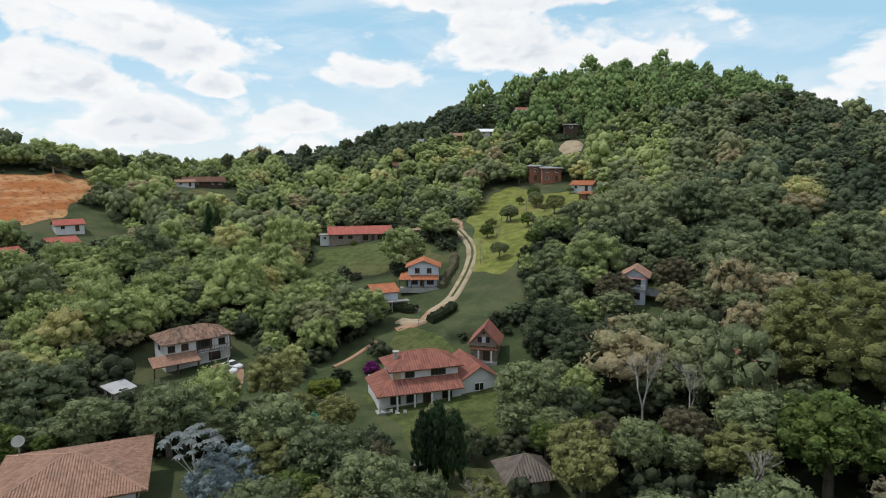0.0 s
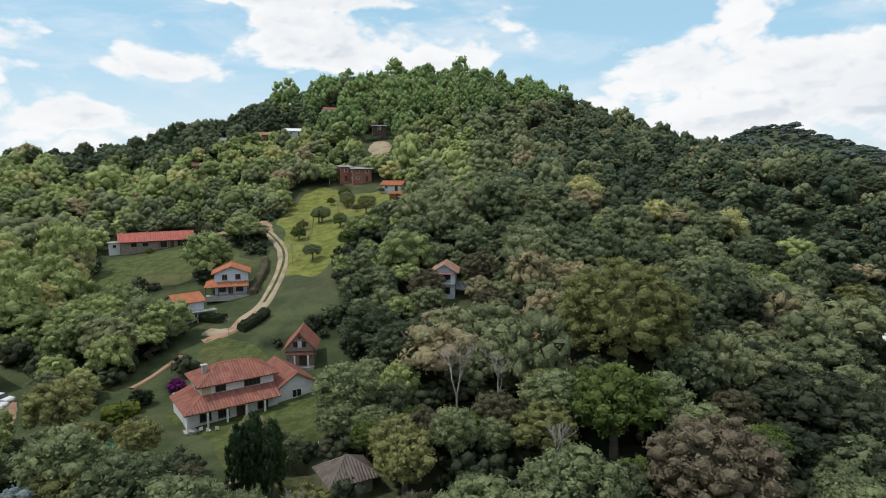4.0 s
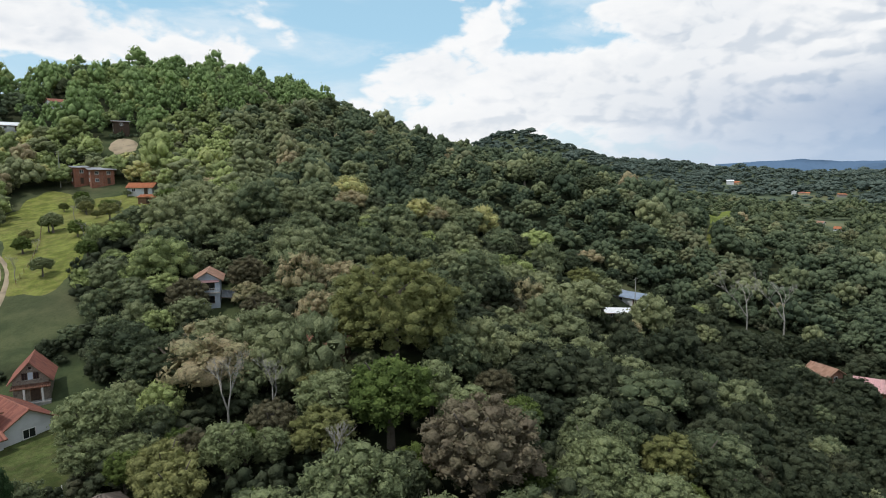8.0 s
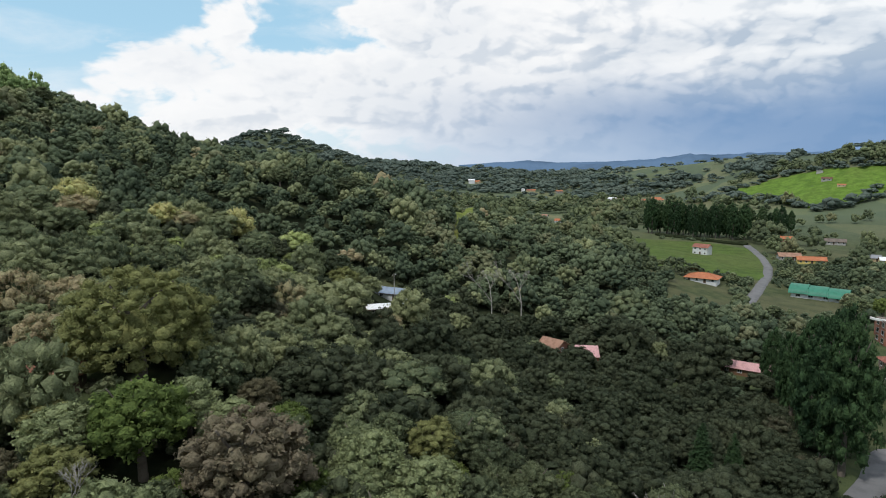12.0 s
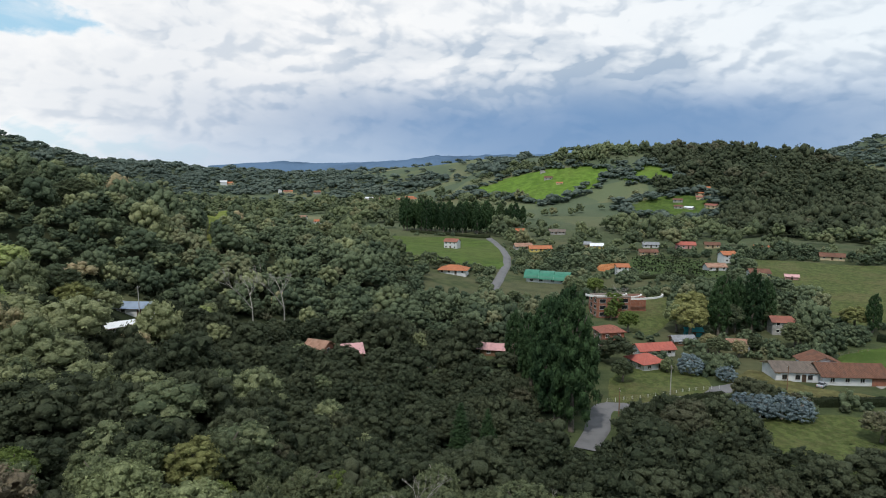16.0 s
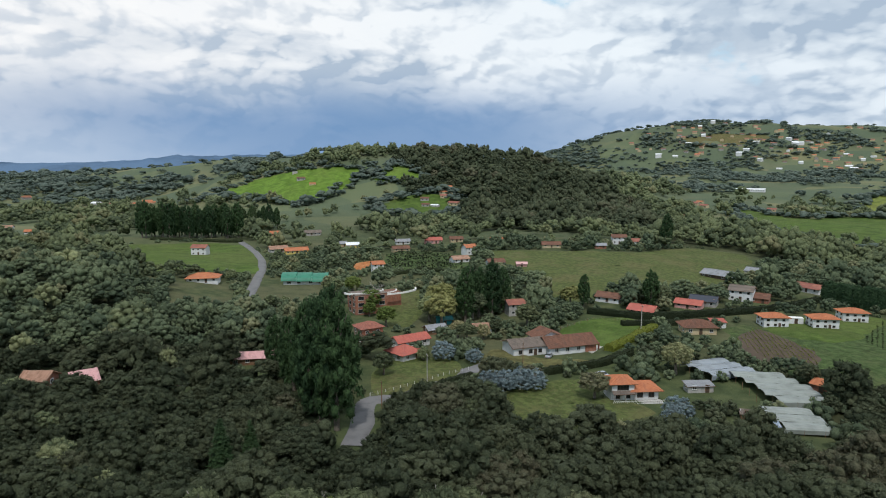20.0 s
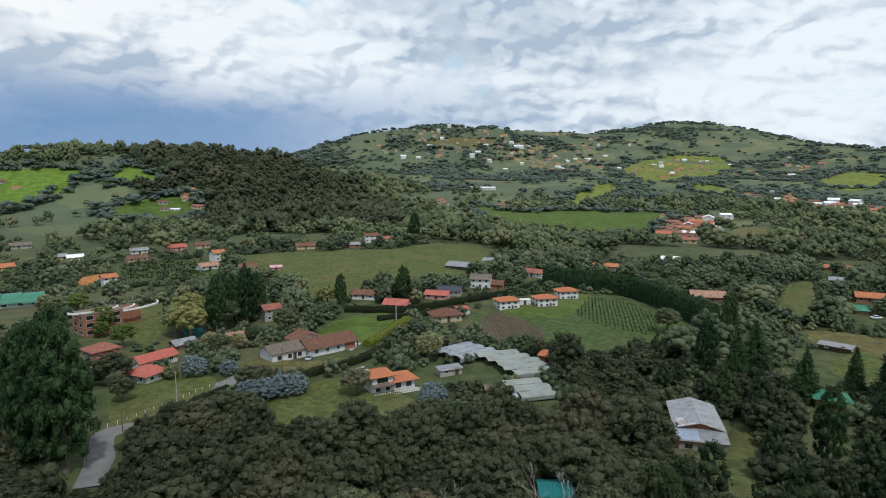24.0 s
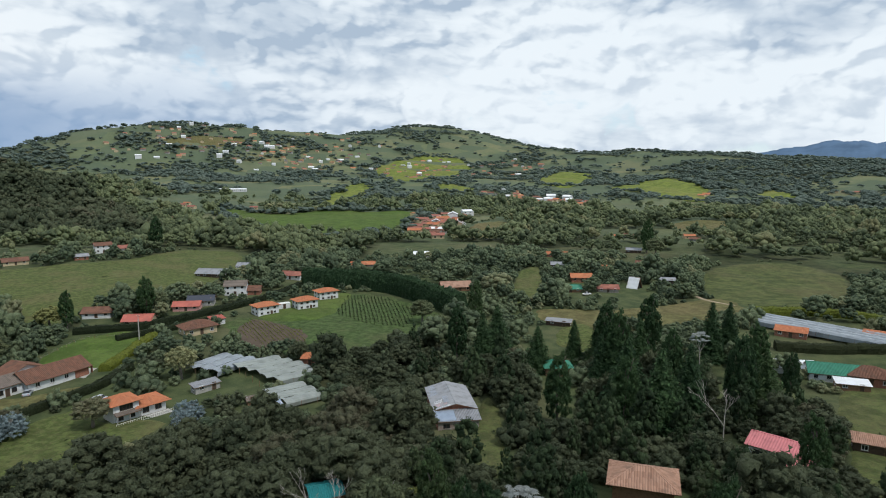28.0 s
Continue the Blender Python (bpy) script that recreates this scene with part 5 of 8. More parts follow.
small_house("hut with a weathered grey thatch-like roof deep in the trees", 9.1, 65.8, 12, 4.5, 4, 2.0, "hip", "tile_grey", "stone", 1.8, 0.8, name="hut")
small_house("little shed with a grey sheet roof in the forest", -52.8, 97.2, 58, 3.4, 3, 2.0, "shed", "tin", "concrete", 0.5, 0.4, name="shed")
small_house("small dark green garden shed under trees", -16.9, 81.1, 22, 3, 2.5, 2.2, "gable", "tin_green", "timber", 0.6, 0.3, name="shed")
root = thing("garden_wall", "low dry stone wall below a garden", "wall", *(-3.7, 70.0), 12)
rw = random.Random(4)
for i in range(26):
    for j in range(2):
        a = -4.2 + i * 0.34 + (0.17 if j else 0)
        box("stone", root, "stone", a, a + rw.uniform(0.26, 0.33), -0.25 - rw.uniform(0, 0.05), 0.2, -0.3 + j * 0.42, 0.1 + j * 0.42 + rw.uniform(0, 0.06), bevel=0.03)
clear(*(-3.7, 70.0), 4)
sight_line(-3.7, 70.0, 4, 8)
for q, w_ in (((-7.8, 87.6), 0.7), ((-6.7, 86.9), 0.5), ((-5.6, 87.0), 0.6)):
    root = thing("garden_chair", "white garden chair on a terrace", "chair", *q, w_ * 300, group="garden chairs")
    box("seat", root, "frame_white", -0.25, 0.25, -0.25, 0.25, 0.40, 0.45)
    box("backrest", root, "frame_white", -0.25, 0.25, 0.21, 0.25, 0.454, 0.9)
    for lx_ in (-0.22, 0.22):
        for ly_ in (-0.22, 0.22):
            box("leg", root, "frame_white", lx_ - 0.02, lx_ + 0.02, ly_ - 0.02, ly_ + 0.02, -0.1, 0.396)
sight_line(13.5, 153.1, 5, 30)
sight_line(10.4, 159.5, 4, 26)
sight_line(-18.9, 158.4, 6, 14)
sight_line(-34.1, 164.7, 5, 14)
sight_line(5.2, 147.0, 6.5, 24)
sight_line(3.0, 136.0, 5, 18)
sight_line(0.8, 134.7, 3, 14)
sight_line(-132.4, 200.2, 26, 26)
sight_line(-127.4, 220.6, 8, 26)

# houses on the ridge and the hill
root = small_house("low ridge house with a dark red-brown roof and open veranda", -113.7, 297.0, 26, 17, 8, 2.8, "gable", "tile_brown", "timber", 1.8, 1.0, rooms=4)
root = small_house("small annexe with a faded red roof beside a ridge house", -119.3, 288.4, 27, 8, 5, 2.3, "gable", "tile_old", "white", 1.0, 0.6)
sight_line(-112.1, 292.8, 14, 45)
root = small_house("raw brick house under construction on a grassy knoll", 37.9, 258.9, 2, 5, 6, 2.9, "shed", "tin", "brick", 0.5, 0.5, floors=2, name="brick_house")
root = small_house("open-sided brick house with a grey sheet roof", 43.9, 254.2, 0, 7.5, 6, 2.6, "shed", "tin", "brick", 0.6, 0.9, floors=2, name="brick_house")
sight_line(39.9, 250.4, 10, 40)
root = small_house("low house with a salmon tile roof half hidden by trees", 52.7, 232.5, -33, 8, 6, 2.5, "gable", "tile_orange", "white", 1.3, 0.6)
sight_line(51.7, 227.7, 5, 40)
root = small_house("little shed with an orange sheet roof", 50.4, 214.9, -33, 6, 3, 2.0, "shed", "tile_orange", "wood", 0.6, 0.4, name="shed")
root = small_house("dark timber cabin on stilts on the hillside", 61.0, 301.1, -6, 6, 6, 2.6, "shed", "tin", "timber", 0.6, 0.8, floors=2, name="cabin")
sight_line(60.0, 296.2, 8, 30)
for q, tile_, wl in (((43.3, 342.5, 13), "tile_red", "white"), ((22.7, 325.6, 6), "tin_white", "white"), ((-13.0, 340.6, 2), "tin", "timber"), ((8.2, 330.9, -1), "tile_old", "wood"), ((-144.7, 273.8, 38), "tile_brown", "white"),
                      ((-120.2, 198.2, 41), "tile_bright", "white"), ((-112.7, 181.3, 52), "tile_bright", "white"), ((-116.1, 161.6, 66), "tile_bright", "white"), ((-20.0, 305.8, 4), "tile_brown", "wood"), ((100.5, 254.2, -22), "tile_brown", "brick")):
    small_house("small hillside house half hidden by trees", *q, 8, 6, 2.5, "gable", tile_, wl, 1.3, 0.5, group="hillside houses")
    sight_line(q[0], q[1], 3.0, 12 if q[1] > 300 else 3)

# ---- houses in the east and on the valley floor ----
small_house("low shed with a shining white sheet roof among trees", 142.1, 101.3, -45, 6.5, 3.5, 2.0, "shed", "tin_white", "timber", 0.5, 0.5, name="shed")
sight_line(142.1, 101.3, 5, 16)
sight_line(157.5, 107.3, 4, 14)
sight_line(173.2, 49.6, 4, 9)
sight_line(172.7, 59.8, 3, 9)
small_house("blue-grey sheet-roofed house among trees", 157.5, 107.3, -86, 9, 5, 2.3, "gable", "tin_blue", "white", 1.2, 0.5)
small_house("small shed with a pink sheet roof in the woods", 173.2, 49.6, -68, 6, 5, 2.2, "shed", "pale_pink_sheet", "brick", 1.6, 0.4, name="shed")
small_house("brick house with an orange tile roof in the woods", 172.7, 59.8, -106, 6.5, 5.5, 2.6, "gable", "tile_old", "brick", 1.5, 0.6)
small_house("long shed with a patchy pale pink sheet roof", 193.2, 8.4, -96, 14, 5, 2.4, "gable", "pale_pink_sheet", "wood", 1.2, 0.6, name="shed")
sight_line(184.7, 9.8, 5, 7)
small_house("small grey shed in a woodland clearing", 164.8, 76.2, -45, 3.5, 3, 2.0, "shed", "concrete", "concrete", 0.4, 0.3, name="shed")

# the orange-roofed house with a terrace
ox, oy, ot = 139.7, -88.4, -100
root = thing("house", "two-storey house with bright orange tile roofs and a pale terrace", "house", ox, oy, ot)
root.scale = (0.86, 0.86, 0.86)
block(root, -3.2, 0.8, 0, 7.0, 7.0, 5.3, "white", "hip", "tile_orange", 1.7, 0.9, foot=2.5)
block(root, 4.0, 1.2, 0, 8.0, 7.5, 2.9, "white", "hip", "tile_orange", 1.8, 1.2, foot=2.5)
vol = (-3.2, 0.8, 7.0, 7.0)
window(root, vol, "front", 0, 3.2, 3.6, 1.7, "timber", 3)
window(root, vol, "front", -1.6, 0.6, 1.4, 1.4, "timber")
window(root, vol, "front", 1.6, 0.6, 1.4, 1.4, "timber")
window(root, (4.0, 1.2, 8.0, 7.5), "front", -1.8, 0.7, 1.8, 1.6, "timber")
window(root, (4.0, 1.2, 8.0, 7.5), "front", 1.8, 0.7, 1.8, 1.6, "timber")
skirt(root, -6.7, 0.3, -2.7, 4.3, 3.0, 1.8, 0.5, "tile_grey", "f")
box("terrace", root, "concrete", -7.5, 8.5, -6.2, -2.75, -3.0, 0.02)
railing(root, -7.4, 8.4, -6.1, 0.02, "frame_white", 0.6)
posts(root, (-6.4, -3, 0), -4.3, 0.0, 2.4, "concrete")
clear(ox, oy, 10)
sight_line(ox, oy, 9, 26)

# the long farmhouse with brown roofs
fx, fy, ft = 183.8, -85.5, -87
root = thing("farmhouse", "long white farmhouse with brown tile roofs and a patio", "farmhouse", fx, fy, ft)
block(root, 6.5, 0, 0, 17.0, 8.5, 3.0, "white", "gable", "tile_brown", 2.2, 0.9, "x", foot=1.5)
block(root, -8.0, 2.0, 0, 12.0, 9.0, 3.2, "white", "gable", "tile_grey", 1.6, 0.6, "x", foot=1.5)
block(root, 3.0, 8.5, 0, 10.0, 7.0, 3.4, "white", "gable", "tile_brown", 2.0, 0.7, "y", foot=1.5)
for u in (-6, -2, 2):
    window(root, (6.5, 0, 17.0, 8.5), "front", u, 0.9, 1.3, 1.3)
for u in (-3.6, 0, 3.4):
    window(root, (-8.0, 2.0, 12.0, 9.0), "front", u, 0.9, 1.3, 1.3, "timber")
door(root, (-8.0, 2.0, 12.0, 9.0), "front", 1.7, 0.1)
box("brick_porch_wall", root, "brick", 11.0, 15.05, -4.4, -4.26, -0.6, 2.6)
box("patio", root, "concrete", 12.0, 22.0, -6.5, 4.0, -1.0, 0.12)
posts(root, (16.5, 16.5), -3.6, 0.1, 2.6, "brick", 0.2)
clear(fx, fy, 21)
sight_line(fx, fy, 18, 20)

# red roofs beside the lane
small_house("low house with a long bright red roof", 203.1, -42.5, -72, 12, 6, 2.5, "gable", "tile_bright", "white", 1.4, 0.6)
small_house("house with two bright red hipped roofs", 190.3, -37.8, -61, 8, 8, 2.6, "hip", "tile_bright", "white", 1.9, 0.8)
small_house("brick house with a clay tile roof and a porch", 210.8, -29.2, -73, 8, 7, 2.8, "hip", "tile_red", "brick", 1.6, 0.6, floors=2, porch=True)
small_house("small pavilion with a red tent roof", 208.9, -29.7, -88, 4.5, 4.5, 2.2, "hip", "tile_bright", "wood", 1.5, 0.5, name="pavilion")
sight_line(185.1, -33.3, 16, 24)

# the unfinished brick building with curved parapets
ax, ay, at = 256.9, -35.7, -78
root = thing("apartment_building", "unfinished brick building with curved white parapets and a terraced roof", "building", ax, ay, at)
block(root, 0, 0, 0, 14, 9, 8.2, "brick", "flat", "tile_grey", eave=0.1, foot=2)
block(root, 6, 8, 0, 22, 8, 6.0, "brick", "flat", "tile_brown", eave=0.1, foot=2)
# unglazed holes drawn as dark panes in place of the shaded rooms
for fl in range(3):
    for u in (-4.6, 0, 4.6):
        window(root, (0, 0, 14, 9), "front", u, 0.8 + 2.7 * fl, 2.6, 1.6, "concrete", 0, "opening")
    for u in (-2.4, 2.4):
        window(root, (0, 0, 14, 9), "left", u, 0.8 + 2.7 * fl, 2.2, 1.6, "concrete", 0, "opening")
for k, (r_, x_, y_, z_) in enumerate(((11, 6, 10, 6.25), (8.5, -1, 2, 8.45), (14, 12, 9, 6.3))):
    bm = bmesh.new()
    ring = []
    for i in range(17):
        a0 = math.pi * (1.0 + i / 16)
        ring.append([bm.verts.new((x_ + (r_ + o) * math.cos(a0), y_ + (r_ + o) * 0.55 * math.sin(a0), z_ + e)) for o, e in ((-0.3, -0.4), (0.3, -0.4), (0.3, 0.35), (-0.3, 0.35))])
    for p_, q_ in zip(ring, ring[1:]):
        for i in range(4):
            bm.faces.new((p_[i], p_[(i + 1) % 4], q_[(i + 1) % 4], q_[i]))
    part("parapet", bm, "frame_white", root)
clear(ax, ay, 15)
sight_line(ax, ay, 14, 34)

# the green hall and the houses along the far lane
root = thing("hall", "hall with bowed bright green membrane roofs behind tall trees", "hall", 330.6, -13.3, -98)
block(root, 0, 0, 0, 22, 12, 2.6, "white", "none", foot=1)
bow = np.linspace(0, np.pi, 13)                          # a bowed roof in three stepped lengths
for x0, x1, lift_ in ((-12.0, -4.2, 0.0), (-4.15, 3.6, -0.35), (3.65, 12.0, -0.7)):
    P = np.array([[(xx, -7.2 * math.cos(a_), 2.5 + lift_ + 3.4 * math.sin(a_)) for a_ in bow] for xx in np.linspace(x0, x1, 6)])
    mesh_object("roof", P.reshape(-1, 3), grid_faces(6, 13)[:, ::-1], M["tin_green"], root, smooth=True)
for u in (-8, -3, 3, 8):
    window(root, (0, 0, 22, 12), "front", u, 0.9, 2.0, 1.2)
clear(*(333.6, -13.4), 18)
sight_line(321.9, -6.4, 16, 50)
small_house("small white two-storey house with a red roof in a green field", 443.7, 51.1, -108, 10, 7, 2.7, "gable", "tile_red", "white", 1.8, 0.5, floors=2, far=True)
small_house("low house with a salmon hipped roof behind a hedge", 316.2, 35.6, -94, 14, 9, 2.4, "hip", "tile_orange", "white", 2.0, 0.9, far=True)
sight_line(304.7, 34.4, 12, 50)
VALLEY = [((353.9, -55.0, -87), 8, 7, 2.7, 2, "tile_orange", "white"), ((462.8, 0.4, -75), 16, 9, 3, 1, "tile_old", "concrete"), ((456.8, -12.2, -82), 20, 9, 3, 1, "tile_orange", "yellow"), ((560.3, 3.7, -80), 12, 8, 3, 1, "tile_orange", "brick"),
          ((553.8, -26.7, -88), 24, 9, 2.8, 1, "tile_grey", "concrete"), ((477.9, -55.1, -87), 12, 8, 3, 1, "tin_white", "yellow"), ((487.6, -47.7, -91), 10, 8, 2.8, 1, "tin", "cream"),
          ((433.9, -84.4, -86), 15, 8, 2.7, 1, "tile_brown", "cream"), ((479.0, -94.8, -91), 14, 8, 2.8, 1, "tin", "white"), ((461.5, -115.5, -94), 16, 9, 3.4, 1, "tile_bright", "pink_wall"), ((459.6, -133.3, -96), 12, 8, 2.8, 1, "tile_brown", "cream"),
          ((429.3, -157.0, -105), 14, 8, 2.6, 1, "tile_orange", "white"), ((381.5, -119.6, -77), 10, 8, 2.8, 2, "tile_orange", "white"), ((356.4, -105.5, -81), 13, 8, 2.8, 1, "tile_old", "white"), ((335.3, -120.9, -90), 12, 8, 2.6, 1, "tile_brown", "white"),
          ((380.9, -177.0, -110), 15, 8, 2.6, 1, "tile_brown", "cream"), ((384.5, -229.9, -111), 12, 8, 2.8, 2, "tile_brown", "white"), ((383.8, -240.7, -117), 12, 8, 2.6, 1, "tile_red", "white"), ((366.3, -205.6, -114), 9, 6, 2.4, 1, "tin", "brick"),
          ((235.8, -93.9, -92), 9, 7, 2.8, 2, "tile_red", "grey_wall"), ((240.0, -140.1, -140), 13, 8, 2.6, 1, "tile_brown", "white"), ((217.3, -141.9, -143), 12, 8, 2.8, 1, "tile_bright", "cream"), ((326.0, -133.5, -107), 7, 4, 2.2, 1, "pale_pink_sheet", "pink_wall"),
          ((215.0, -72.2, -89), 8, 6, 2.3, 1, "tile_old", "white"), ((217.6, -55.0, -79), 9, 6, 2.2, 1, "tin", "wood"), ((228.6, -61.4, -90), 7, 4, 2.4, 1, "tin_teal", "tin_teal"), ((670.5, 247.2, -90), 12, 8, 3, 1, "tile_old", "white"), ((622.1, 210.9, -86), 12, 8, 2.6, 1, "tile_orange", "white"),
          ((216.9, -142.7, -143), 11, 8, 2.8, 1, "tile_bright", "cream"), ((220.8, -166.5, -142), 13, 7, 2.5, 1, "tile_bright", "pink_wall"), ((222.5, -175.0, -138), 13, 8, 3, 1, "car_dark", "grey_wall"), ((229.2, -200.0, -141), 12, 9, 2.8, 2, "tile_grey", "white"), ((225.5, -206.1, -142), 10, 8, 2.8, 1, "tile_brown", "brick"),
          ((240.3, -249.1, -166), 15, 8, 2.8, 1, "tile_red", "white"), ((274.4, -225.1, -159), 22, 10, 2.6, 1, "tin", "timber"), ((279.7, -250.9, -152), 9, 8, 3, 1, "tin", "white"), ((146.2, -263.5, -141), 18, 10, 2.6, 1, "tile_old", "wood"), ((120.0, -340.7, -156), 12, 6, 2.6, 1, "tin", "timber"),
          ((138.6, -387.4, -155), 16, 6, 2.4, 1, "tile_orange", "brick"), ((97.6, -310.2, -153), 13, 8, 2.8, 1, "tile_orange", "brick"), ((96.1, -283.7, -151), 16, 7, 2.2, 1, "tin_green", "wood"), ((79.1, -292.9, -155), 12, 7, 2.2, 1, "tile_red", "brick"), ((78.1, -372.7, -173), 14, 8, 2.6, 1, "tile_brown", "white"), ((99.9, -434.1, -162), 12, 6, 2.5, 1, "tin", "timber"),
          ((97.7, -350.8, -154), 9, 5, 2, 1, "tile_orange", "wood"), ((58.3, -329.9, -160), 9, 5, 2.2, 1, "tin", "timber"), ((221.6, -352.3, -148), 13, 8, 2.4, 1, "tin_white", "white"), ((231.2, -300.1, -142), 18, 7, 2.2, 1, "tile_orange", "brick")]
for (x, y, turn), w, d, h, floors, tile_, wall_ in VALLEY:
    small_house({"tile_bright": "red-roofed", "tile_orange": "orange-roofed", "tile_brown": "brown-roofed", "tile_red": "clay-roofed", "tin": "grey sheet-roofed", "tile_old": "faded tile-roofed", "tin_white": "white sheet-roofed",
                 "tile_grey": "weathered tile-roofed", "car_dark": "dark-roofed", "tin_green": "green sheet-roofed", "tin_teal": "teal-roofed", "pale_pink_sheet": "magenta-roofed"}[tile_] + " country house with %s walls on the valley floor" % M[wall_].name.replace("_", " ").replace(" wall", ""),
                x, y, turn, w * 0.8, d * 0.85, h * 0.9, "gable", tile_, wall_, d * 0.2, 0.6, floors=floors, far=math.hypot(x, y) > 230, group="valley houses")
    sight_line(x, y, w * 0.45, 8 + 0.03 * math.hypot(x, y))

# ---- the new houses, greenhouses and sheds in the south ----
for q in ((189.2, -179.5, -109), (182.0, -195.3, -113), (187.2, -215.0, -115)):
    root = thing("house", "new white two-storey house with an orange tile hip roof", "house", *q, group="three new houses")
    root.scale = (0.78, 0.78, 0.78)
    block(root, 0, 0, 0, 11.5, 8.5, 4.9, "white", "hip", "tile_orange", 1.7, 0.9, foot=1.5)
    for side, us in (("front", (-3.8, -0.4, 3.4)), ("left", (-2.2, 2.0)), ("right", (-2.2, 2.0))):
        for u in us:
            for z in (0.9, 3.2):
                window(root, (0, 0, 11.5, 8.5), side, u, z, 1.3, 1.0, "timber", 1)
    door(root, (0, 0, 11.5, 8.5), "front", 1.6, 0.1)
    box("plinth", root, "concrete", -6.1, 6.1, -4.7, 4.7, -1.2, -0.02)
    clear(q[0], q[1], 9)
root = small_house("cream cottage with arched windows and a brown tile roof", 188.4, -145.8, -108, 11, 8, 2.8, "hip", "tile_brown", "cream", 2.0, 0.8, name="cottage")
sight_line(188.4, -145.8, 8, 16)
small_house("small lean-to with a red sheet roof", 192.3, -157.6, -109, 5, 4, 2.2, "shed", "tile_bright", "white", 0.5, 0.4, name="shed")
small_house("white delivery shed beside new houses", 188.3, -189.2, -120, 5, 2.5, 2.4, "flat", "frame_white", "white", 0.2, 0.1, name="shed", rooms=1)


def greenhouse(label, x, y, turn, bays, w, length, h=2.4, mat="plastic_film", wave_=0.9):
    """A film greenhouse: bays side by side, each with a bowed film roof over posts."""
    root = thing("greenhouse", label, "greenhouse", x, y, turn, group="film greenhouses")
    for b in range(bays):
        x0 = (b - bays / 2) * w
        k, m_ = 8, max(4, int(length / 2))
        u = np.linspace(0, 1, k + 1)
        v = np.linspace(0, 1, m_ + 1)
        rs_ = np.random.RandomState(b + int(abs(x)))
        X = x0 + 0.06 + u * (w - 0.12)
        Z = h + wave_ * np.sin(np.pi * u) ** 0.8 + 0.12 * np.sin(np.pi * u)
        P = np.stack(np.broadcast_arrays(X[None], (v[:, None] - 0.5) * length + (0.5 * (b % 3 - 1) + 0.9 * b * (bays == 5) if bays != 4 else 0), Z[None] + rs_.normal(0, 0.05, (m_ + 1, k + 1)) - 0.10 * np.abs(np.sin(v * m_ * np.pi / 2))[:, None]), -1)
        mesh_object("film_roof", P.reshape(-1, 3), grid_faces(m_ + 1, k + 1), M[mat], root)
        for q in range(0, m_ + 1, 2):
            for px in (x0, x0 + w):
                if px == x0 or b == bays - 1:
                    rod("post", root, "wood", (px, (q / m_ - 0.5) * length, -0.6), (px, (q / m_ - 0.5) * length, h), 0.05)
    for px in (-bays / 2 * w, bays / 2 * w):
        box("side_film", root, mat, px - 0.02, px + 0.02, -length / 2, length / 2, 0.6, h - 0.05)
    clear(x, y, max(bays * w, length) * 0.5)
    return root


greenhouse("pale film greenhouse with three bays", 150.0, -123.5, 182, 3, 4.6, 15, 1.8, "plastic_film", 0.38)
greenhouse("pale film greenhouse with five narrow bays stepping downhill", 131.5, -126.5, 160, 5, 4.7, 14, 1.8, "film_green", 0.38)
greenhouse("low film greenhouse with two bays beside bushes", 112.5, -115.5, 158, 3, 4.6, 11, 1.6, "film_green", 0.38)
sight_line(114.9, -114.4, 10, 22)
sight_line(143.3, -114.7, 12, 20)
small_house("little brick store with an orange tile roof", 128.0, -139.6, -157, 5.5, 3.5, 1.9, "shed", "tile_orange", "brick", 0.7, 0.4, name="shed")
small_house("low grey farm shed beside a garden", 139.1, -109.1, -103, 7, 3, 1.9, "shed", "tin", "concrete", 0.4, 0.4, name="shed")
small_house("small bluish sheet-roofed hut in the bushes", 109.5, -106.0, -114, 2.8, 2.2, 1.6, "shed", "tin_blue", "concrete", 0.5, 0.4, name="hut")
small_house("small mossy hut under trees", 119.0, -107.2, -122, 2.6, 2.2, 1.5, "gable", "tile_grey", "wood", 0.6, 0.4, name="hut")

# the big workshop
sx, sy, st = 70.3, -125.0, -141
root = thing("workshop", "large workshop with patched grey sheet roofs and brick walls", "workshop", sx, sy, st)
root.scale = (0.86, 0.86, 0.86)
block(root, 0, 3, 0, 11, 17, 4.2, "brick", "gable", "tin", 1.5, 0.7, "y", foot=2)
block(root, 0, -8.2, 0, 11, 5.0, 3.0, "brick", "shed", "tin", 0.9, 0.6, foot=2)
k_ = math.atan2(1.5, 5.5)
for x0, x1, y0, y1, mt in ((-5.6, -3.4, 4, 11, "tin_blue"), (-5.4, -3.0, -2.5, -0.4, "tin_white"), (-2.8, -1.2, -3.5, 1.2, "tin_blue"), (-5.4, -2.0, -4.6, -2.7, "pale_pink_sheet"), (-5.7, -1.0, -6, -5.0, "tin_white")):
    box("patch_sheet", root, mt, x0, x1, y0, y1, 0.03, 0.06, m=Matrix.Translation((0, 0, 5.62 + 0.08)) @ Euler((0, -k_, 0)).to_matrix().to_4x4())
box("patch_sheet", root, "tin_blue", -5.9, -0.6, -11, -6.2, 0.02, 0.05, m=Matrix.Translation((0, -8.2, 3.62)) @ Euler((math.atan2(0.9, 5.0), 0, 0)).to_matrix().to_4x4() @ Matrix.Translation((0, 8.2, 0)))
for u in (-3.2, 0.4, 3.6):
    window(root, (0, -8.2, 11, 5.0), "front", u, 0.9, 1.8, 1.2, "timber")
clear(sx, sy, 11)
sight_line(sx, sy, 5, 34)
small_house("wooden hut with a green sheet hip roof among pines", 59.7, -169.3, -149, 7.5, 6, 2.6, "hip", "tin_green", "wood", 1.6, 0.6, name="hut")
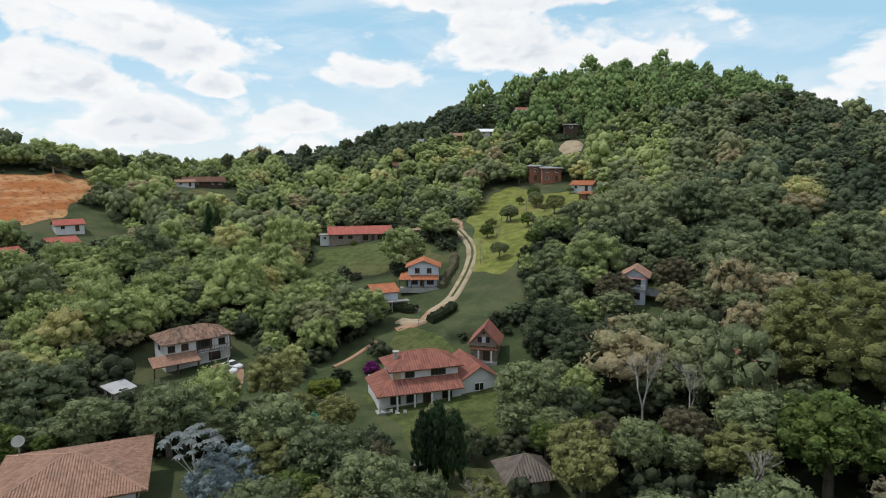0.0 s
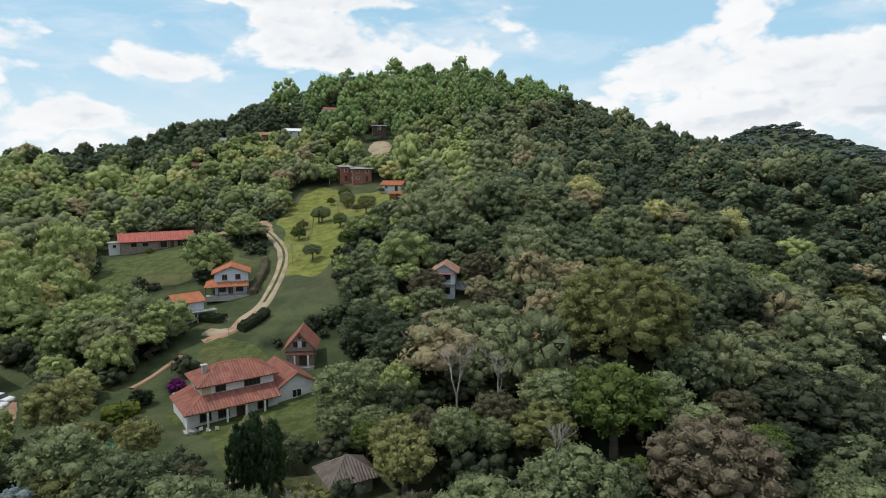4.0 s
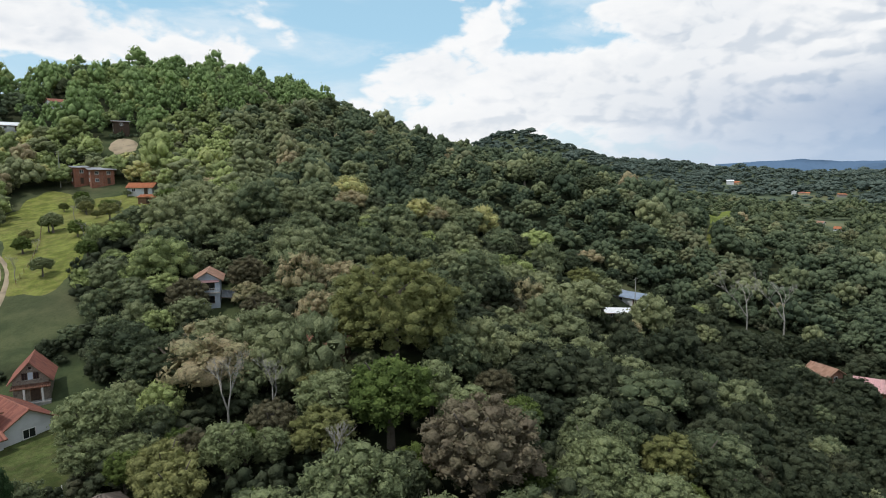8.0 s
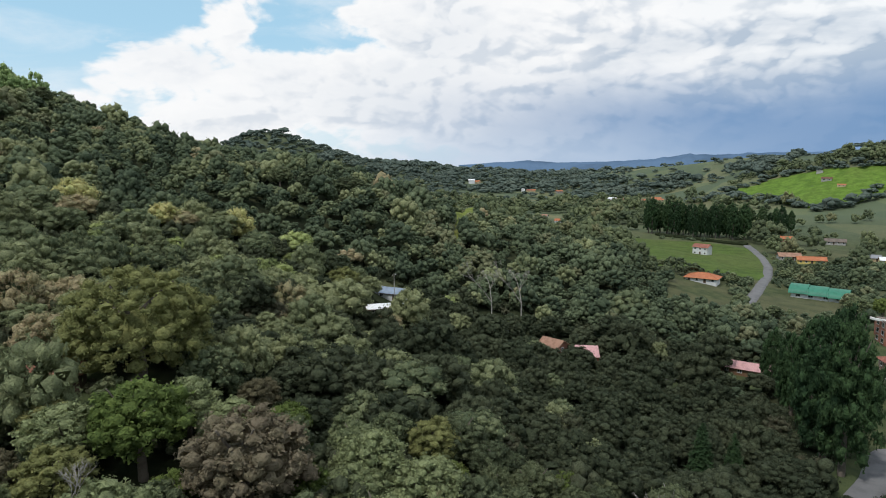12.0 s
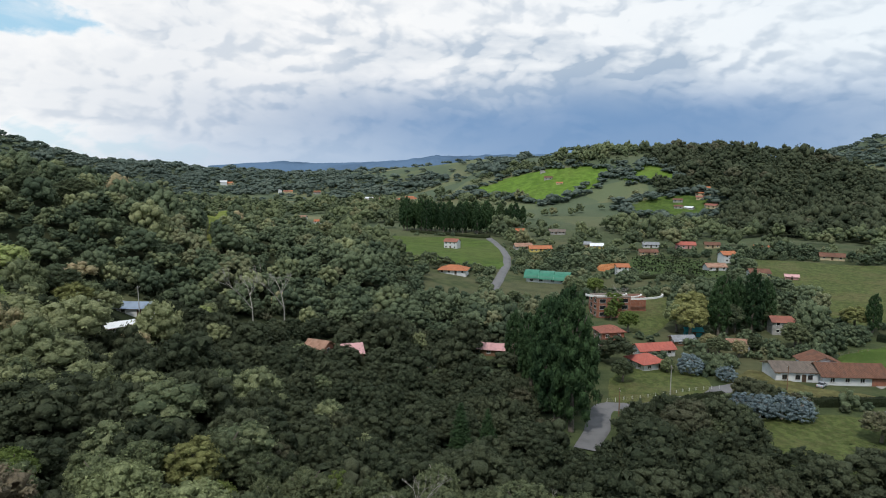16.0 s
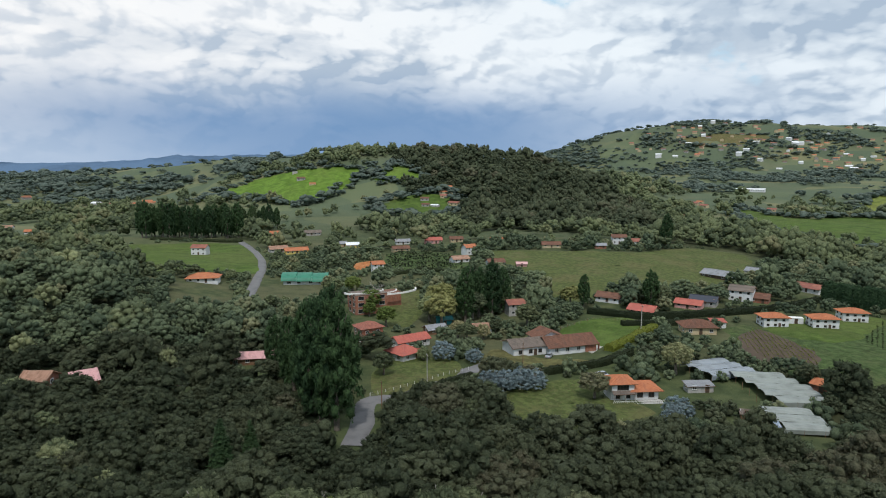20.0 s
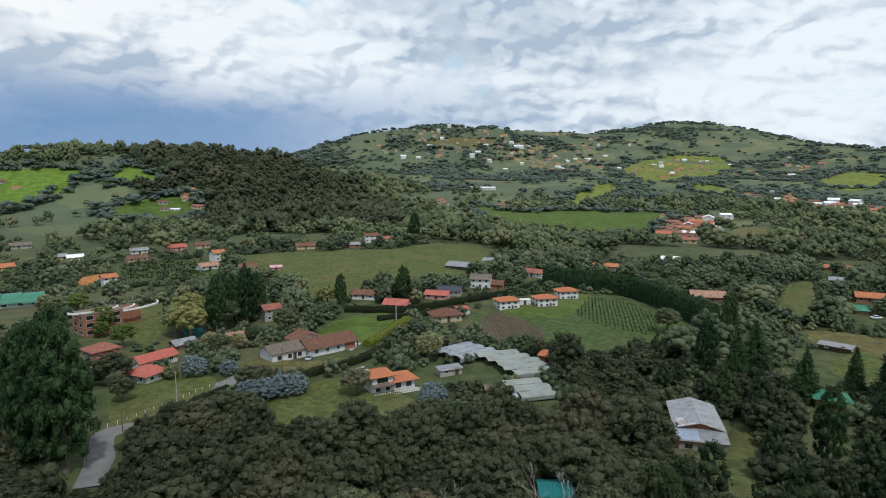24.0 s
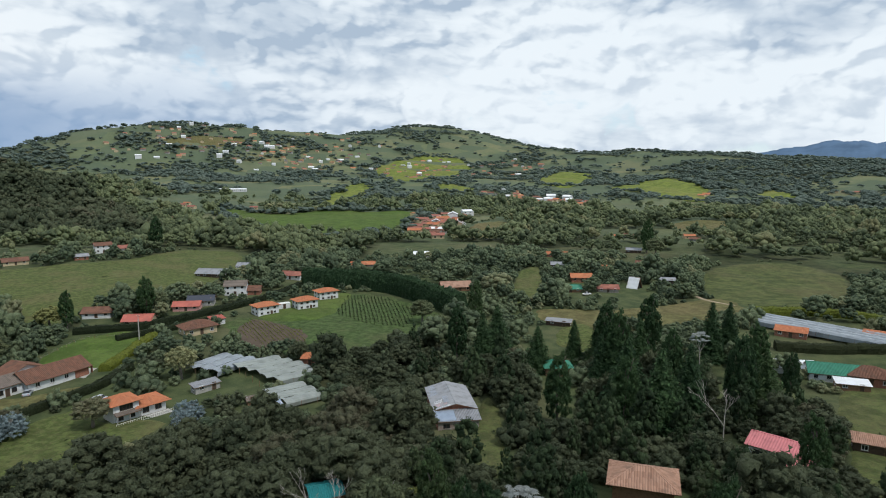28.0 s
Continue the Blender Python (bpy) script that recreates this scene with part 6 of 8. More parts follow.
sight_line(58.7, -166.5, 5, 34)
small_house("long low stable with a pale sheet roof", 76.7, -218.2, -173, 9, 2.5, 1.8, "shed", "tin", "timber", 0.5, 0.5, name="stable")
sight_line(75.5, -214.9, 10, 40)

# the white A-frame
root = thing("cabin", "white A-frame cabin with a dark glazed front", "cabin", 70.0, -309.1, -107)
for s in (-1, 1):
    roof_plane(root, (s * 2.6, -3, 0), (s * 2.6, 3, 0), (0, 3, 5.6), (0, -3, 5.6), "tin_white", 0)
bm = bmesh.new()
vs = [bm.verts.new(p) for p in ((-2.4, -2.4, -0.5), (2.4, -2.4, -0.5), (0, -2.4, 5.1), (-2.4, 2.4, -0.5), (2.4, 2.4, -0.5), (0, 2.4, 5.1))]
for f in ((0, 1, 2), (5, 4, 3), (0, 3, 4, 1)):
    bm.faces.new([vs[i] for i in f])
part("glazed_front", bm, "glass", root)
clear(*(70.0, -308.9), 8)
sight_line(69.2, -305.6, 6, 60)

# below the camera in the south
hx, hy = 20.2, -100.9
root = thing("house", "small house under a rough old terracotta tile hip roof", "house", hx, hy, 12)
rz0 = -16.2 - ground(hx, hy)
block(root, 0, 0, 0, 9.5, 7.0, rz0, "wood", "hip", "tile_old", 1.8, 1.0, foot=2)
for u in (-2.6, 2.6):
    window(root, (0, 0, 9.5, 7.0), "front", u, 0.9, 1.4, 1.2, "timber")
posts(root, (-5.4, -1.8, 1.8, 5.4), -4.2, -1.5, rz0 - 0.2, "wood", 0.09)
clear(hx, hy, 7.5)
sight_line(hx, hy, 6, 30)
px_, py_, pt = 0.0, -133.6, -194
root = thing("barn", "open barn with a pink sheet roof and a lean-to", "barn", px_, py_, pt)
block(root, -1.5, 0.8, 0, 9, 7, 3.6, "white", "gable", "pink_sheet", 1.3, 0.7, "x", wave=0.5, foot=1.5)
# the open bays are dark panes painted for the shade within
window(root, (-1.5, 0.8, 9, 7), "front", -2.0, 0.4, 3.4, 2.2, "timber", 0, "opening", sill=False)
window(root, (-1.5, 0.8, 9, 7), "front", 2.2, 0.4, 2.4, 2.2, "timber", 0, "opening", sill=False)
roof_plane(root, (1.6, -6.2, 2.3), (5.6, -6.2, 2.3), (5.6, -2.4, 3.4), (1.6, -2.4, 3.4), "pink_sheet", 0.5)
posts(root, (1.9, 5.3), -6.0, -1.5, 2.25, "wood", 0.09)
clear(px_, py_, 8)
sight_line(px_, py_, 7, 14)
greenhouse("long bluish film greenhouse on the valley floor", -9.9, -255.5, 250, 4, 3.6, 46, 2.2, "plastic_film", 0.7)
sight_line(-7.9, -246.2, 26, 34)
small_house("brick store with an orange tile roof before a greenhouse", 1.0, -248.3, -184, 10, 4, 2.2, "shed", "tile_orange", "brick", 1.0, 0.4, name="store")
small_house("brick store with a faded orange roof behind a hedge", -25.6, -255.1, 170, 9.5, 4, 2.1, "shed", "tile_orange", "brick", 1.0, 0.4, name="store")
root = small_house("farm building with white sheet roofs", -0.2, -208.7, 200, 10, 6.5, 2.3, "gable", "tin_white", "white", 1.2, 0.7)
small_house("farm hall with a wide green sheet roof", -10.3, -207.2, 191, 13, 7.5, 2.7, "gable", "tin_green", "white", 2.0, 0.6, name="barn")
small_house("farmhouse with a worn brown tile roof", -19.2, -208.0, 185, 10, 7.5, 2.8, "hip", "tile_brown", "brick", 2.2, 0.8)
small_house("low white-roofed lean-to beside a farmhouse", -14.7, -199.6, 190, 8, 4, 2.0, "shed", "tin_white", "wood", 0.5, 0.4, name="shed")
sight_line(-8.5, -191.9, 26, 22)
small_house("little open shelter with a tan sheet roof", -16.2, -152.5, 182, 8, 4, 2.4, "shed", "tile_old", "timber", 0.6, 0.4, name="shelter")
small_house("teal-roofed shed deep in the trees", 64.3, -72.2, -128, 5, 5, 2.4, "gable", "tin_teal", "wood", 0.8, 0.4, name="shed")
sight_line(63.0, -70.7, 4, 10)

# ---- villages far off ----
rsv = random.Random(5)


def far_house(label, tile_, wall_, w, d, h, floors=1):
    root = new("house")
    tagged(root, label, "house", "far village houses")
    block(root, 0, 0, 0, w, d, h * floors, wall_, "gable", tile_, d * 0.2, 0.5, "x", 0, 3, deck=False)
    for fl in range(floors):
        for u in (-w / 4, w / 4):
            box("window", root, "glass", u - 0.7, u + 0.7, -d / 2 - 0.06, -d / 2 + 0.05, 0.9 + h * fl, 2.1 + h * fl)
    return root


kinds = [far_house("far village house with a red tile roof", "tile_red", "cream", 10, 8, 3.0), far_house("far village house with an orange tile roof", "tile_orange", "cream", 12, 8, 3.0),
         far_house("far white two-storey village house", "tin_white", "white", 12, 9, 3.0, 2), far_house("far village house with a brown tile roof", "tile_brown", "grey_wall", 11, 8, 2.8), far_house("far shed with a pale sheet roof", "tin_white", "concrete", 14, 8, 2.6)]
used = set()


def hamlet(places, spread_x, spread_y, weights=(5, 4, 1, 4, 1), size=0.85):
    for (x, y), count in places:
        for _ in range(count):
            a, b = x + rsv.uniform(-1, 1) * spread_x, y + rsv.uniform(-1, 1) * spread_y
            k = rsv.choices(range(5), weights)[0]
            s = size * rsv.uniform(0.8, 1.25)
            az = math.degrees(math.atan2(a, b))
            m = pose(a, b, ground(a, b), 0, 0, -az + rsv.choice((0, 0, 90, 20, -30))) @ Matrix.Scale(s, 4)
            if math.hypot(a, b) > 1000:
                far_block(m, k)
            elif k in used:
                copy_thing(kinds[k], m)
            else:
                used.add(k)
                FARSET.append((kinds[k], m))
            clear(a, b, 9 * s)
            if math.hypot(a, b) > 450:
                sight_line(a, b, 8 * s, 22)


FARSET = []
DISTANT = bmesh.new()
DISTANT_PAINT = ["cream", "white", "grey_wall", "tile_red", "tile_orange", "tin_white", "tile_brown"]


def far_block(m, k):
    """A house of the distant hamlets: four walls with gables under a roof with eaves."""
    w, d, h = ((10, 8, 3.0), (12, 8, 3.0), (12, 9, 6.0), (11, 8, 2.8), (14, 8, 2.6))[k]
    wall, tile = ((0, 3), (0, 4), (1, 5), (2, 6), (1, 5))[k]
    x, y, e, top = w / 2, d / 2, 0.5, h + d * 0.22
    v = [DISTANT.verts.new(m @ Vector(p)) for p in ((-x, -y, -3), (x, -y, -3), (x, y, -3), (-x, y, -3), (-x, -y, h), (x, -y, h), (x, y, h), (-x, y, h), (-x, 0, top - 0.1), (x, 0, top - 0.1))]
    for f in ((0, 1, 5, 4), (1, 2, 6, 9, 5), (2, 3, 7, 6), (3, 0, 4, 8, 7)):
        DISTANT.faces.new([v[i] for i in f]).material_index = wall
    for side in (-1, 1):
        r = [DISTANT.verts.new(m @ Vector(p)) for p in ((-x - e, side * (y + e), h - 0.3), (x + e, side * (y + e), h - 0.3), (x + e, 0, top), (-x - e, 0, top))]
        DISTANT.faces.new(r if side < 0 else r[::-1]).material_index = tile


hamlet([((315.8, -506.9), 5), ((344.7, -585.3), 6), ((320.8, -572.0), 6), ((307.4, -570.0), 5), ((267.2, -446.2), 2), ((393.3, -642.2), 3)], 14, 20)
sight_line(253.2, -427.2, 50, 90)
hamlet([((428.8, -956.0), 7), ((383.4, -944.0), 8), ((340.4, -932.1), 8), ((278.0, -828.9), 6), ((478.4, -1016.8), 5)], 28, 34)
hamlet([((1150.8, -1329.8), 6), ((1194.7, -1261.4), 6), ((1213.3, -1327.8), 6), ((1035.3, -1461.8), 8), ((843.3, -1383.0), 8), ((1027.5, -1591.0), 6), ((921.6, -1660.8), 6), ((777.7, -1730.2), 8), ((689.9, -1782.7), 8), ((748.2, -1552.2), 5)], 60, 70, size=1.0)
hamlet([((1505.0, -1084.1), 11), ((1447.1, -1164.3), 12), ((1418.0, -1272.5), 12), ((1364.8, -1364.5), 14), ((1313.8, -1463.0), 14), ((1350.1, -1615.1), 14), ((1533.9, -1234.5), 12), ((1493.8, -997.7), 10), ((1332.5, -1239.7), 12), ((1264.0, -1334.1), 10)], 130, 130, size=1.0)
hamlet([((1083.9, 538.2), 3), ((1057.1, 436.9), 4), ((902.3, 214.4), 7), ((922.4, 185.2), 5), ((1059.6, 349.4), 2), ((748.4, -195.5), 1), ((719.1, -169.0), 2), ((877.1, -31.9), 2), ((926.4, -21.0), 1)], 22, 22)
hamlet([((679.5, -516.3), 4), ((604.6, -583.6), 2), ((563.8, -444.5), 2), ((160.7, -1193.9), 3), ((-68.6, -1375.5), 5), ((129.8, -502.0), 3), ((88.2, -539.4), 2), ((743.0, -196.1), 3), ((705.7, -190.9), 4)], 18, 18)
# a terraced village on a spur, and hamlets on the sunny slope behind it
hamlet([((310.5, -476.3), 2), ((328.1, -513.5), 2), ((335.9, -536.5), 2), ((357.9, -568.2), 2), ((337.4, -559.1), 2), ((357.4, -594.8), 2), ((339.0, -588.2), 2), ((362.8, -640.4), 2), ((337.8, -617.0), 2), ((344.3, -654.1), 2), ((316.1, -534.9), 2), ((289.8, -486.3), 2), ((408.6, -675.9), 2)], 6, 9, (6, 4, 1, 2, 1), 0.95)
hamlet([((1024.1, -1462.0), 3), ((1041.0, -1559.8), 3), ((1050.5, -1637.4), 3), ((1052.1, -1724.3), 3), ((1024.0, -1766.6), 3), ((933.3, -1679.3), 3), ((957.5, -1601.4), 3), ((878.7, -1396.7), 3), ((889.8, -1332.8), 3), ((854.3, -1815.5), 3), ((758.5, -1773.9), 3), ((831.4, -1874.4), 3)], 30, 40, (4, 6, 1, 3, 1), 0.95)
hamlet([((428.6, -968.1), 3), ((400.4, -961.9), 3), ((373.8, -957.7), 3), ((350.4, -960.0), 3), ((321.3, -931.0), 3), ((294.8, -905.5), 3)], 22, 26, (4, 4, 2, 3, 2), 0.95)
for ob, m in FARSET:
    ob.matrix_world = m
hamlets = bpy.data.meshes.new("distant_houses")
DISTANT.to_mesh(hamlets)
DISTANT.free()
for paint in DISTANT_PAINT:
    hamlets.materials.append(M[paint])
tagged(new("distant_houses", hamlets), "small pale and red-roofed houses scattered over distant hills", "houses", kind="stuff")
root = small_house("long white greenhouse roof on a green slope", 809.1, -706.4, -141, 46, 12, 3, "gable", "tin_white", "white", 1.5, 0.4, far=True, name="shed")

# ---- cars, hedges, fences, poles ----
def car(label, x, y, turn, paint):
    """A saloon car: body with bonnet and boot, glazed cabin, four wheels, lamps."""
    root = thing("car", label, "car", x, y, turn, group="parked cars")
    prof = [(-2.1, 0.35), (-2.15, 0.62), (-1.95, 0.86), (-0.95, 0.95), (1.25, 0.98), (2.0, 0.92), (2.1, 0.6), (2.05, 0.35)]
    cab = [(-0.95, 0.95), (-0.35, 1.42), (0.75, 1.45), (1.4, 0.98)]
    for name, pr, half, top, mt in (("body", prof, 0.86, 0.84, paint), ("cabin", cab, 0.80, 0.62, "glass")):
        bm = bmesh.new()
        rows = []
        for s in (-1, 1):
            rows.append([bm.verts.new((p[0], s * (half if p[1] < 1.1 else top), p[1])) for p in pr])
        k = len(pr)
        for i in range(k):
            bm.faces.new((rows[0][i], rows[0][(i + 1) % k], rows[1][(i + 1) % k], rows[1][i]))
        bm.faces.new(rows[0][::-1])
        bm.faces.new(rows[1])
        bmesh.ops.recalc_face_normals(bm, faces=bm.faces[:])
        bmesh.ops.bevel(bm, geom=bm.edges[:], offset=0.05, segments=2, affect="EDGES")
        part(name, bm, mt, root)
    box("roof", root, paint, -0.3, 0.72, -0.6, 0.6, 1.43, 1.475, bevel=0.01)
    for px in (-1.3, 1.3):
        for s in (-1, 1):
            bm = bmesh.new()
            add_limb(bm, (px, s * 0.66, 0.31), (px, s * 0.88, 0.31), 0.31, 0.31, 14)
            wheel = part("wheel", bm, "rubber", root)
            bm = bmesh.new()
            add_limb(bm, (px, s * 0.86, 0.31), (px, s * 0.895, 0.31), 0.18, 0.16, 10)
            part("rim", bm, "chrome", wheel)
    for s in (-0.6, 0.6):
        box("headlight", root, "chrome", -2.17, -2.08, s - 0.17, s + 0.17, 0.62, 0.76)
        box("tail_light", root, "tile_bright", 2.03, 2.12, s - 0.17, s + 0.17, 0.64, 0.8)
    clear(x, y, 3.5)
    sight_line(x, y, 3, 10)
    return root


car("white saloon car parked on red dirt", -39.5, 108.7, 165, "car_white")
car("white car parked behind another by a house", -39.1, 111.1, 150, "car_white")
car("silver car parked before a long farmhouse", 177.6, -82.6, 140, "car_silver")
car("dark car parked by a white farmhouse wall", 192.1, -74.8, 150, "car_dark")
car("silver car parked beside an orange-roofed house", 156.6, -89.7, 200, "car_silver")
car("white car on a farm track", 84.7, -278.7, 60, "car_white")
car("silver car half hidden in the woods", 175.0, 25.9, 150, "car_silver")


def hedge(label, line, width, tall, mat="hedge", leaf=0.45, per=9.0, name="hedge"):
    """A clipped or wild hedge along a line: a lumpy core set all over with leaf sprays."""
    pts = np.array(line, float)
    root = thing(name, label, "hedge", *pts[0], 0)
    d = np.hypot(*np.diff(pts, axis=0).T)
    total = d.sum()
    k = max(4, int(total / 1.2))
    t = np.linspace(0, total, k)
    cum = np.concatenate([[0], np.cumsum(d)])
    cxs, cys = np.interp(t, cum, pts[:, 0]), np.interp(t, cum, pts[:, 1])
    tang = np.stack([np.gradient(cxs), np.gradient(cys)], -1)
    tang /= np.hypot(*tang.T)[:, None]
    nrm = np.stack([-tang[:, 1], tang[:, 0]], -1)
    rs_ = np.random.RandomState(int(total * 10) % 999)
    prof = np.array([(-0.5, -0.1), (-0.52, 0.55), (-0.36, 0.93), (0, 1.0), (0.36, 0.93), (0.52, 0.55), (0.5, -0.1)])
    jit = rs_.uniform(0.86, 1.08, (k, len(prof)))
    X = cxs[:, None] + nrm[:, :1] * prof[:, 0] * width * jit
    Y = cys[:, None] + nrm[:, 1:] * prof[:, 0] * width * jit
    Z = ground(cxs, cys)[:, None] + prof[:, 1] * tall * jit
    core = np.stack([X, Y, Z], -1)
    n_ = int(total * per * (1 + tall / 3))
    i, j = rs_.randint(0, k - 1, n_), rs_.randint(0, len(prof) - 1, n_)
    f, g = rs_.rand(n_, 1), rs_.rand(n_, 1)
    c = (core[i, j] * (1 - f) + core[i + 1, j] * f) * (1 - g) + (core[i, j + 1] * (1 - f) + core[i + 1, j + 1] * f) * g
    mid = np.stack([cxs[i], cys[i], ground(cxs[i], cys[i]) + tall * 0.4], -1)
    out = c - mid
    out /= np.linalg.norm(out, axis=1)[:, None] + 1e-6
    lv, lf = leaf_quads(rs_, c + out * 0.1, out, leaf, 0.5)
    g4 = grid_faces(k, len(prof))
    f3 = np.concatenate([g4[:, [0, 1, 2]], g4[:, [0, 2, 3]]])
    caps = np.array([[e * len(prof) + a_ for a_ in (0, b_, b_ + 1)] for e in (0, k - 1) for b_ in range(1, len(prof) - 1)])
    f3 = np.concatenate([f3, caps])
    v = np.concatenate([core.reshape(-1, 3), lv]) - np.array(root.location)
    mesh_object("foliage", v, np.concatenate([f3, lf + k * len(prof)]), M[mat], root)
    TRACKS.append((np.stack([cxs, cys], -1), width * 0.5))
    return root


hedge("very tall dark cypress hedge curving over the fields", [(221.5, -238.3), (206.8, -240.4), (189.2, -246.0), (171.8, -245.6), (147.5, -232.2), (128.0, -220.2), (115.0, -212.4)], 6, 9.5, "needle", 0.9, 14)
hedge("dark clipped hedge along an asphalt lane", [(150.4, -27.4), (154.6, -35.4), (160.4, -44.1), (165.2, -53.0)], 2.2, 2.0)
hedge("dark clipped hedge beside a farmhouse yard", [(162.6, -73.3), (164.1, -84.5), (165.4, -95.7), (171.6, -108.4)], 2.5, 2.2)
hedge("long reddish hedge between farms", [(226.5, -122.2), (212.7, -137.8), (208.4, -151.8), (205.2, -170.8), (207.7, -197.0), (220.2, -233.4)], 3, 2.6, "hedge")
hedge("second long hedge between farms", [(204.7, -124.8), (199.8, -145.5), (196.3, -163.4)], 2.5, 2.2, "hedge")
hedge("yellow-green hedge along a paddock", [(177.8, -104.1), (184.9, -114.8), (192.3, -126.1), (196.7, -134.1)], 3.5, 2.2, "hedge_yellow")
hedge("trimmed hedge in a house garden", [(-22.3, 98.9), (-19.6, 99.2), (-17.3, 99.8)], 3, 1.5, "hedge_yellow")
hedge("clipped hedge beside a dirt drive", [(-2.8, 125.9), (0.8, 128.7), (2.0, 130.3)], 2.6, 1.8)
hedge("clipped hedge below a pale house", [(-10.6, 136.0), (-6.0, 132.9)], 2.4, 1.5)
hedge("reddish hedge along a dirt track", [(3.1, 161.7), (2.6, 153.9), (0.8, 147.8), (-0.5, 142.8)], 1.8, 1.5, "leaf_brown")
hedge("flowering hedge beside a lawn", [(-17.6, 203.8), (-11.6, 197.2), (-6.2, 197.6)], 2.5, 1.6)
hedge("low hedge round a white field house", [(542.4, 99.4), (534.6, 58.5), (526.0, 28.5)], 3, 2.4)
hedge("hedge beside a low salmon-roofed house", [(347.1, 33.3), (345.9, 18.8)], 3, 2.4)
hedge("yellow-green hedge behind a long greenhouse", [(15.4, -276.5), (-2.5, -288.4), (-18.2, -290.0), (-30.1, -283.3)], 5, 3.0, "hedge_yellow")
hedge("dark hedge before a long greenhouse", [(5.2, -227.8), (-9.3, -232.6), (-26.4, -241.8)], 4, 3.0)
hedge("hedge between crop terraces", [(336.6, -59.2), (341.3, -81.7), (319.8, -97.0)], 3, 2)


def fence(label, line, step, tall, mat):
    pts = np.array(line, float)
    root = thing("fence", label, "fence", *pts[0], 0)
    d = np.hypot(*np.diff(pts, axis=0).T)
    cum = np.concatenate([[0], np.cumsum(d)])
    t = np.arange(0, cum[-1], step)
    xs, ys = np.interp(t, cum, pts[:, 0]), np.interp(t, cum, pts[:, 1])
    zs = ground(xs, ys)
    o = root.location
    for a, b, c in zip(xs, ys, zs):
        rod("post", root, mat, (a - o.x, b - o.y, c - o.z - 0.4), (a - o.x, b - o.y, c - o.z + tall), 0.07, 0.06, 5)
    for q in (0.45, 0.9):
        bm = bmesh.new()
        for i in range(len(xs) - 1):
            add_limb(bm, (xs[i] - o.x, ys[i] - o.y, zs[i] - o.z + tall * q), (xs[i + 1] - o.x, ys[i + 1] - o.y, zs[i + 1] - o.z + tall * q), 0.012, 0.012, 3)
        part("wire", bm, "concrete", root)


fence("white post and wire fence along a lawn", [(156.1, -21.8), (159.0, -28.9), (162.9, -37.2), (169.3, -46.4), (172.6, -55.3)], 2.4, 1.2, "frame_white")
fence("wooden post fence across a sunny slope", [(9.3, 152.6), (12.9, 162.9), (16.7, 180.5), (20.4, 211.1)], 3.0, 1.2, "wood")
fence("white fence posts below a garden", [(4.0, 76.8), (7.0, 75.7), (8.7, 74.6)], 1.6, 1.3, "frame_white")
fence("post and wire fence round a paddock", [(208.1, -101.3), (216.5, -119.9), (207.4, -133.7)], 4.0, 1.2, "wood")


def pole(label, x, y, tall, arms=1, mat="concrete"):
    root = thing("utility_pole", label, "utility pole", x, y, 0, group="utility poles")
    rod("shaft", root, mat, (0, 0, -0.8), (0, 0, tall), 0.15, 0.09, 8)
    for i in range(arms):
        box("crossarm", root, "timber", -0.9, 0.9, -0.06, 0.06, tall - 0.6 - 0.7 * i, tall - 0.48 - 0.7 * i)
        for px in (-0.8, 0.8):
            rod("insulator", root, "frame_white", (px, 0, tall - 0.48 - 0.7 * i), (px, 0, tall - 0.3 - 0.7 * i), 0.05)


pole("tall grey utility pole on a grassy knoll", 31.6, 258.7, 13, 2, "concrete")
pole("utility pole beside an old white house", -38.7, 108.1, 8.0)
pole("utility pole among trees", -118.4, 173.2, 9)
pole("utility pole in the woods by a shed", 150.8, 101.8, 11)
pole("utility pole on a fenced lawn", 163.1, -38.9, 8.5)
pole("wooden pole beside the lane", 147.6, -23.5, 7, 1, "wood")
pole("thin pole on a farmhouse yard", 172.7, -71.6, 7, 1, "wood")
pole("thin pole at the edge of a paddock", 192.4, -125.3, 9, 0)
pole("utility pole beyond a paddock", 199.2, -129.9, 9, 1)
pole("grey pole beside a clearing", 95.9, -272.7, 8, 1)

# ---- where woods grow ----
GROVES = []      # (x, y, radius) dense trees in the valley


def grove(x, y, r):
    GROVES.append((x, y, r))


def inside(poly, x, y):
    px, py = poly[:, 0], poly[:, 1]
    qx, qy = np.roll(px, -1), np.roll(py, -1)
    hit = np.zeros(len(x), bool)
    for a, b, c, d in zip(px, py, qx, qy):
        if b != d:
            hit ^= ((b > y) != (d > y)) & (x < (c - a) * (y - b) / (d - b) + a)
    return hit


def fbm(x, y, s):
    return np.array([noise.fractal(Vector((a / s, b / s, 3.3)), 1.0, 2.0, 3) for a, b in zip(x, y)])


